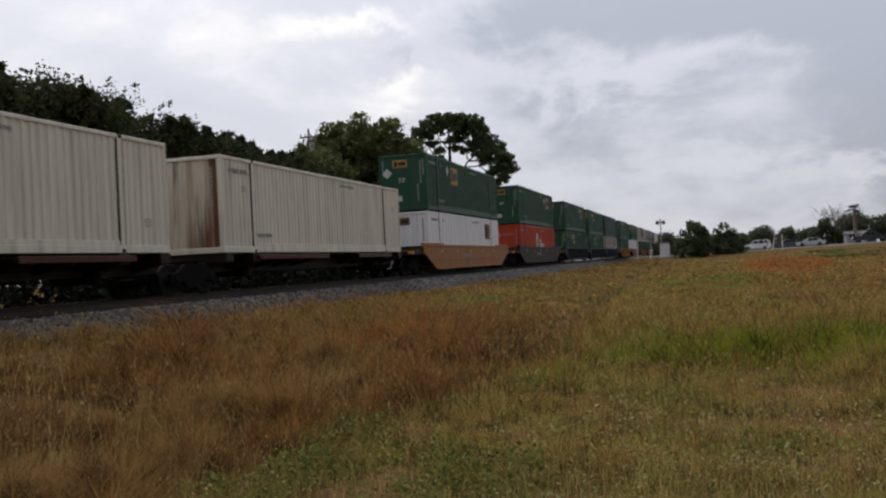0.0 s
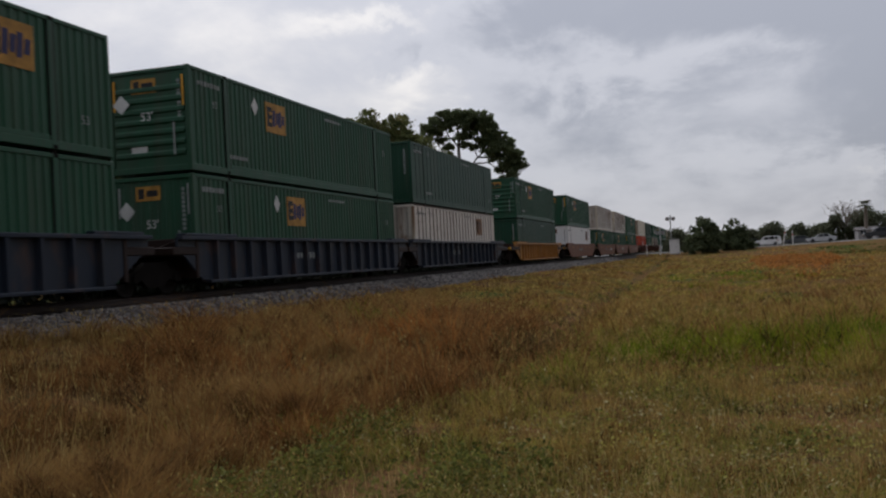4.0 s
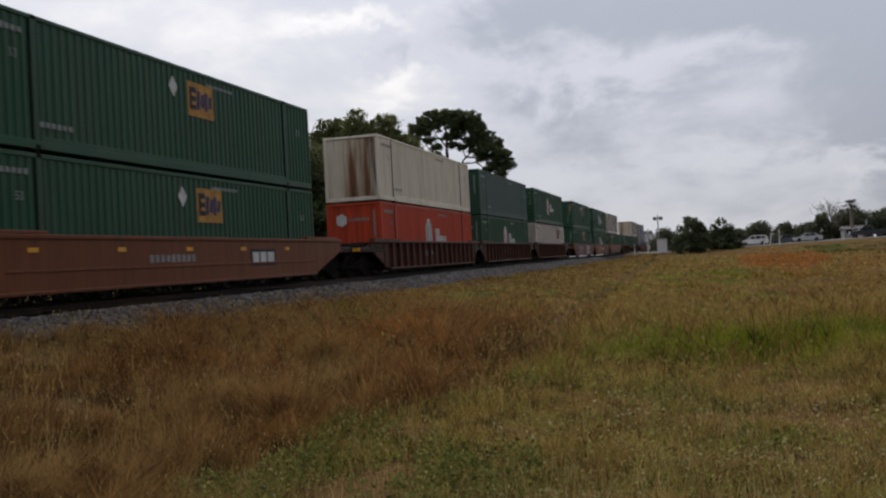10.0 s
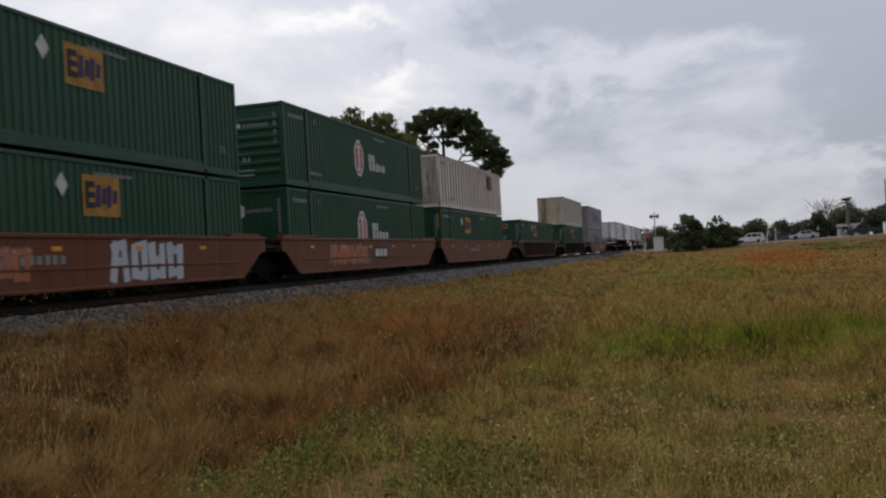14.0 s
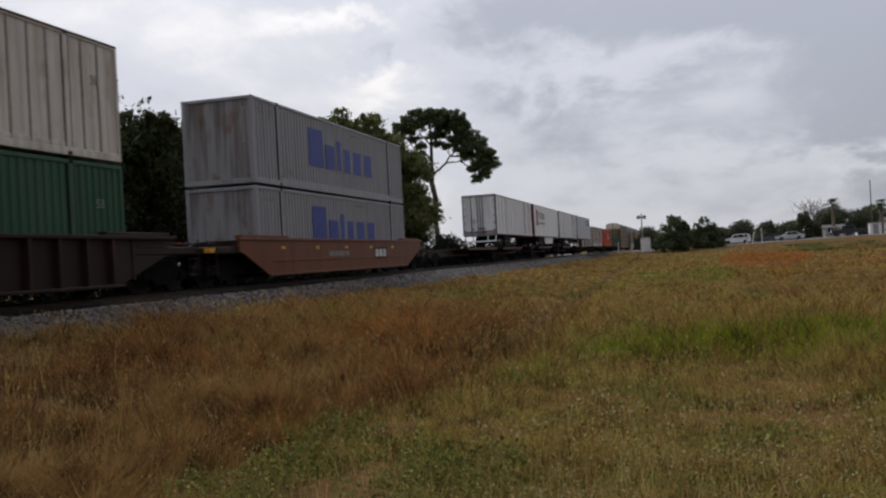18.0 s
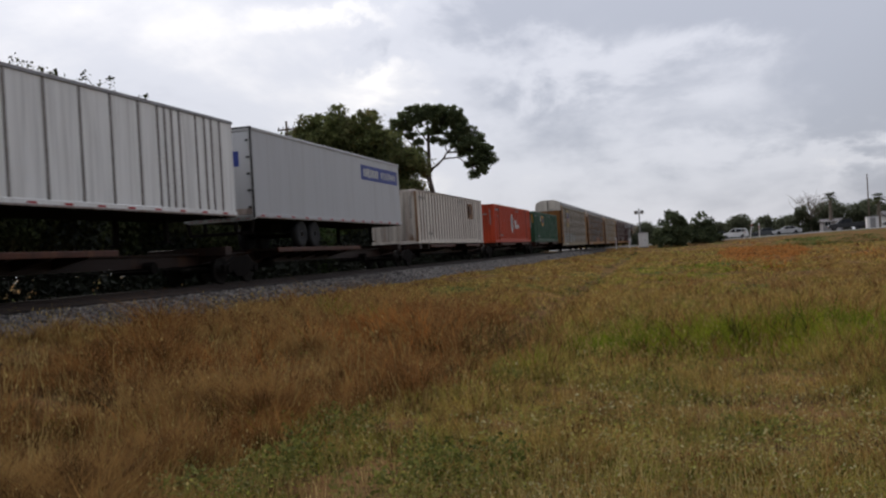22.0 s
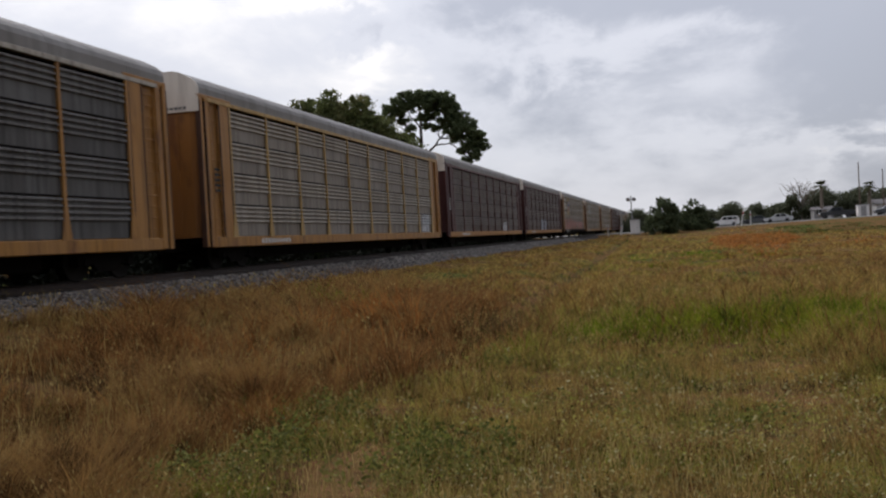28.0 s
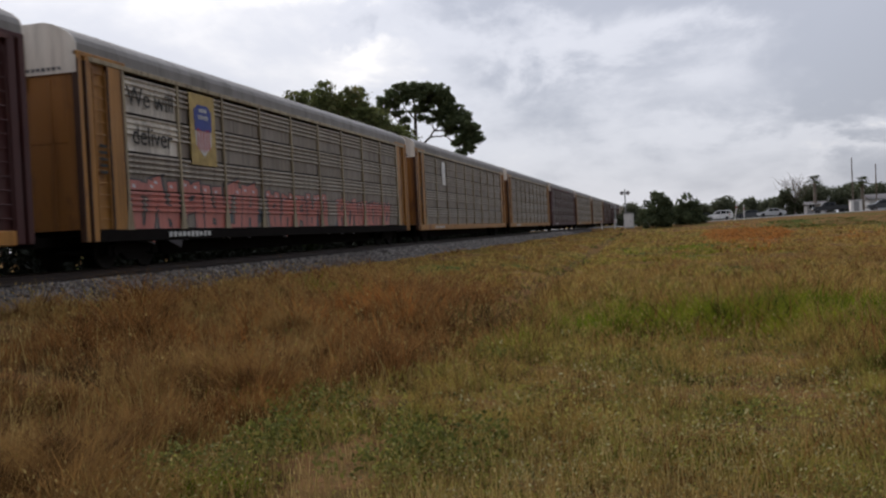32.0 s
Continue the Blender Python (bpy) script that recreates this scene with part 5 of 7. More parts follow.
        part("lettering", plates(1.488, yy, 4.27, bars(4, 0.6, 0.14, rng) + [(a, 0.2, b, h) for a, _, b, h in bars(4, 0.5, 0.12, rng)], 0.006), SIGN_WHITE, sg)
    if white_panel:
        part("notice", plates(1.474, y0 + 1.5 * w + 0.4, 4.1, [(0, 0, 0.8, 1.4)], 0.004), CLEAN_WHITE, c, "pale blank panel")
    for y, zz, ww, hh, mt in graffiti:
        tag_wall(c, 1.474, [(y, ww, hh, mt)], rng, zz, True)
    return c


def ladder_shape(x, y0, y1, z0, z1, n):
    s = Shape().rod((x, y0, z0), (x, y0, z1), 0.02, 6).rod((x, y1, z0), (x, y1, z1), 0.02, 6)
    for i in range(n):
        z = z0 + 0.2 + i * (z1 - z0 - 0.3) / (n - 1)
        s.rod((x, y0, z), (x, y1, z), 0.016, 6)
    return s


# ---- the consist, from its head to its tail ----
def put(ob, s, z=0.0):
    TRAIN.append((ob, s, z))
    return ob


LOW = 0.375
HIGH = LOW + CONT_H + 0.085


def box_of(kind, offset=5.6, end="plain", seed=0):
    """The containers that the train carries, by kind."""
    if kind == "green":
        return container("corrugated", GREEN, "green corrugated steel container with an amber square emblem", "square", offset, end, seed=seed)
    if kind == "green hex":
        return container("corrugated", GREEN, "green corrugated container with a white hexagon emblem", "red hexagon", offset, end, seed=seed)
    if kind == "green rib":
        return container("posted", GREEN_RIB, "dull green container with upright outside posts", None, offset, end, rib_mat=GREEN_DARK, seed=seed)
    if kind == "white rib":
        return container("posted", WHITE, "dirty white container with dark upright posts and rust stains", "faded", offset, end, end_mat=WHITE_END, rib_mat=WHITE_RIB, seed=seed)
    if kind == "cream rib":
        return container("posted", CREAM, "cream container with upright posts and rust-streaked end", None, offset, end, end_mat=STAIN, rib_mat=DARK_RIB, seed=seed)
    if kind == "white":
        return container("posted", CLEAN_WHITE, "white smooth-sided container with a faded emblem", "faded", offset, end, seed=seed)
    if kind == "tan":
        return container("corrugated", TAN, "tan corrugated steel container with a rust-streaked end", None, offset, end, end_mat=STAIN, seed=seed)
    if kind == "red":
        return container("corrugated", RED, "orange-red corrugated container with a white hexagon emblem", "hexagon", offset, end, seed=seed)
    if kind == "grey":
        return container("corrugated", GREY, "grey corrugated container with long blue lettering and a rusty end", "blue word", offset, end, end_mat=GREY_END, seed=seed)


def stack(s, lower, upper, car):
    put(car, s)
    if lower:
        put(box_of(*lower, seed=int(s) + 400), s, LOW)
    if upper:
        top = put(box_of(*upper, seed=int(s) + 900), s, HIGH)
        lock = shared("twist_lock", DARK_STEEL, lambda: spot((1.16, -0.07, -0.089), (1.27, 0.07, 0.002), 0.01))
        for y in POSTS:
            for x in (0.0, -2.43):
                part("twist_lock", lock, DARK_STEEL, top, at=pose(x, y, 0))


def consist():
    flat = lambda: spine_car(19.0, "skeleton flat car carrying one container", [(2.0, 7.5), (10.5, 14.5)], (-1.3,), (0.3, 1.98, 14.17, 15.9))
    for s in (-356.1, -337.15):
        put(flat(), s)
        put(box_of("tan", seed=int(s) + 500), s, 1.165)
    og, br = "orange-brown smooth-sided steel well car", "red-brown smooth-sided well car"
    stack(-316.29, ("white", 13.2), ("green", 5.6), well_car("smooth", WELL_AMBER, "amber smooth-sided steel well car with dark streaks", plate=False, seed=1))
    stack(-292.33, ("red", 7.2), ("green", 13.2), well_car("smooth", WELL_DARK, "dark brown smooth-sided well car", plate=False, seed=2))
    bl = "dark blue ribbed steel well car unit"
    stack(-268.76, ("green", 6.2), ("green", 13.2), well_car("ribbed", WELL_BLUE, bl, "single", "joint", seed=3))
    stack(-249.21, ("green", 6.6), ("green", 5.4, "ribbed"), well_car("ribbed", WELL_BLUE, bl, "joint", "joint", seed=4))
    stack(-230.27, ("white rib", 12.6), ("green rib",), well_car("ribbed", WELL_BLUE, bl, "joint", "single", seed=5))
    stack(-206.80, ("green rib",), ("green", 5.6, "ribbed"), well_car("ribbed", WELL_YELLOW, "yellow ribbed steel well car", seed=6))
    stack(-183.45, ("white", 13.2), ("green", 5.6), well_car("smooth", WELL_ORANGE, og, plate=False, seed=7))
    stack(-160.15, ("green", 5.6), ("white rib", 13.2), well_car("smooth", WELL_ORANGE, og + " unit", "single", "joint", seed=8))
    stack(-140.73, ("green", 5.6), ("white rib", 12.8), well_car("smooth", WELL_ORANGE, og + " unit", "joint", "joint", seed=9, plate_at=8.24, number_at=None))
    stack(-121.44, ("green", 9.2), ("green", 9.0), well_car("smooth", WELL_ORANGE, og + " unit", "joint", "single", seed=10))
    dk = "dark red-brown ribbed well car unit"
    stack(-97.94, ("red", 7.2), ("tan",), well_car("ribbed", WELL_BROWN, dk, "single", "joint", seed=11))
    stack(-79.03, ("green hex", 7.3), ("green rib",), well_car("ribbed", WELL_BROWN, dk, "joint", "joint", seed=12))
    stack(-59.47, ("white rib", 12.6), ("green hex", 7.2, "ribbed"), well_car("ribbed", WELL_BROWN, dk, "joint", "single", seed=13))
    gr = "red-brown well car unit covered with graffiti"
    stack(-36.10, ("green", 9.6), ("green", 9.2), well_car("smooth", WELL_ORANGE, gr, "single", "joint", plate=False, graffiti=[(2.6, 2.6, 0.8, GRAFFITI_BLUE), (5.0, 1.6, 0.6, GRAFFITI_ORANGE), (9.2, 3.2, 0.85, GRAFFITI_WHITE)], seed=14))
    stack(-16.62, ("green hex", 7.2), ("green hex", 7.2, "ribbed"), well_car("smooth", WELL_ORANGE, gr, "joint", "joint", graffiti=[(3.0, 4.0, 0.7, GRAFFITI_ORANGE)], seed=15, plate_at=8.7, number_at=None))
    stack(2.76, ("green", 6.2), ("white rib", 12.8), well_car("smooth", WELL_ORANGE, br + " unit", "joint", "single", plate=False, seed=16))
    stack(25.87, ("green", 6.8), None, well_car("ribbed", WELL_RUST, "rusty ribbed well car with yellow ends", seed=17, yellow_end=True))
    stack(49.45, ("green", 8.0), ("cream rib",), well_car("ribbed", WELL_DARK, "dark grimy ribbed well car", seed=18))
    stack(72.95, ("grey", 9), ("grey", 9), well_car("smooth", WELL_ORANGE, og, seed=19))
    # road trailers, then boxes, on skeleton cars
    put(spine_car(17.0, "empty skeleton flat car unit", [(7.0, 16.2)], (0.2,)), 95.2)
    tr = lambda last=False: spine_car(17.4, "skeleton flat car unit carrying a trailer", [(1.4, 9.6)], (-0.7,), (15.4,))
    for s, args in ((112.26, ("white ribbed van trailer with a white underride bar", TRAILER_WHITE)), (129.72, ("white smooth van trailer with a red emblem", TRAILER_WHITE, False, TRAILER_RED, True, "red emblem", DARK_STEEL)),
                    (147.15, ("white ribbed van trailer with black hinges", TRAILER_WHITE, True, None, False, None, DARK_STEEL)), (164.50, ("grey smooth van trailer with a blue name strip", TRAILER_GREY, False, None, False, "blue strip", DARK_STEEL))):
        put(tr(), s)
        put(trailer(*args, seed=int(s)), s, 1.09)
    for s, k, o in ((183.42, "white rib", 12.8), (203.9, "red", 7.2), (222.6, "green", 5.6)):
        put(flat(), s)
        put(box_of(k, o, seed=int(s)), s, 1.165)
    yl, bn = "yellow-framed autorack with weathered galvanised panels", "maroon-framed autorack with brown-stained panels"
    for k in range(18):
        s = 241.55 + RACK_PITCH * k
        if k == 0:
            r = autorack(yl, RACK_YELLOW, RACK_PANEL, RACK_POST, seed=k, posts=RACK_POST, shield=True, graffiti=[(2.2, 1.6, 4.2, 1.1, GRAFFITI_GHOST), (7.2, 1.6, 6.0, 1.0, GRAFFITI_GHOST)])
        elif k == 1:
            r = autorack("yellow-framed autorack with sooty dark panels", RACK_YELLOW, RACK_PANEL_DARK, seed=k, graffiti=[(12.6, 1.35, 4.6, 0.75, GRAFFITI_ORANGE)])
        elif k == 2:
            r = autorack(yl, RACK_YELLOW, RACK_PANEL, seed=k, posts=CREAM_POST, graffiti=[(23.6, 1.5, 1.5, 0.9, GRAFFITI_WHITE)])
        elif k == 3:
            r = autorack(bn, RACK_BROWN, RACK_PANEL_BROWN, WELL_YELLOW, seed=k, posts=RED_POST, graffiti=[(18.4, 1.35, 1.8, 0.6, GRAFFITI_WHITE)])
        elif k == 4:
            r = autorack(bn, RACK_BROWN, RACK_PANEL_BROWN, WELL_YELLOW, seed=k, posts=RED_POST, graffiti=[(10.4, 1.45, 3.8, 1.25, GRAFFITI_PALE)])
        elif k == 5:
            r = autorack("yellow-framed autorack with a striped shield and pink graffiti", RACK_YELLOW, RACK_PANEL, DARK_STEEL, seed=k, shield=True, posts=RACK_POST, graffiti=[(1.7, 1.55, 7.6, 1.5, GRAFFITI_PINK), (10.0, 1.50, 5.8, 1.35, GRAFFITI_PINK), (16.8, 1.46, 7.4, 1.25, GRAFFITI_PINK)])
            for z in (4.45, 3.45):
                board = Shape()
                painted(board, [(1.68, z - 0.43), (4.25, z - 0.43), (4.25, z + 0.43), (1.68, z + 0.43)], flute_x, flute_levels, 0.004)
                part("white_board", board, BOARD, r, "streaked white paint behind the words")
            words("slogan", "We will", 0.72, SIGN_BLACK, r, on_side(1.470, 2.86, 4.42), "black painted words")
            words("slogan", "deliver", 0.72, SIGN_BLACK, r, on_side(1.470, 2.86, 3.42), "black painted words")
        elif k in (8, 11, 12, 16):
            r = autorack(bn, RACK_BROWN, RACK_PANEL_BROWN, seed=k, posts=RED_POST)
        else:
            r = autorack(yl, RACK_YELLOW, RACK_PANEL, seed=k, posts=RACK_POST, white_panel=k == 6)
        put(r, s)


consist()


# ---- trees and brush ----
BARK = plain("grey_brown_bark", (0.085, 0.065, 0.05), 0.95, vary=0.5, scale=6)
PINE_BARK = plain("pine_bark", (0.085, 0.065, 0.052), 0.95, vary=0.5, scale=6)
OAK_LEAF = leafy("oak_leaf", (0.050, 0.064, 0.024), (0.17, 0.19, 0.066), (0.17, 0.135, 0.06))
HEDGE_LEAF = leafy("hedge_leaf", (0.014, 0.021, 0.009), (0.066, 0.078, 0.028), (0.085, 0.072, 0.032), through=0.25)
# near-black leaf colour paints in the shade behind and under the train
SHADED_BRUSH_LEAF = leafy("shaded_brush_leaf", (0.003, 0.005, 0.002), (0.010, 0.013, 0.006), through=0.08)
VINE_LEAF = leafy("fresh_vine_leaf", (0.018, 0.034, 0.011), (0.062, 0.090, 0.028), (0.05, 0.055, 0.02))
PINE_LEAF = leafy("pine_needle_tuft", (0.055, 0.078, 0.040), (0.16, 0.19, 0.09))
# these two leaf colours are paled to paint in the haze of distance
MID_LEAF = leafy("haze_paled_shrub_leaf", (0.040, 0.054, 0.028), (0.105, 0.125, 0.060))
FAR_LEAF = leafy("haze_paled_tree_leaf", (0.060, 0.072, 0.044), (0.130, 0.140, 0.085))
BARE_TWIG = plain("bare_grey_twig", (0.20, 0.17, 0.14), 0.9)


def leaf_cloud(name, blobs, per_area, size, material, rng, shell=0.55):
    """Leaves in clumps: blobs of (centre, (rx, ry, rz)); most leaves lie near the clumps' skins."""
    places = []
    for c, r in blobs:
        area = 4 * math.pi * ((r[0] * r[1]) ** 1.6 / 3 + (r[0] * r[2]) ** 1.6 / 3 + (r[1] * r[2]) ** 1.6 / 3) ** (1 / 1.6)
        n = max(12, int(area * per_area))
        d = rng.normal(size=(n, 3))
        d /= np.linalg.norm(d, axis=1)[:, None]
        q = shell + (1.08 - shell) * rng.random(n) ** 0.6
        lump = 1 + 0.16 * np.sin(5 * d[:, 0] + 3 * c[1]) * np.cos(4 * d[:, 2] + c[0]) + 0.10 * rng.normal(size=n)
        places.append(np.array(c)[None] + d * np.array(r)[None] * (q * lump)[:, None])
    p = np.concatenate(places)
    n = len(p)
    u = rng.normal(size=(n, 3))
    u /= np.linalg.norm(u, axis=1)[:, None]
    w = np.cross(u, rng.normal(size=(n, 3)))
    w /= np.linalg.norm(w, axis=1)[:, None]
    s = (size * rng.uniform(0.6, 1.35, n))[:, None]
    v = np.stack([p - u * s * 0.5, p + w * s * 0.28, p + u * s * 0.5, p - w * s * 0.28], 1).reshape(-1, 3)
    return fast_mesh(name, v, np.arange(4 * n).reshape(n, 4), material)


def branch(s, p, q, r0, r1, rng, bend=0.08, n=7, steps=4):
    """A crooked tapering limb from p to q."""
    p, q = Vector(p), Vector(q)
    L = (q - p).length
    last = p
    for i in range(1, steps + 1):
        k = i / steps
        m = p.lerp(q, k)
        if i < steps:
            m += Vector((rng.normal(), rng.normal(), rng.normal())) * bend * L * 0.5
        s.rod(last, m, r0 + (r1 - r0) * (i - 1) / steps, n, r0 + (r1 - r0) * k)
        last = m


def tree(x, y, blobs, label, leaf, name="tree", per_area=16, size=0.26, trunk=0.25, fork=0.4, bark=BARK, seed=1, limbs=7, group="", shell=0.55, inner=True, sprigs=0):
    """A tree at (x, y); blobs are in its own space, over its foot; sprigs stand out of the crown's top."""
    rng = np.random.default_rng(seed)
    big = list(blobs)
    high = sorted(big, key=lambda b: -(b[0][2] + b[1][2]))[: max(3, len(big) // 2)]
    for k in range(sprigs):
        c, r = high[rng.integers(len(high))]
        d = np.array((rng.normal(), rng.normal(), 0.5 + abs(rng.normal())))
        d /= np.linalg.norm(d)
        q = rng.uniform(0.88, 1.10)
        e = rng.uniform(0.08, 0.20) * min(r[0], 1.5)
        blobs = blobs + [((c[0] + d[0] * r[0] * q, c[1] + d[1] * r[1] * q, c[2] + d[2] * r[2] * q), (e * rng.uniform(0.6, 1.4), e * rng.uniform(0.6, 1.4), e * rng.uniform(0.8, 2.0)))]
    t = thing(name, label, "tree" if name != "shrub" else "shrub", group)
    t.location = (x, y, ground_z(x, y) - 0.05)
    top = max(c[2] for c, r in blobs)
    mid = Vector((sum(c[0] for c, r in blobs) / len(blobs) * 0.4, sum(c[1] for c, r in blobs) / len(blobs) * 0.4, top * fork))
    s = Shape()
    branch(s, (0, 0, -0.1), mid, trunk, trunk * 0.7, rng, 0.05, 9)
    part("trunk", s, bark, t, smooth=True)
    pick = sorted(blobs, key=lambda b: -b[1][0])[:limbs]
    for c, r in pick:
        s = Shape()
        branch(s, mid, (c[0], c[1], c[2] - 0.2 * r[2]), trunk * 0.42, trunk * 0.08, rng, 0.12, 6)
        for k in range(3):
            e = Vector(c) + Vector((rng.normal() * r[0], rng.normal() * r[1], rng.normal() * r[2])) * 0.6
            branch(s, mid.lerp(Vector(c), 0.7), e, trunk * 0.15, trunk * 0.05, rng, 0.1, 5, 3)
        part("limb", s, bark, t, smooth=True)
    part("crown", leaf_cloud("crown", blobs, per_area, size, leaf, rng, shell), leaf, t)
    if inner:
        part("inner_crown", leaf_cloud("inner_crown", [(c, tuple(0.82 * k for k in r)) for c, r in blobs], 5, 0.62, leaf, rng, 0.3), leaf, t)
    return t


def heap(rng, w, h, n, low=0.1, flat=0.8):
    """Clumps heaped into a bushy crown of width w and height h that reaches low down."""
    out = []
    for i in range(n):
        k = low + (1 - low) * (i + 0.5) / n
        reach = w * 0.5 * (1.0 - 0.75 * max(0.0, k - 0.45) ** 1.3)
        a, q = rng.uniform(0, 6.28), rng.uniform(0.15, 0.75) * reach
        r = rng.uniform(0.17, 0.27) * w
        out.append(((q * math.cos(a), q * math.sin(a), k * h - 0.3 * r), (r, r, r * flat)))
    return out


def dome(rng, w, h, n):
    """Clumps heaped into a wide low dome."""
    out = []
    for i in range(n):
        a, q, k = rng.uniform(0, 6.28), math.sqrt(rng.random()), rng.random() ** 0.8
        top = h * (1 - 0.75 * q ** 2.2)
        r = rng.uniform(0.10, 0.16) * w
        out.append(((0.46 * w * q * math.cos(a), 0.46 * w * q * math.sin(a), 0.3 + k * max(0.3, top - 0.8 * r - 0.3)), (r, r, r * 0.8)))
    return out


def woods():
    rng = np.random.default_rng(11)
    grp = "trees behind the track"
    # the near line of trees, about nine metres high
    for i, (x, y, h, w) in enumerate(((-24.5, 16.5, 9.8, 6.5), (-25.2, 21.0, 9.4, 6.5), (-24.0, 24.6, 9.5, 5.5), (-25.6, 28.2, 9.3, 6.0), (-24.2, 31.4, 9.6, 5.6), (-25.0, 34.4, 9.4, 5.4), (-24.4, 37.6, 9.2, 5.4),
                                      (-25.2, 40.6, 9.0, 5.2), (-24.6, 43.8, 8.9, 5.0), (-25.4, 47.2, 8.4, 5.0), (-26.2, 51.2, 7.8, 5.2), (-26.5, 55.4, 7.4, 5.4))):
        tree(x, y, heap(rng, w, h - 0.7, 26, 0.26), "dense dark green tree behind the track", HEDGE_LEAF, per_area=50, size=0.185, trunk=0.17, seed=20 + i, limbs=4, group=grp, shell=0.5, sprigs=34)
    # taller trees behind the row, seen over it
    for i, (x, y, h, w) in enumerate(((-31.0, 55.0, 10.8, 7.0), (-31.5, 59.0, 11.4, 7.0), (-31.0, 62.4, 10.4, 6.0))):
        tree(x, y, heap(rng, w, h - 0.6, 26, 0.05), "dark round-topped tree behind the hedge", HEDGE_LEAF, per_area=24, size=0.24, trunk=0.2, seed=140 + i, limbs=4, group=grp, sprigs=40)
    # thin twigs over the top of the row
    for i, (x, y, z, n) in enumerate(((-25.0, 32.6, 8.3, 5), (-25.2, 35.6, 8.7, 7), (-24.8, 38.2, 8.2, 4), (-24.6, 30.0, 8.4, 5))):
        tw = [((0.45 * (k % 3) - 0.5, 0.5 * k - 0.25 * n, z + 0.42 * (k % 3)), (0.5, 0.5, 0.55)) for k in range(n)]
        tree(x, y, tw, "thin open treetop above the hedge", HEDGE_LEAF, per_area=13, size=0.17, trunk=0.10, fork=0.8, seed=40 + i, limbs=n, group=grp, shell=0.2, inner=False, sprigs=5)
    # the broad oak: ragged boughs under a peaked, falling outline
    line = ((-8.8, 10.0), (-6.8, 12.4), (-5.2, 13.9), (-3.4, 14.8), (-1.8, 14.9), (-0.3, 15.2), (0.6, 15.0), (1.8, 14.4), (3.0, 13.2), (4.2, 12.2), (5.8, 10.4), (6.4, 8.6))
    us, tops = [a for a, b in line], [b for a, b in line]
    b = []
    for k in range(230):
        u = rng.uniform(-8.6, 6.0)
        top = float(np.interp(u, us, tops))
        r = rng.uniform(0.7, 1.45)
        z = 0.8 + (top - r * 0.8 - 0.8) * (rng.random() ** 0.55)
        d = rng.uniform(-1, 1) * 4.2 * math.sqrt(max(0.1, 1 - (u / 9.5) ** 2)) * (1.0 - 0.55 * z / 15)
        b.append(((u, d, z), (r * 1.15, r * 1.15, r * 0.72)))
    tree(-28.0, 77.0, b, "broad dark oak with ragged boughs and a peaked crown", OAK_LEAF, "oak_tree", 30, 0.22, 0.42, 0.35, seed=50, limbs=12, shell=0.45, sprigs=110)
    tree(-30.6, 70.5, heap(rng, 7.0, 11.2, 24), "lower dark tree beside the oak", OAK_LEAF, per_area=16, size=0.30, trunk=0.2, seed=57, group=grp, sprigs=30)
    tree(-31.0, 66.0, heap(rng, 8.0, 10.2, 24), "lower dark tree beside the oak", OAK_LEAF, per_area=16, size=0.30, trunk=0.2, seed=51, group=grp, sprigs=30)
    tree(-27.5, 60.0, heap(rng, 7.5, 8.6, 24), "lower dark tree beside the oak", HEDGE_LEAF, per_area=18, size=0.28, trunk=0.2, seed=52, group=grp, sprigs=30)
    tree(-29.0, 88.0, heap(rng, 7.5, 10.5, 24, 0.1), "dark tree between the oak and the pine", OAK_LEAF, per_area=20, size=0.28, trunk=0.2, seed=53, group=grp, sprigs=20)
    tree(-30.6, 99.0, heap(rng, 6.0, 11.0, 20, 0.1), "dark tree between the oak and the pine", OAK_LEAF, per_area=20, size=0.28, trunk=0.2, seed=54, group=grp, sprigs=20)
    # brighter vines over the hedge's foot
    tree(-22.6, 52.0, heap(rng, 5.0, 4.6, 16, 0.05), "fresh green vine-covered shrub", VINE_LEAF, "shrub", 18, 0.22, 0.10, seed=55, sprigs=16)
    tree(-24.4, 49.6, heap(rng, 4.4, 6.6, 18, 0.05), "vine-hung shrub against the hedge", VINE_LEAF, "shrub", 18, 0.22, 0.10, seed=56, sprigs=16)
    pine(-30.0, 113.0)


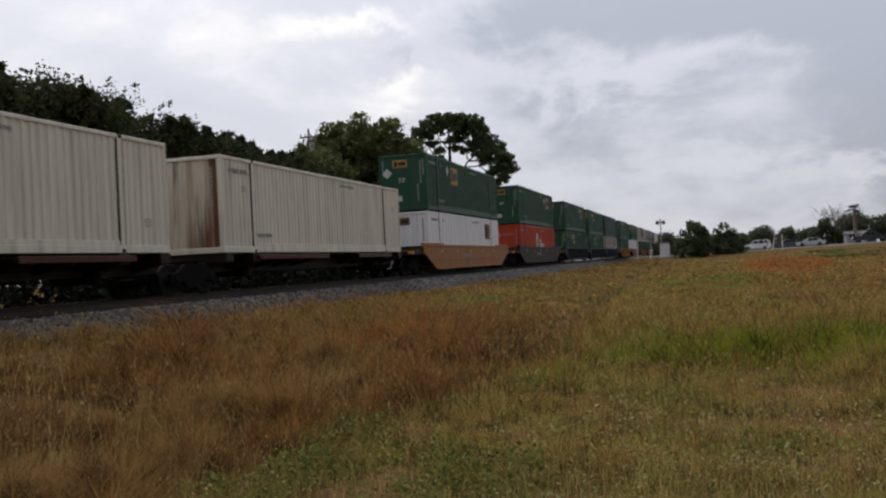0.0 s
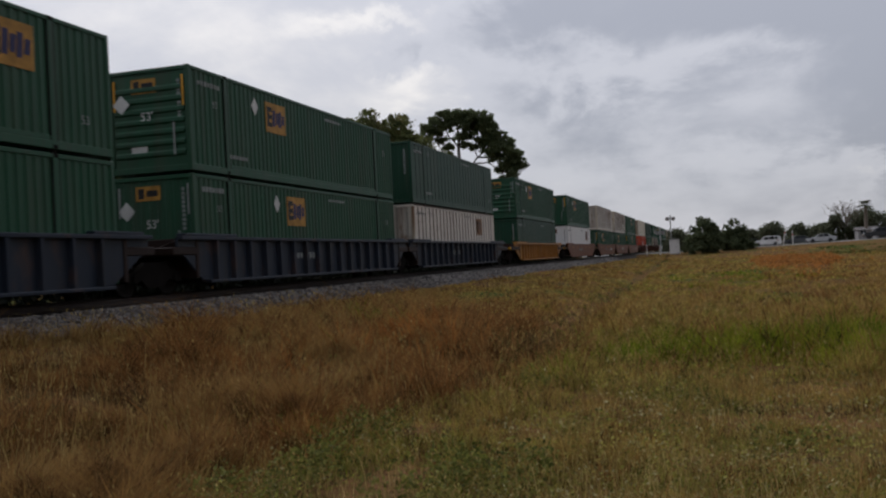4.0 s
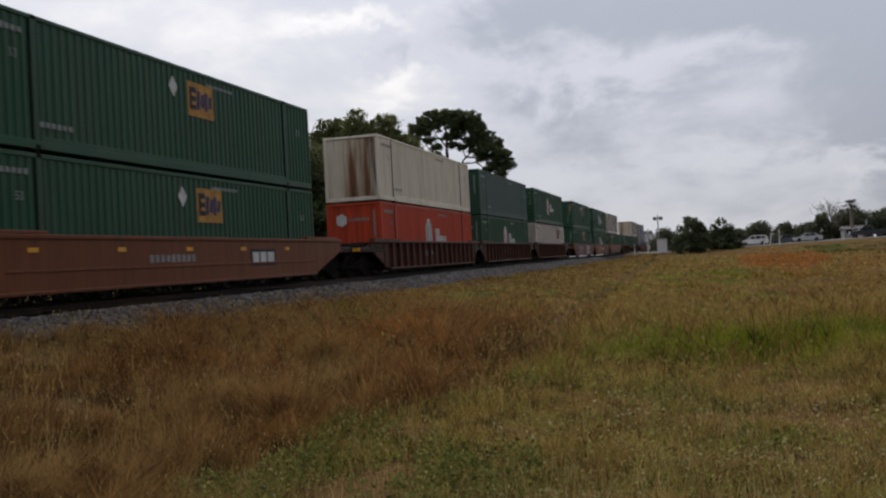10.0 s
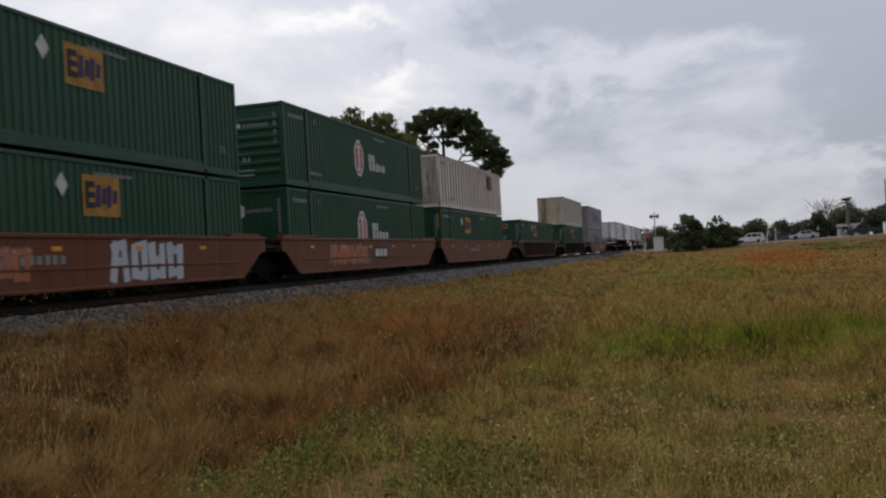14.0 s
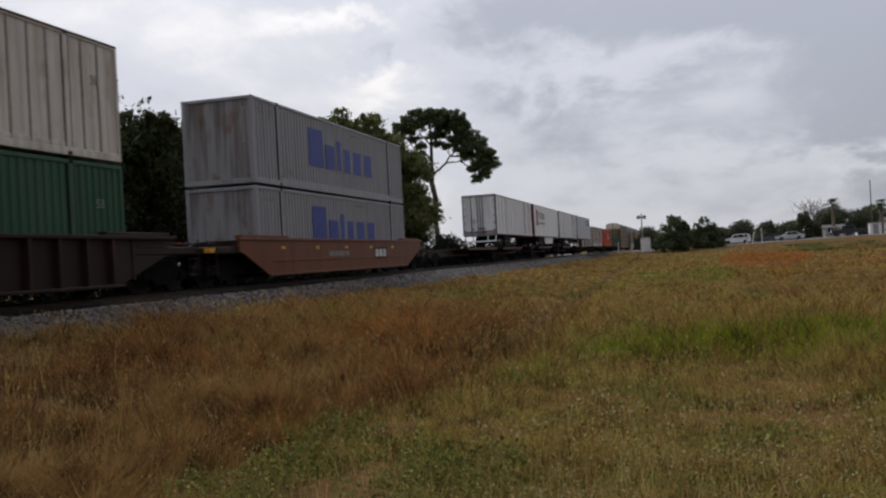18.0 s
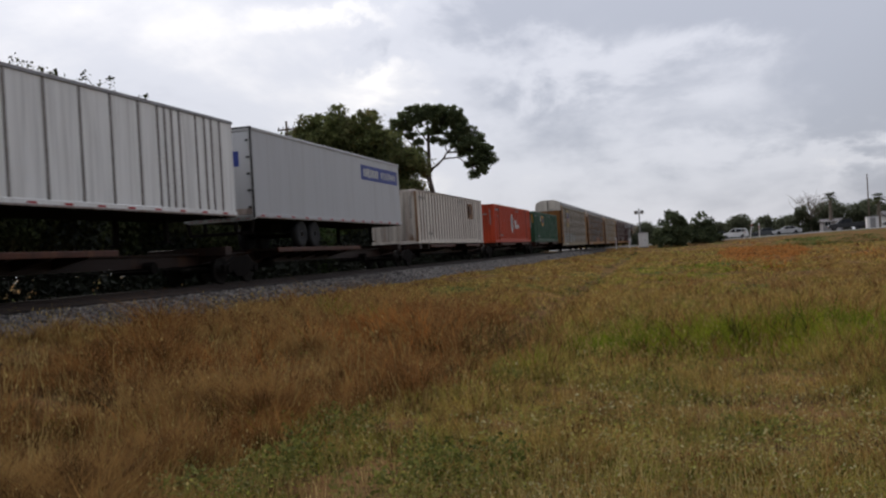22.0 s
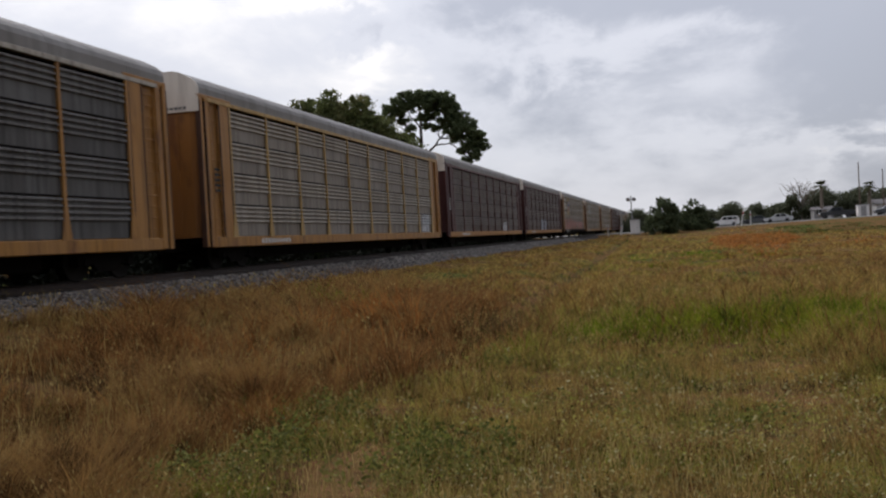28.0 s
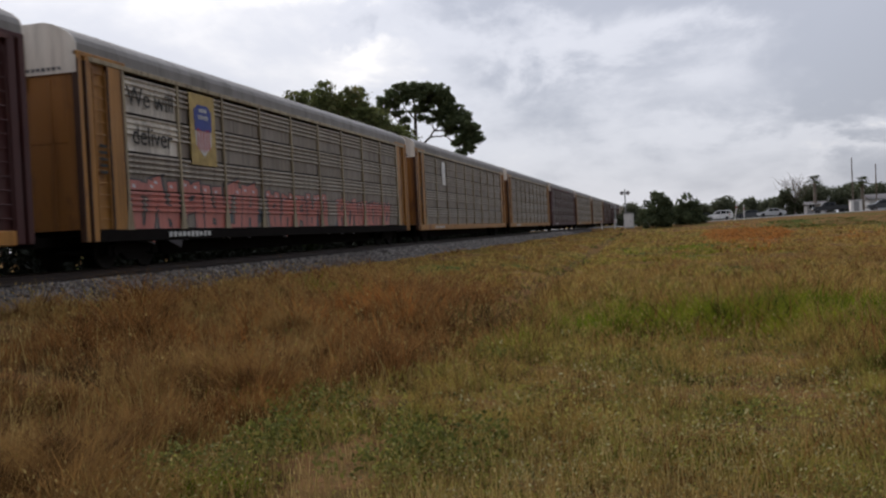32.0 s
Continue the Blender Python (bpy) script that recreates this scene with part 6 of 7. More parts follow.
def pine(x, y):
    """A tall pine: a forked trunk, an umbrella of tufts round open gaps, and a low bough on one side."""
    rng = np.random.default_rng(60)
    t = thing("pine_tree", "tall pine with an open flat-topped crown", "tree")
    t.location = (x, y, ground_z(x, y) - 0.05)
    at = lambda u, z, d=0.0: (u - 0.25 * d, 0.25 * u + d, z - 0.45)
    s = Shape()
    branch(s, (0, 0, -0.1), at(-1.0, 11.6), 0.40, 0.32, rng, 0.03, 9)
    branch(s, at(-1.0, 11.6), at(-0.8, 16.2), 0.28, 0.18, rng, 0.04, 8)
    branch(s, at(-0.8, 16.2), at(-0.7, 19.2), 0.18, 0.07, rng, 0.08, 7)
    part("trunk", s, PINE_BARK, t, smooth=True)
    knots = []
    for pts, r in (((( -1.0, 12.2), (0.3, 13.2), (1.5, 14.6), (3.2, 16.0)), 0.20), (((0.8, 13.8), (2.6, 13.9), (4.4, 12.7)), 0.11), (((-0.9, 14.4), (-2.3, 15.9), (-4.0, 17.6)), 0.13), (((-1.0, 11.2), (-2.4, 14.6), (-3.4, 16.6)), 0.12),
                   (((-0.8, 16.0), (-2.0, 17.6), (-2.6, 19.2)), 0.11), (((-0.8, 16.2), (0.6, 17.6), (1.4, 19.0)), 0.11), (((0.6, 17.6), (2.4, 18.2)), 0.08), (((1.5, 14.6), (4.2, 14.6), (5.6, 13.8)), 0.12)):
        s = Shape()
        for k in range(len(pts) - 1):
            branch(s, at(*pts[k]), at(*pts[k + 1]), r * (1 - 0.25 * k), r * (0.7 - 0.2 * k), rng, 0.06, 7)
        knots += list(pts[1:])
        part("limb", s, PINE_BARK, t, smooth=True)
    lobes = ((-4.7, 18.5, 0.9, 0.8), (-3.6, 19.3, 1.0, 0.8), (-2.4, 19.9, 1.1, 0.75), (-1.0, 20.2, 1.2, 0.6), (0.4, 20.1, 1.2, 0.6), (1.8, 19.7, 1.2, 0.7), (3.0, 19.2, 1.0, 0.75), (3.4, 18.3, 0.7, 0.6), (-1.2, 19.1, 0.9, 0.5), (0.3, 18.9, 1.0, 0.55),
             (1.7, 18.4, 0.9, 0.6), (2.7, 17.6, 0.6, 0.5), (0.5, 17.6, 0.6, 0.45), (-2.0, 16.1, 0.65, 0.35), (-3.0, 17.1, 0.55, 0.35), (-2.8, 14.9, 0.45, 0.3), (0.1, 16.3, 0.5, 0.3), (1.1, 15.9, 0.5, 0.35), (-4.5, 17.5, 0.6, 0.45),
             (4.3, 17.1, 0.9, 0.7), (5.2, 16.1, 1.1, 0.8), (3.5, 15.9, 0.8, 0.6), (6.2, 15.0, 1.0, 0.8), (4.7, 14.7, 1.0, 0.8), (6.7, 13.7, 0.8, 0.8), (5.6, 13.3, 0.9, 0.8), (3.3, 14.5, 0.6, 0.4), (5.8, 12.1, 0.8, 0.6), (4.7, 11.6, 0.6, 0.5), (4.3, 13.0, 0.7, 0.5),
             (-3.5, 18.3, 0.8, 0.5), (-2.3, 18.9, 0.9, 0.5), (2.3, 18.9, 0.9, 0.55), (1.0, 19.4, 1.0, 0.5), (3.0, 16.9, 0.7, 0.5), (4.4, 15.9, 0.9, 0.7), (5.5, 14.6, 0.9, 0.7), (5.0, 13.6, 0.9, 0.7), (6.3, 13.0, 0.7, 0.6), (-0.4, 17.5, 0.5, 0.35), (1.9, 16.8, 0.5, 0.35), (2.6, 15.5, 0.7, 0.5), (3.6, 17.4, 0.8, 0.5), (2.2, 16.2, 0.5, 0.35), (3.7, 15.1, 0.7, 0.5))
    tufts = []
    for u, z, r, rz in lobes:
        k = min(knots, key=lambda q: (q[0] - u) ** 2 + (q[1] - z) ** 2)
        s = Shape()
        for j in range(3):
            d = rng.uniform(-1.5, 1.5) * r
            branch(s, at(*k), at(u + rng.uniform(-0.6, 0.6) * r, z - 0.3 * rz, d), 0.055, 0.015, rng, 0.12, 5, 3)
        part("twig", s, PINE_BARK, t)
        for j in range(int(19 * max(0.55, r))):
            a, h = rng.uniform(-0.85, 0.85) * r, rng.uniform(-0.8, 0.8) * rz
            d = rng.uniform(-1.7, 1.7) * r
            q = rng.uniform(0.28, 0.52)
            tufts.append((at(u + a, z + h, d), (q, q, q * 0.75)))
    # loose tufts hung through the open middle
    for j in range(62):
        u, z = rng.uniform(-3.6, 3.4), rng.uniform(16.4, 19.4)
        q = rng.uniform(0.16, 0.34)
        tufts.append((at(u, z, rng.uniform(-2.2, 2.2)), (q * 1.3, q * 1.3, q * 0.8)))
    part("crown", leaf_cloud("crown", tufts, 56, 0.25, PINE_LEAF, rng, 0.1), PINE_LEAF, t)


woods()


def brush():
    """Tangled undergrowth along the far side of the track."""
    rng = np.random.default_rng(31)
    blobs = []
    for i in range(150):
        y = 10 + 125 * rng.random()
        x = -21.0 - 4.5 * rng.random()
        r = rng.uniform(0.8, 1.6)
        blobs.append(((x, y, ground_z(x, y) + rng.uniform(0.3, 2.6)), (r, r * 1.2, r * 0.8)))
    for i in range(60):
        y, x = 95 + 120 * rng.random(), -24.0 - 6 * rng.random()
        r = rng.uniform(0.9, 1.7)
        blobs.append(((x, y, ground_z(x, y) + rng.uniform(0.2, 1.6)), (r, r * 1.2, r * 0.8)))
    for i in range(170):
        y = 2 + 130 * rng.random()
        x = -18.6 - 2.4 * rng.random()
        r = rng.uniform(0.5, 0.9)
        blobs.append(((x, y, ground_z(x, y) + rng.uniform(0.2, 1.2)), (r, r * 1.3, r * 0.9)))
    return leaf_cloud("undergrowth", blobs, 18, 0.26, SHADED_BRUSH_LEAF, rng, 0.4)


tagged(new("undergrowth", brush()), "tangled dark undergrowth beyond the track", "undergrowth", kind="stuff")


def far_trees():
    rng = np.random.default_rng(77)
    g = "far trees by the road"
    tree(-1.9, 150.0, dome(rng, 6.4, 6.4, 50), "round dark green shrub by the crossing", MID_LEAF, "shrub", 14, 0.36, 0.15, seed=81)
    tree(2.8, 155.5, dome(rng, 6.6, 5.6, 46), "low dark shrub beside the road", MID_LEAF, "shrub", 14, 0.36, 0.12, seed=82)
    rows = [(-34, 240, 6.0, 9), (-22, 236, 5.2, 9), (-9, 232, 6.2, 9), (0, 238, 5.6, 8), (8, 214, 4.6, 6), (11.5, 206, 5.8, 6.5), (17.5, 210, 5.0, 7), (22, 218, 4.6, 8), (24, 204, 6.6, 6.5), (28.5, 206, 7.4, 7), (33, 214, 7.0, 8), (38, 216, 7.4, 8), (44, 220, 7.0, 9),
            (51, 222, 7.6, 9), (59, 226, 7.4, 10), (68, 228, 8.0, 10), (14, 240, 5.2, 9), (78, 232, 8.0, 11)]
    for i, (x, y, h, w) in enumerate(rows):
        tree(x, y, heap(rng, w, h * 0.80, 14, 0.02, 0.8), "hazy green tree far behind the road", FAR_LEAF, per_area=9, size=0.48, trunk=0.16, seed=100 + i, limbs=3, group=g)
    # a bare tree
    t = thing("bare_tree", "leafless pale grey tree behind the road", "tree")
    t.location = (25.5, 203.0, ground_z(25.5, 203.0))
    rb = np.random.default_rng(5)
    s = Shape()
    branch(s, (0, 0, -0.1), (0.2, 0, 3.5), 0.16, 0.10, rb)
    part("trunk", s, BARE_TWIG, t)
    for k in range(26):
        s = Shape()
        a, e = rb.uniform(0, 6.28), rb.uniform(0.3, 1.0)
        end = Vector((5.0 * e * math.cos(a), 4.0 * e * math.sin(a), 8.8 - 2.0 * e + rb.uniform(-0.8, 0.4)))
        st = Vector((0.2, 0, 2.4 + 1.1 * rb.random()))
        branch(s, st, end, 0.06, 0.025, rb, 0.1, 5)
        for m in range(4):
            f = st.lerp(end, rb.uniform(0.45, 0.95))
            branch(s, f, f + Vector((rb.normal(), rb.normal(), 0.8 + rb.random())) * 0.9, 0.03, 0.015, rb, 0.1, 4, 3)
        part("limb", s, BARE_TWIG, t)
    for i, (x, y, h) in enumerate(((28.0, 193.0, 7.4), (36.6, 192.5, 6.6))):
        palm(x, y, h, 200 + i)


def palm(x, y, h, seed):
    rng = np.random.default_rng(seed)
    t = thing("palm_tree", "cabbage palm with a shaggy round head", "tree", "palms by the road")
    z = ground_z(x, y)
    t.location = (x, y, z)
    s = Shape()
    branch(s, (0, 0, -0.1), (0.1, 0, h - 1.0), 0.36, 0.30, rng, 0.01, 9)
    part("trunk", s, BARE_TWIG, t)
    for k in range(44):
        a, up = rng.uniform(0, 6.28), rng.uniform(-0.5, 2.4)
        d = Vector((math.cos(a), math.sin(a), up)).normalized()
        n = d.cross(Vector((0, 0, 1))).normalized()
        base, L = Vector((0.1, 0, h - 1.0)), rng.uniform(1.5, 2.2)
        s = Shape()
        for j in range(7):
            q = base + d * (L * 0.45) + n * (j - 3) * 0.06
            tip = base + d * L * (1.0 - 0.05 * abs(j - 3)) + n * (j - 3) * 0.32 - Vector((0, 0, 0.55))
            s.add([q - n * 0.09, q + n * 0.09, tip + n * 0.04, tip - n * 0.04], [(0, 1, 2, 3)])
        s.rod(base, base + d * L * 0.5, 0.02, 4)
        part("frond", s, HEDGE_LEAF, t)


far_trees()


# ---- grass ----
def weight(x, y, cx, cy, rx, ry):
    return np.exp(-((x - cx) / rx) ** 2 - ((y - cy) / ry) ** 2)


def lattice(x, y, scale, seed):
    """Smooth random patches between 0 and 1, of about that many metres."""
    t = np.random.default_rng(seed).random((64, 64))
    u, v = x / scale, y / scale
    i, j = np.floor(u).astype(int), np.floor(v).astype(int)
    a, b = u - i, v - j
    a, b = a * a * (3 - 2 * a), b * b * (3 - 2 * b)
    g = lambda p, q: t[p % 64, q % 64]
    return (g(i, j) * (1 - a) + g(i + 1, j) * a) * (1 - b) + (g(i, j + 1) * (1 - a) + g(i + 1, j + 1) * a) * b


def patches(x, y, scale, seed):
    return np.clip(0.5 + 1.5 * (0.55 * lattice(x, y, scale, seed) + 0.3 * lattice(x, y, scale * 0.43, seed + 1) + 0.15 * lattice(x, y, scale * 0.19, seed + 2) - 0.5), 0, 1)


def scatter(n, seed, r0=4.2, r1=150.0, tuft=1, bias=1.25):
    """Places on the field, denser near the path's foot, in tufts."""
    rng = np.random.default_rng(seed)
    m = n // tuft
    a = np.radians(rng.uniform(-50, 17, m))
    r = r0 * (r1 / r0) ** (rng.random(m) ** bias)
    cx, cy = np.repeat(r * np.sin(a), tuft), np.repeat(r * np.cos(a), tuft)
    vig = np.repeat(rng.uniform(0.35, 1.5, m), tuft)
    r = np.repeat(r, tuft)
    spread = (0.052 + 0.0042 * r) * (tuft > 1)
    ox, oy = rng.normal(size=len(r)) * spread, rng.normal(size=len(r)) * spread
    x, y = cx + ox, cy + oy
    keep = (x > -11.25 + 0.3 * np.sin(2.1 * y) * np.sin(0.7 * y)) & (y < ROAD_Y - 6) & (x < 60)
    return x[keep], y[keep], r[keep], rng, vig[keep], np.arctan2(oy, ox)[keep]


LEVEL = np.vectorize(ground_z)
TRAIL = np.vectorize(trail)


def step(v):
    return 1 / (1 + np.exp(-v))


def west(x, y):
    """The dry side of the field, towards the track."""
    return step(-(x + 2.75 + 0.55 * step((8.2 - y) / 0.4) + 0.012 * np.clip(y - 20, 0, 200) + 0.5 * (patches(x, y, 1.6, 81) - 0.5)) / 0.28)


def bare(x, y):
    """Where the grass is thin over dark stems and soil."""
    return sum(k * weight(x, y, cx, cy, rx, ry) for cx, cy, rx, ry, k in ((-6.9, 8.4, 1.0, 0.8, 0.9), (-9.2, 11.2, 1.0, 1.2, 0.8), (-3.0, 10.8, 0.30, 0.6, 0.9), (-2.2, 5.2, 0.34, 1.0, 1.2), (-2.4, 6.2, 0.26, 0.6, 1.1), (-2.6, 7.9, 0.28, 0.4, 1.1), (-5.2, 5.6, 0.6, 0.3, 0.4), (-4.6, 6.9, 0.3, 0.25, 0.5), (-3.3, 16.0, 0.5, 1.2, 0.5), (-3.6, 24, 0.35, 5.0, 0.4),
                                                                    (-8.3, 18.6, 0.9, 0.9, 0.7), (-5.6, 9.0, 0.4, 0.3, 0.4), (0.2, 9.6, 0.8, 0.3, 0.5), (-6.4, 12.0, 0.8, 0.5, 0.35)))


def blots(x, y, places):
    return sum(weight(x, y, *p) for p in places)


def zones(x, y):
    """Shares of the kinds of grass at a place: russet dry, straw, fresh green, olive weed, orange."""
    patch, spot, fleck = patches(x, y, 3.0, 51), patches(x, y, 0.8, 61), patches(x, y, 0.35, 91)
    left, near, far = west(x, y), step((12.2 - y) / 0.6), step((y - 16) / 1.5)
    right = 1 - left
    track = np.exp(-((x - TRAIL(x * 0 + y)) / 0.45) ** 2) * step((y - 14) / 1.5)
    lush = weight(x, y, 3.8, 15.0, 3.6, 1.7) * step((y - 12.6) / 0.2)
    mid = right * far * step((0.055 - x / y) / 0.012)
    dry = 1.7 * left * (1 - 0.6 * track) * (1 - 0.6 * step((y - 24) / 3)) + 0.10 + right * far * (0.08 + 0.5 * step((x / y - 0.07) / 0.015)) * patch + 0.8 * weight(x, y, 5.0, 36, 3.5, 10)
    straw = right * (1.5 * far * (1.15 - patch) + 0.62 * near * spot + 0.15) + 0.55 * left * spot * fleck + 1.6 * left * step((y - 22) / 3) * (0.6 + 0.6 * spot) + 1.2 * weight(x, y, -0.9, 6.6, 0.5, 0.6) + 1.0 * left * step((-8.4 - x) / 0.5) * (0.5 + spot) + 1.3 * weight(x, y, 1.4, 10.4, 0.6, 0.7) + 0.8 * weight(x, y, -2.0, 24, 1.0, 6)
    green = 5.5 * lush + 1.9 * weight(x, y, 0.8, 48, 3.6, 11) + 1.3 * track + 1.7 * weight(x, y, -7.0, 18.0, 0.7, 1.0) + 1.2 * weight(x, y, -3.15, 7.5, 0.42, 0.4) + 1.5 * weight(x, y, -2.95, 5.8, 0.3, 0.6) + 1.2 * weight(x, y, -1.7, 6.0, 0.4, 0.6) + 1.2 * weight(x, y, -2.0, 10.6, 0.3, 0.4)
    green += 0.05 + 0.8 * weight(x, y, 26, 128, 18, 22) + 0.45 * right * (1 - near) * (1 - far) * patch + 0.5 * right * far * patch * spot + 0.5 * weight(x, y, -0.6, 14.2, 1.0, 1.0) + 0.55 * near * right * (1 - spot) + 0.5 * left * (1 - spot) * fleck
    weed = 0.6 * left * step((y - 24) / 3) * (1 - spot) + right * (1.15 * near + 0.3) * (1.3 - 0.8 * spot) + 0.85 * mid * (0.5 + patch) + 0.9 * weight(x, y, -1.7, 6.4, 0.5, 0.7) + left * (0.75 * step((y - 13) / 2) * (1 - patch) + 0.9 * weight(x, y, -3.6, 5.6, 0.6, 0.8) + 0.8 * patches(x, y, 2.4, 141) * fleck)
    rust = 9.0 * np.exp(-((x / y - 0.077) / 0.036) ** 4 - ((y - 98) / 28) ** 2) + 0.45 * weight(x, y, 13, 62, 6, 14) + 1.55 * weight(x, y, -4.9, 13.8, 1.5, 2.6) * (0.45 + 0.8 * spot) + 0.6 * weight(x, y, -5.6, 8.4, 0.7, 0.8) * spot
    dry, straw, weed = (k * (1 - 0.9 * lush) for k in (dry, straw, weed))
    broad = patches(x, y, 1.9, 101)
    straw = straw + 1.3 * blots(x, y, ((-0.9, 6.9, 0.5, 0.4), (-0.2, 7.5, 0.45, 0.3), (1.0, 8.2, 0.5, 0.45), (1.4, 10.4, 0.6, 0.6), (-1.0, 9.1, 0.5, 0.35), (0.2, 11.0, 0.7, 0.35), (0.7, 6.3, 0.35, 0.3), (-2.1, 7.8, 0.3, 0.3)))
    straw = straw * (0.55 + 1.1 * broad * right + 0.45 * left)
    weed = 1.18 * weed * (1.35 - 0.8 * broad) * (0.45 + 1.1 * patches(x, y, 0.9, 151))
    dead = 1.5 * np.clip(bare(x, y), 0, 1.2) + 2.0 * np.clip(patches(x, y, 1.3, 121) - 0.62, 0, 1) * (1 - far) + 1.0 * track + 1.3 * weight(x, y, -6.9, 8.4, 1.0, 0.9)
    dead = dead + 1.6 * track + 1.1 * blots(x, y, ((-1.75, 7.0, 0.22, 0.3), (-0.5, 8.2, 0.3, 0.22), (0.45, 7.3, 0.28, 0.2), (-2.0, 9.6, 0.2, 0.2), (0.9, 9.3, 0.4, 0.2), (-1.2, 10.6, 0.4, 0.25), (-1.3, 6.2, 0.2, 0.25), (1.3, 7.4, 0.2, 0.3)))
    # the near right patches of dark grass stand in for shade between clumps
    deep = 6.0 * np.exp(-((x / y - 0.20) / 0.09) ** 4 - ((y - 134) / 20) ** 4) + 1.6 * weight(x, y, 5.0, 13.9, 3.6, 0.35) + 1.5 * track + 2.2 * right * near * np.clip(patches(x, y, 0.8, 161) - 0.52, 0, 1) + 1.3 * weight(x, y, -8.0, 18.4, 0.9, 0.9)
    dead = dead * (1 - 0.8 * step((y - 26) / 3) * (1 - track))
    return dry ** 3 * (0.4 + 1.2 * spot), straw ** 3, green ** 3, weed ** 3, rust ** 3, dead ** 3 * (1 - 0.8 * lush), deep ** 3


def blades(x, y, r, height, width, lean, rng, away):
    n = len(x)
    a = rng.uniform(0, 6.28, n)
    h = height * rng.uniform(0.5, 1.3, n)
    w = np.maximum(width, width * np.where(r > 20, 0.115 * r * (1 + 0.5 * np.clip((r - 20) / 40, 0, 1)), 0.115 * r)) * rng.uniform(0.6, 1.3, n)
    b = away + rng.normal(size=n) * 1.3
    lean = lean * (1 + 1.2 * step((r - 26) / 5))
    dx, dy = np.cos(b) * lean * h * rng.uniform(0.2, 1.6, n), np.sin(b) * lean * h * rng.uniform(0.2, 1.6, n)
    z = LEVEL(x, y) - 0.02
    ca, sa = np.cos(a) * w / 2, np.sin(a) * w / 2
    P = lambda k, q, s: np.stack([x + dx * k ** 1.8 + s * q * ca, y + dy * k ** 1.8 + s * q * sa, z + h * (k - 0.12 * np.minimum(lean, 1.0) * k * k)], 1)
    v = np.stack([P(0.0, 0.8, -1), P(0.0, 0.8, 1), P(0.55, 1.0, -1), P(0.55, 1.0, 1), P(1.0, 0.0, 1)], 1).reshape(-1, 3)
    base = (np.arange(n) * 5)[:, None, None]
    f = (np.array([(0, 1, 3), (0, 3, 2), (2, 3, 4)])[None] + base).reshape(-1, 3)
    return v, f


def grass_material(name, a, b, c, patch=0.4):
    m, nt, bs = shader(name)
    geo = nt.nodes.new("ShaderNodeNewGeometry")
    col = mixed(nt, geo.outputs["Random Per Island"], a, b)
    col = mixed(nt, noisy(nt, patch, 4, lo=0.42, hi=0.66), col, c)
    col = mixed(nt, noisy(nt, 3.2, 4, lo=0.36, hi=0.54), tuple(0.45 * k for k in a), col)
    nt.links.new(col, bs.inputs["Base Color"])
    bs.inputs["Roughness"].default_value = 0.85
    bs.inputs["Specular IOR Level"].default_value = 0.12
    t, mx = nt.nodes.new("ShaderNodeBsdfTranslucent"), nt.nodes.new("ShaderNodeMixShader")
    nt.links.new(col, t.inputs["Color"])
    mx.inputs[0].default_value = 0.42
    nt.links.new(bs.outputs[0], mx.inputs[1])
    nt.links.new(t.outputs[0], mx.inputs[2])
    nt.links.new(mx.outputs[0], nt.nodes["Material Output"].inputs[0])
    return m


DRY = grass_material("dry_russet_grass", (0.120, 0.052, 0.018), (0.37, 0.185, 0.058), (0.33, 0.205, 0.075))
PALE = grass_material("straw_grass", (0.24, 0.155, 0.045), (0.56, 0.41, 0.13), (0.44, 0.29, 0.085), 0.7)
LUSH = grass_material("fresh_green_grass", (0.085, 0.135, 0.008), (0.23, 0.31, 0.018), (0.27, 0.29, 0.026), 0.3)
WEED = grass_material("olive_weed", (0.13, 0.132, 0.022), (0.40, 0.38, 0.080), (0.46, 0.35, 0.095), 0.8)
RUSSET = grass_material("orange_russet_grass", (0.34, 0.125, 0.030), (0.52, 0.215, 0.058), (0.46, 0.21, 0.065), 0.4)
LEAFLET = grass_material("weed_leaflet", (0.10, 0.122, 0.018), (0.44, 0.45, 0.10), (0.42, 0.35, 0.10), 0.9)
DEEP = grass_material("deep_green_grass", (0.040, 0.060, 0.012), (0.105, 0.130, 0.030), (0.12, 0.13, 0.035), 0.4)
DEAD = grass_material("withered_stem", (0.026, 0.015, 0.008), (0.105, 0.055, 0.026), (0.11, 0.07, 0.03), 0.9)
STRAW = grass_material("pale_seed_head", (0.30, 0.22, 0.075), (0.56, 0.44, 0.18), (0.36, 0.22, 0.07), 0.5)
PALE_BIT = grass_material("pale_blossom", (0.30, 0.28, 0.12), (0.60, 0.56, 0.32), (0.44, 0.37, 0.15), 0.9)
HERB = leafy("fresh_herb_leaf", (0.045, 0.056, 0.012), (0.23, 0.235, 0.055), (0.22, 0.19, 0.06))


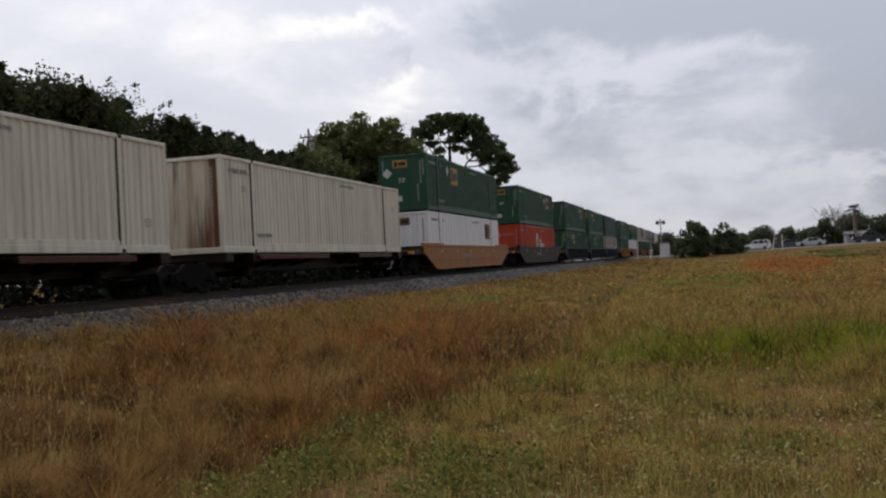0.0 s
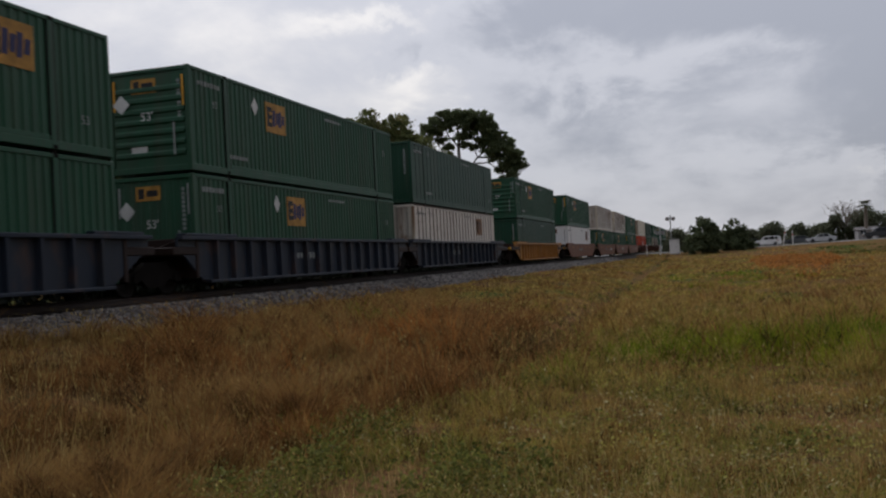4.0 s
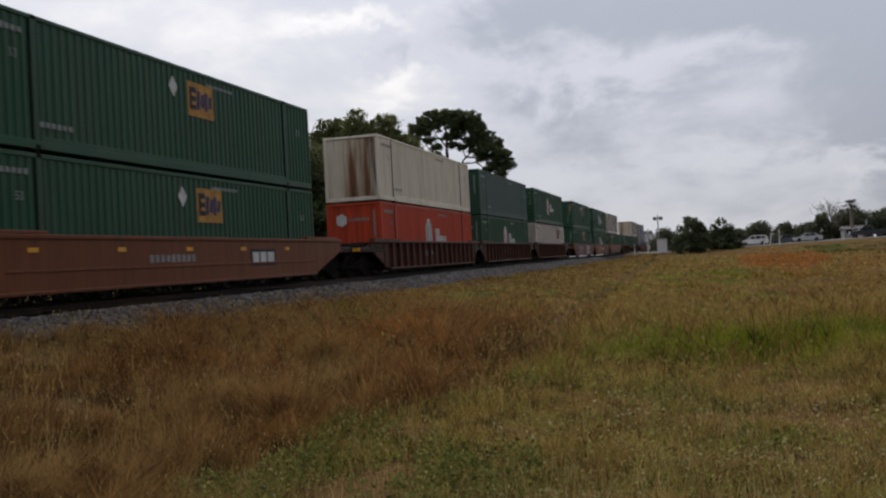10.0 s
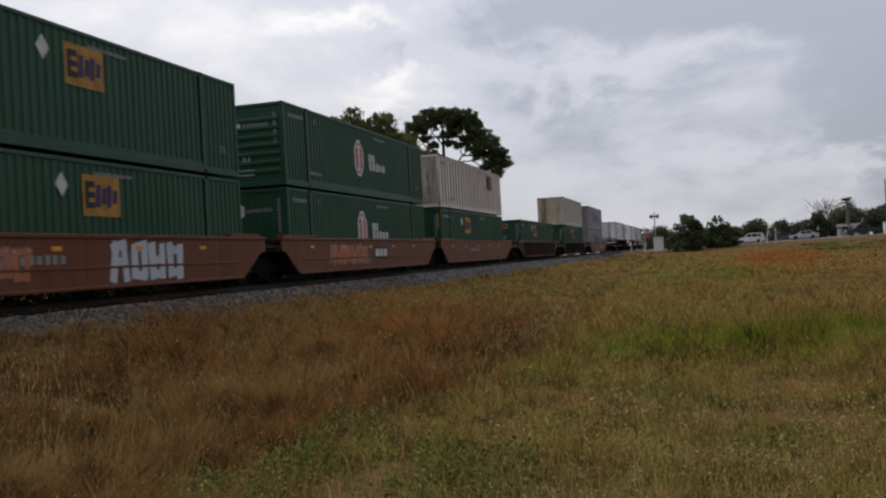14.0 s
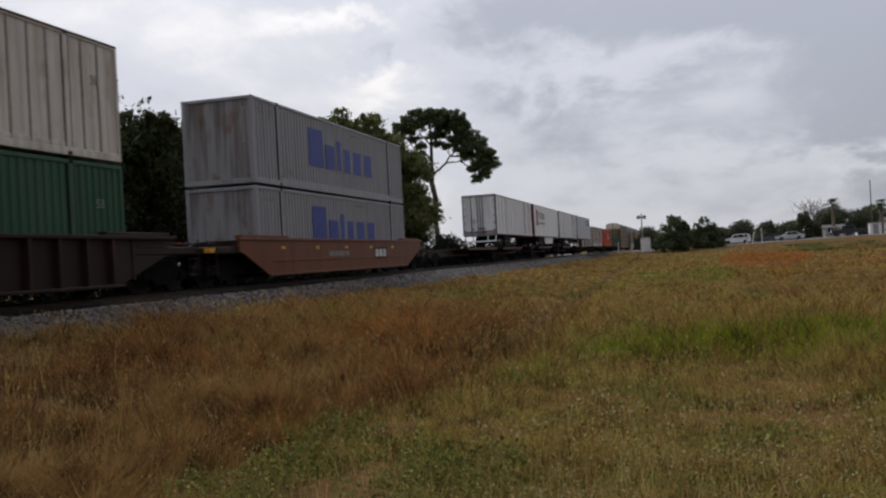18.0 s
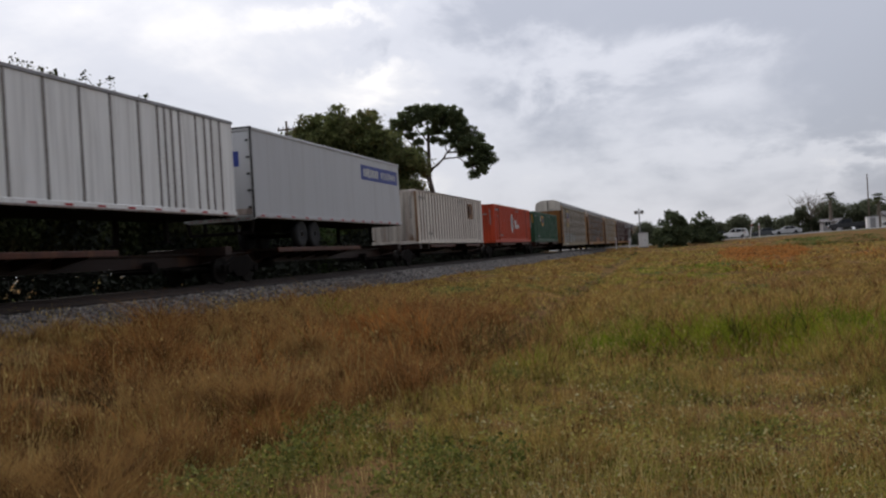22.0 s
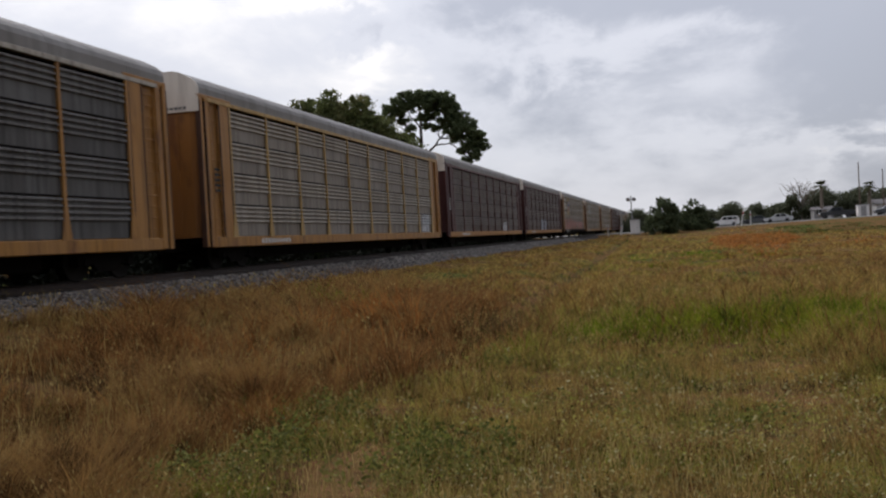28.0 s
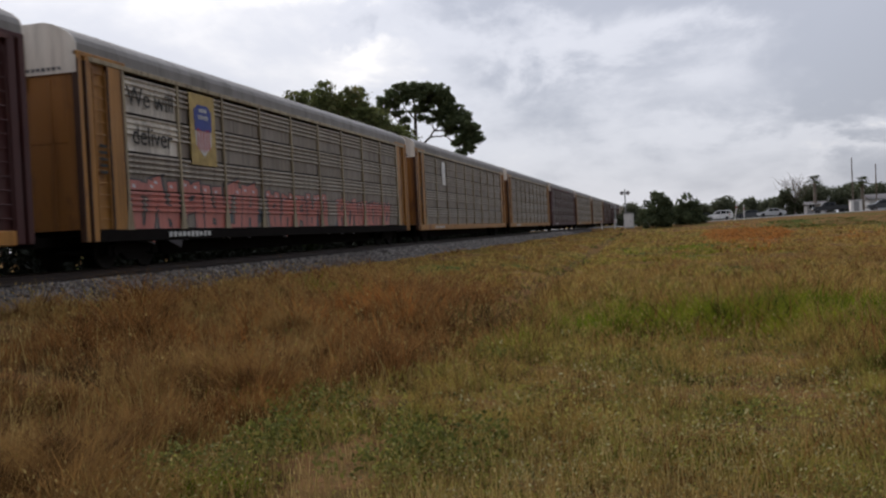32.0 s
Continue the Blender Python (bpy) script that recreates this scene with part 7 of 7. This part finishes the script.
def field():
    x, y, r, rng, vig, away = scatter(680000, 3, tuft=30)
    # dense tussocks that stand out of the near grass
    more = scatter(30000, 43, 4.2, 19.0, tuft=90, bias=1.0)
    x, y, r, away = (np.concatenate((a, b)) for a, b in zip((x, y, r, away), (more[0], more[1], more[2], more[5])))
    vig = np.concatenate((vig, 0.75 + 0.75 * more[4]))
    keep = rng.random(len(x)) > np.clip(0.85 * bare(x, y), 0, 0.9)
    x, y, r, vig, away = (k[keep] for k in (x, y, r, vig, away))
    shares = np.cumsum(np.stack(zones(x, y)), 0)
    mood = np.clip(0.5 + 0.5 * np.sin(vig * 977.0) + 0.14 * rng.normal(size=len(x)), 0, 0.999) * shares[-1]
    kind = (mood[None] >= shares).sum(0)
    dip = 1 - 0.35 * np.exp(-((x - TRAIL(y)) / 0.40) ** 2) * step((y - 14) / 1.5) * step((100 - y) / 8)
    tall = vig * (0.18 + 1.7 * patches(x, y, 1.0, 71) ** 1.6) * (1 - 0.5 * step((y - 26) / 4)) * dip * (1 - 0.7 * np.clip(bare(x, y), 0, 1)) * (0.66 - 0.26 * (1 - west(x, y)) + (0.34 + 0.26 * (1 - west(x, y))) * step((r - 9.5) / 1.2)) * (0.45 + 0.55 * step((x + 10.2) / 0.35))
    for i, (name, mat, h, w, lean, label) in enumerate((("dry_grass", DRY, 0.42, 0.0065, 0.75, "tall dry russet grass over the field"), ("straw_grass", PALE, 0.30, 0.0062, 0.45, "pale straw-coloured grass over the field"),
                                                        ("green_grass", LUSH, 0.28, 0.0062, 0.6, "fresh green grass in patches over the field"), ("weeds", WEED, 0.20, 0.0085, 0.6, "short olive weeds near the path's foot"),
                                                        ("russet_grass", RUSSET, 0.40, 0.0070, 0.45, "orange russet grass in patches"), ("withered_stems", DEAD, 0.30, 0.0060, 0.8, "dark brown withered stems among the grass"),
                                                        ("bank_grass", DEEP, 0.28, 0.0070, 0.6, "deep green grass on the bank and in the hollows, and dark patches standing in for shade between near clumps"))):
        k = kind == i
        v, f = blades(x[k], y[k], r[k], h * tall[k], w, lean, rng, away[k])
        tagged(new(name, fast_mesh(name, v, f, mat)), label, "grass", kind="stuff")
    # the field goes on at the sides and behind
    rng = np.random.default_rng(8)
    n = 90000
    a, q = rng.uniform(0, 6.28, n), 30 * np.sqrt(rng.random(n))
    x, y = q * np.sin(a), q * np.cos(a)
    turn = np.degrees(np.arctan2(x, y))
    keep = ((turn < -50) | (turn > 17) | (q < 4.2)) & (x > -11.2) & (q > 0.25)
    x, y, q = x[keep], y[keep], q[keep]
    pick = patches(x, y, 2.0, 131) + 0.2 * rng.normal(size=len(x))
    for name, mat, k, label in (("field_grass", DRY, pick > 0.5, "dry russet grass around the open field"), ("field_weeds", WEED, pick <= 0.5, "olive weeds around the open field")):
        v, f = blades(x[k], y[k], q[k] * 0 + 9.0, 0.20 + 0.12 * rng.random(k.sum()), 0.012, 0.7, rng, rng.uniform(0, 6.28, k.sum()))
        tagged(new(name, fast_mesh(name, v, f, mat)), label, "grass", kind="stuff")
    # single long stalks that stand over the rest
    x, y, r, rng, _, away = scatter(12000, 29, 4.2, 20.0)
    v, f = blades(x, y, r, 0.28 + 0.36 * west(x, y) * rng.random(len(x)), 0.0048, 0.28, rng, away + rng.uniform(0, 6.28, len(x)))
    tagged(new("stalks", fast_mesh("stalks", v, f, STRAW)), "single pale dry stalks over the grass", "grass", kind="stuff")
    # seed heads on thin stalks
    x, y, r, rng, _, _ = scatter(20000, 9, 4.2, 26.0)
    n = len(x)
    z = LEVEL(x, y) + (0.30 + 0.16 * west(x, y)) * rng.uniform(0.3, 1.2, n)
    s = np.maximum(0.0065, 0.0010 * r) * rng.uniform(0.6, 1.4, n)
    p = np.stack([x, y, z], 1)
    t = np.stack([rng.normal(size=n) * 0.4, rng.normal(size=n) * 0.4, np.ones(n)], 1)
    q = np.stack([np.cos(rng.uniform(0, 6.28, n)), np.sin(rng.uniform(0, 6.28, n)), np.zeros(n)], 1)
    v = np.stack([p - t * s[:, None] * 1.6, p + q * s[:, None] * 0.6, p + t * s[:, None] * 1.6, p - q * s[:, None] * 0.6], 1).reshape(-1, 3)
    tagged(new("seed_heads", fast_mesh("seed_heads", v, np.arange(4 * n).reshape(n, 4), STRAW)), "pale seed heads over the grass", "grass", kind="stuff")
    # small leaves of low weeds strewn through the near grass
    for seed, count, bit, mat, name, label in ((23, 200000, 0.0095, LEAFLET, "weed_leaves", "small olive leaves of low weeds in the grass"), (24, 56000, 0.0115, HERB, "herb_leaves", "small fresh green leaves of low herbs in the grass"), (25, 90000, 0.009, PALE_BIT, "pale_leaves", "small pale leaves and blossoms in the grass")):
        x, y, r, rng, vig, _ = scatter(count, seed, 4.2, 30.0, tuft=22)
        clump = patches(x, y, 0.9, seed + 80)
        share = {23: (0.06 + 0.5 * step((12.4 - y) / 0.6)) * (0.05 + 1.5 * np.clip(clump - 0.3, 0, 1)) * (1.2 - 0.9 * patches(x, y, 1.9, 101)), 24: 0.03 + 1.3 * np.clip(clump - 0.5, 0, 1), 25: (0.06 + 0.35 * clump) * step((10.5 - y) / 0.8)}[seed]
        keep = rng.random(len(x)) < share * (1 - 0.88 * west(x, y)) * (1 - np.clip(bare(x, y), 0, 0.9))
        x, y, r = x[keep], y[keep], r[keep]
        n = len(x)
        p = np.stack([x, y, LEVEL(x, y) + 0.22 * vig[keep] * rng.random(n) ** 0.7 * (0.15 + 1.1 * patches(x, y, 0.7, 73))], 1)
        u = rng.normal(size=(n, 3)) * np.array((1, 1, 0.6))
        u /= np.linalg.norm(u, axis=1)[:, None]
        w = np.cross(u, rng.normal(size=(n, 3)))
        w /= np.linalg.norm(w, axis=1)[:, None]
        q = (np.maximum(bit, 0.0020 * r) * rng.uniform(0.6, 1.6, n))[:, None]
        v = np.stack([p - u * q, p + w * q * 0.45, p + u * q, p - w * q * 0.45], 1).reshape(-1, 3)
        tagged(new(name, fast_mesh(name, v, np.arange(4 * n).reshape(n, 4), mat)), label, "weed", kind="stuff")
    # broad-leaved weeds in clumps
    rng = np.random.default_rng(15)
    blobs = []
    for cx, cy, sx, sy, k, h in ((-2.95, 5.8, 0.20, 0.42, 40, 0.22), (-3.15, 7.5, 0.34, 0.28, 34, 0.18), (-1.7, 6.0, 0.30, 0.45, 50, 0.20), (-7.0, 18.0, 0.55, 0.6, 34, 0.34), (-2.0, 10.5, 0.2, 0.3, 12, 0.14), (-2.6, 12.2, 0.4, 0.5, 9, 0.14), (-4.9, 15.5, 0.3, 0.4, 8, 0.2), (0.3, 8.0, 0.5, 0.5, 10, 0.12)):
        for i in range(k):
            a, b = cx + rng.normal() * sx, cy + rng.normal() * sy
            rr = rng.uniform(0.06, 0.15)
            blobs.append(((a, b, ground_z(a, b) + h * rng.uniform(0.3, 1.3)), (rr, rr, rr * 0.8)))
    tagged(new("leafy_weeds", leaf_cloud("leafy_weeds", blobs, 260, 0.040, HERB, rng, 0.2)), "low leafy green weeds among the grass", "weed", kind="stuff")


field()


# ---- the crossing, the road and what stands by it ----
CAR_GLASS = plain("dark_car_glass", (0.02, 0.025, 0.03), 0.08)
LAMP_RED = plain("unlit_dark_red_lens", (0.10, 0.02, 0.02), 0.5)
LAMP_CLEAR = plain("clear_lens", (0.6, 0.6, 0.6), 0.2)
WOOD_POLE = plain("weathered_pole_wood", (0.17, 0.13, 0.10), 0.9, vary=0.4, scale=8)


def car_paint(name, col):
    m, nt, b = shader(name)
    nt.links.new(mixed(nt, noisy(nt, 2.0, 5), col, tuple(c * 0.85 for c in col)), b.inputs["Base Color"])
    b.inputs["Roughness"].default_value = 0.25
    b.inputs["Coat Weight"].default_value = 0.5
    return m


PAINTS = {"white": car_paint("white_car_paint", (0.75, 0.75, 0.74)), "silver": car_paint("silver_car_paint", (0.48, 0.49, 0.50)), "black": car_paint("black_car_paint", (0.015, 0.016, 0.018)),
          "grey": car_paint("dark_grey_car_paint", (0.06, 0.065, 0.07))}


def vehicle(name, kind, colour, label, x, y):
    """A waiting vehicle whose nose points along -x."""
    c = thing(name, label, "car", "waiting vehicles")
    c.location = (x, y, road_z(x) + 0.04)
    pm = PAINTS[colour]
    if kind == "suv":
        L, top, W = 4.8, 1.74, 1.86
        body = [(0.06, 0.35), (0.0, 0.62), (0.10, 0.86), (1.35, 1.06), (4.68, 1.06), (4.80, 0.80), (4.78, 0.38), (4.5, 0.28), (0.3, 0.26)]
        roof = [(1.30, 1.04), (1.98, 1.62), (2.5, 1.74), (4.25, 1.72), (4.62, 1.50), (4.74, 1.04)]
        panes = [[(1.62, 1.10), (2.08, 1.54), (2.62, 1.60), (2.62, 1.10)], [(2.72, 1.10), (2.72, 1.60), (3.55, 1.60), (3.6, 1.10)], [(3.70, 1.10), (3.66, 1.59), (4.18, 1.57), (4.42, 1.12)]]
    elif kind == "sedan":
        L, top, W = 4.75, 1.46, 1.80
        body = [(0.06, 0.32), (0.0, 0.56), (0.12, 0.74), (1.40, 0.92), (4.45, 0.98), (4.72, 0.90), (4.75, 0.42), (4.5, 0.26), (0.3, 0.24)]
        roof = [(1.30, 0.90), (2.05, 1.38), (2.55, 1.46), (3.35, 1.43), (4.25, 0.97)]
        panes = [[(1.62, 0.96), (2.12, 1.33), (2.62, 1.38), (2.62, 0.96)], [(2.72, 0.96), (2.72, 1.38), (3.30, 1.35), (3.75, 1.0)]]
    else:
        L, top, W = 5.7, 1.86, 1.95
        body = [(0.05, 0.45), (0.0, 0.80), (0.12, 1.05), (1.40, 1.18), (5.66, 1.18), (5.70, 0.62), (5.4, 0.48), (0.3, 0.40)]
        roof = [(1.35, 1.16), (2.0, 1.76), (2.4, 1.86), (3.45, 1.84), (3.70, 1.70), (3.80, 1.16)]
        panes = [[(1.72, 1.22), (2.12, 1.68), (2.66, 1.74), (2.66, 1.22)], [(2.76, 1.22), (2.76, 1.74), (3.42, 1.72), (3.55, 1.22)]]
    h = W / 2
    s = Shape().prism(body, "y", -h, h)
    part("body", tapered(s, h, 0.75, 0.06), pm, c)
    part("cabin", tapered(Shape().prism(roof, "y", -h + 0.08, h - 0.08), h, 1.3, 0.16), pm, c)
    for o in panes:
        part("side_window", Shape().prism(o, "y", -h + 0.035, -h + 0.075), CAR_GLASS, c)
        part("side_window", Shape().prism(o, "y", h - 0.075, h - 0.035), CAR_GLASS, c)
    a, b = roof[0], roof[1]
    part("windscreen", Shape().add([(a[0] + 0.08, -h + 0.25, a[1] + 0.08), (a[0] + 0.08, h - 0.25, a[1] + 0.08), (b[0] - 0.02, h - 0.32, b[1]), (b[0] - 0.02, -h + 0.32, b[1])], [(0, 1, 2, 3)]), CAR_GLASS, c)
    tyre = shared("car_tyre", RUBBER, lambda: Shape().lathe([(-0.10, 0.22), (-0.11, 0.31), (-0.08, 0.345), (0.08, 0.345), (0.11, 0.31), (0.10, 0.22)], 20), True)
    rim = shared("car_rim", BRIGHT_STEEL, lambda: Shape().lathe([(0.06, 0.225), (0.10, 0.23), (0.10, 0.19), (0.06, 0.14), (0.08, 0.06)], 16), True)
    for wx in (0.95, L - 1.0):
        for sy in (-1, 1):
            w = part("wheel", tyre, RUBBER, c, at=pose(wx, sy * (h - 0.09), 0.345, 0, 0, 90 * sy))
            part("rim", rim, BRIGHT_STEEL, w)
    for sy in (-1, 1):
        part("headlight", spot((-0.01, sy * (h - 0.28) - 0.16, 0.62), (0.14, sy * (h - 0.28) + 0.16, 0.76), 0.03), LAMP_CLEAR, c)
        part("tail_light", spot((L - 0.10, sy * (h - 0.16) - 0.1, 0.78), (L + 0.015, sy * (h - 0.16) + 0.1, 0.98), 0.03), LAMP_RED, c)
        part("door_mirror", spot((1.75, sy * (h + 0.08) - 0.09, top * 0.60), (1.90, sy * (h + 0.08) + 0.09, top * 0.60 + 0.14), 0.03), pm, c)
    part("bumper", spot((-0.04, -h + 0.1, 0.34), (0.12, h - 0.1, 0.50), 0.04), pm, c)
    if kind == "pickup":
        part("bed_wall", spot((3.85, -h + 0.02, 1.16), (5.68, -h + 0.10, 1.24), 0.02), pm, c)
    return c


def tapered(s, h, z0, k):
    """Draws a body's sides in towards its top."""
    s.v = [(x, y * (1 - k * max(0.0, z - z0) / 0.6), z) for x, y, z in s.v]
    return s


lane = ROAD_Y - 1.8
for nm, kind, col, lab, x in (("suv", "suv", "white", "white sport utility vehicle waiting on the road", 6.1), ("sedan", "sedan", "silver", "silver saloon car waiting on the road", 14.9), ("pickup_truck", "pickup", "black", "black pickup truck waiting on the road", 23.9),
                              ("suv", "suv", "grey", "dark grey sport utility vehicle on the road", 32.6), ("pickup_truck", "pickup", "black", "black pickup truck at the roadside", 41.0)):
    vehicle(nm, kind, col, lab, x, lane)
vehicle("sedan", "sedan", "grey", "dark saloon car on the road's far lane", 11.6, ROAD_Y + 3.0)
vehicle("sedan", "sedan", "grey", "dark saloon car near the crossing", 3.6, ROAD_Y + 5.5)


def crossing_signal(x, y, h):
    z = ground_z(x, y)
    c = thing("crossing_signal", "grey crossing signal mast with lamps and bell", "signal")
    c.location = (x, y, z)
    part("mast", Shape().rod((0, 0, 0), (0, 0, h), 0.10, 12).rod((0, 0, h), (0, 0, h + 0.12), 0.13, 12).box((-0.35, -0.35, 0), (0.35, 0.35, 0.22), 0.03), BRIGHT_STEEL, c)
    part("cross_arm", spot((-0.70, -0.06, h - 0.42), (0.70, 0.06, h - 0.30), 0.02), BRIGHT_STEEL, c)
    for sx in (-0.48, 0.48):
        for zz in (-0.35,):
            b = part("lamp_backplate", Shape().add([(sx + 0.34 * math.cos(a * math.pi / 8), -0.09, h + zz + 0.34 * math.sin(a * math.pi / 8)) for a in range(16)] + [(sx + 0.34 * math.cos(a * math.pi / 8), -0.05, h + zz + 0.34 * math.sin(a * math.pi / 8)) for a in range(16)],
                     [tuple(range(16)), tuple(range(31, 15, -1))] + [(i, (i + 1) % 16, 16 + (i + 1) % 16, 16 + i) for i in range(16)]), BRIGHT_STEEL, c)
            part("lens", Shape().rod((sx, -0.13, h + zz), (sx, -0.09, h + zz), 0.12, 12), LAMP_RED, b)
    part("bell", Shape().rod((0, 0, h + 0.12), (0, 0, h + 0.28), 0.14, 12, 0.08), BRIGHT_STEEL, c)
    part("control_box", spot((-0.25, -0.3, 0.7), (0.25, -0.02, 1.4), 0.02), SIGN_WHITE, c)
    return c


crossing_signal(-6.95, 155.0, 6.1)
crossing_signal(-9.6, 171.5, 4.1)


def bungalow(x, y):
    c = thing("signal_bungalow", "white metal equipment hut by the crossing", "hut")
    c.location = (x, y, ground_z(x, y))
    part("wall", spot((-0.75, -0.8, 0.1), (0.75, 0.8, 2.35), 0.02), CLEAN_WHITE, c)
    part("roof", Shape().prism([(-0.85, 2.33), (0.85, 2.33), (0.85, 2.4), (0, 2.54), (-0.85, 2.4)], "y", -0.9, 0.9), BRIGHT_STEEL, c)
    d = part("door", spot((-0.4, -0.83, 0.2), (0.4, -0.79, 2.05), 0.01), CLEAN_WHITE, c)
    part("door_handle", spot((0.25, -0.87, 1.05), (0.32, -0.82, 1.2), 0.01), DARK_STEEL, d)
    part("base", spot((-0.8, -0.85, -0.2), (0.8, 0.85, 0.1), 0.02), ASPHALT, c)


bungalow(-6.35, 152.0)


def marker(x, y, h, lean=0.0, label="slim white marker post by the road"):
    c = thing("marker_post", label, "post", "marker posts")
    c.location = (x, y, ground_z(x, y))
    part("post", Shape().rod((0, 0, 0), (lean, 0, h), 0.10, 8).rod((lean, 0, h), (lean * 1.05, 0, h + 0.05), 0.06, 8), SIGN_WHITE, c)
    part("band", Shape().rod((lean * 0.7, 0, h * 0.7), (lean * 0.78, 0, h * 0.78), 0.107, 8), SIGN_RED, c)


for x, y, h, lean in ((-10.6, 150.0, 1.7, 0), (-8.6, 151.0, 1.5, 0), (10.9, 164.5, 2.9, 0.5), (12.5, 165.0, 2.4, 0.0), (9.9, 163.5, 1.4, 0.1)):
    marker(x, y, h, lean)


def utility_pole(x, y, h, arms=False):
    c = thing("utility_pole", "tall weathered wooden utility pole", "pole", "utility poles")
    z = ground_z(x, y)
    c.location = (x, y, z)
    part("pole", Shape().rod((0, 0, -0.2), (0.05, 0, h), 0.14, 10, 0.09), WOOD_POLE, c)
    if not arms:
        return c
    part("crossarm", spot((-0.75, -0.06, h - 0.75), (0.75, 0.06, h - 0.62), 0.015), WOOD_POLE, c)
    for k in (-0.65, -0.25, 0.25, 0.65):
        part("insulator", Shape().lathe([(0.0, 0.05), (0.06, 0.06), (0.10, 0.04), (0.16, 0.05), (0.2, 0.03)], 8), SIGN_GREY, c, at=pose(k, 0, h - 0.62, 0, -90, 0))
    part("transformer", Shape().rod((0.28, 0, h - 2.0), (0.28, 0, h - 1.2), 0.2, 12), BRIGHT_STEEL, c)
    return c


utility_pole(-31.0, 69.5, 12.8, True)
utility_pole(32.8, 181.0, 10.0)
utility_pole(37.2, 183.0, 8.6)


def house(x, y, w, d, h, wall, label, rise=0.9):
    c = thing("house", label, "house", "houses behind the road")
    c.location = (x, y, ground_z(x, y))
    part("wall", spot((0, 0, -0.3), (w, d, h), 0.02), wall, c)
    part("roof", Shape().prism([(-0.35, h), (d + 0.35, h), (d / 2, h + rise)], "x", -0.3, w + 0.3), ROOFING, c)
    n = max(2, int(w / 3))
    for i in range(n):
        xx = (i + 0.5) * w / n
        if i == n // 2:
            dr = part("door", spot((xx - 0.45, -0.05, 0.1), (xx + 0.45, 0.02, 2.1), 0.01), SIGN_WHITE, c)
            part("door_handle", spot((xx + 0.3, -0.09, 1.0), (xx + 0.36, -0.04, 1.1)), DARK_STEEL, dr)
        else:
            fr = part("window", spot((xx - 0.6, -0.06, 0.95), (xx + 0.6, 0.02, 2.05), 0.01), SIGN_WHITE, c)
            part("pane", spot((xx - 0.52, -0.07, 1.02), (xx - 0.03, -0.05, 1.98)), CAR_GLASS, fr)
            part("pane", spot((xx + 0.03, -0.07, 1.02), (xx + 0.52, -0.05, 1.98)), CAR_GLASS, fr)


ROOFING = plain("grey_shingle_roof", (0.16, 0.15, 0.15), 0.9)
house(26.4, 192.0, 3.6, 4.5, 1.9, GREY, "low pale house behind the road", 0.6)
house(37.8, 192.0, 14.0, 7.0, 2.3, TRAILER_GREY, "long pale house behind the road", 1.0)


def shed(x, y):
    c = thing("utility_shed", "small white utility shed by the road", "shed")
    c.location = (x, y, ground_z(x, y))
    part("wall", spot((0, 0, -0.1), (1.9, 1.6, 2.1), 0.02), CLEAN_WHITE, c)
    part("roof", spot((-0.12, -0.12, 2.1), (2.02, 1.72, 2.2), 0.02), BRIGHT_STEEL, c)
    part("door", spot((0.5, -0.03, 0.1), (1.4, 0.01, 1.95), 0.01), BRIGHT_STEEL, c)


shed(31.6, 176.5)


# ---- what moves: the train ----
def motions():
    for ob, s, z in TRAIN:
        walk(ob, [(t, pose(TRACK_X, s - travel(t), RAIL_Z + z)) for t in range(0, 33, 4)])


motions()
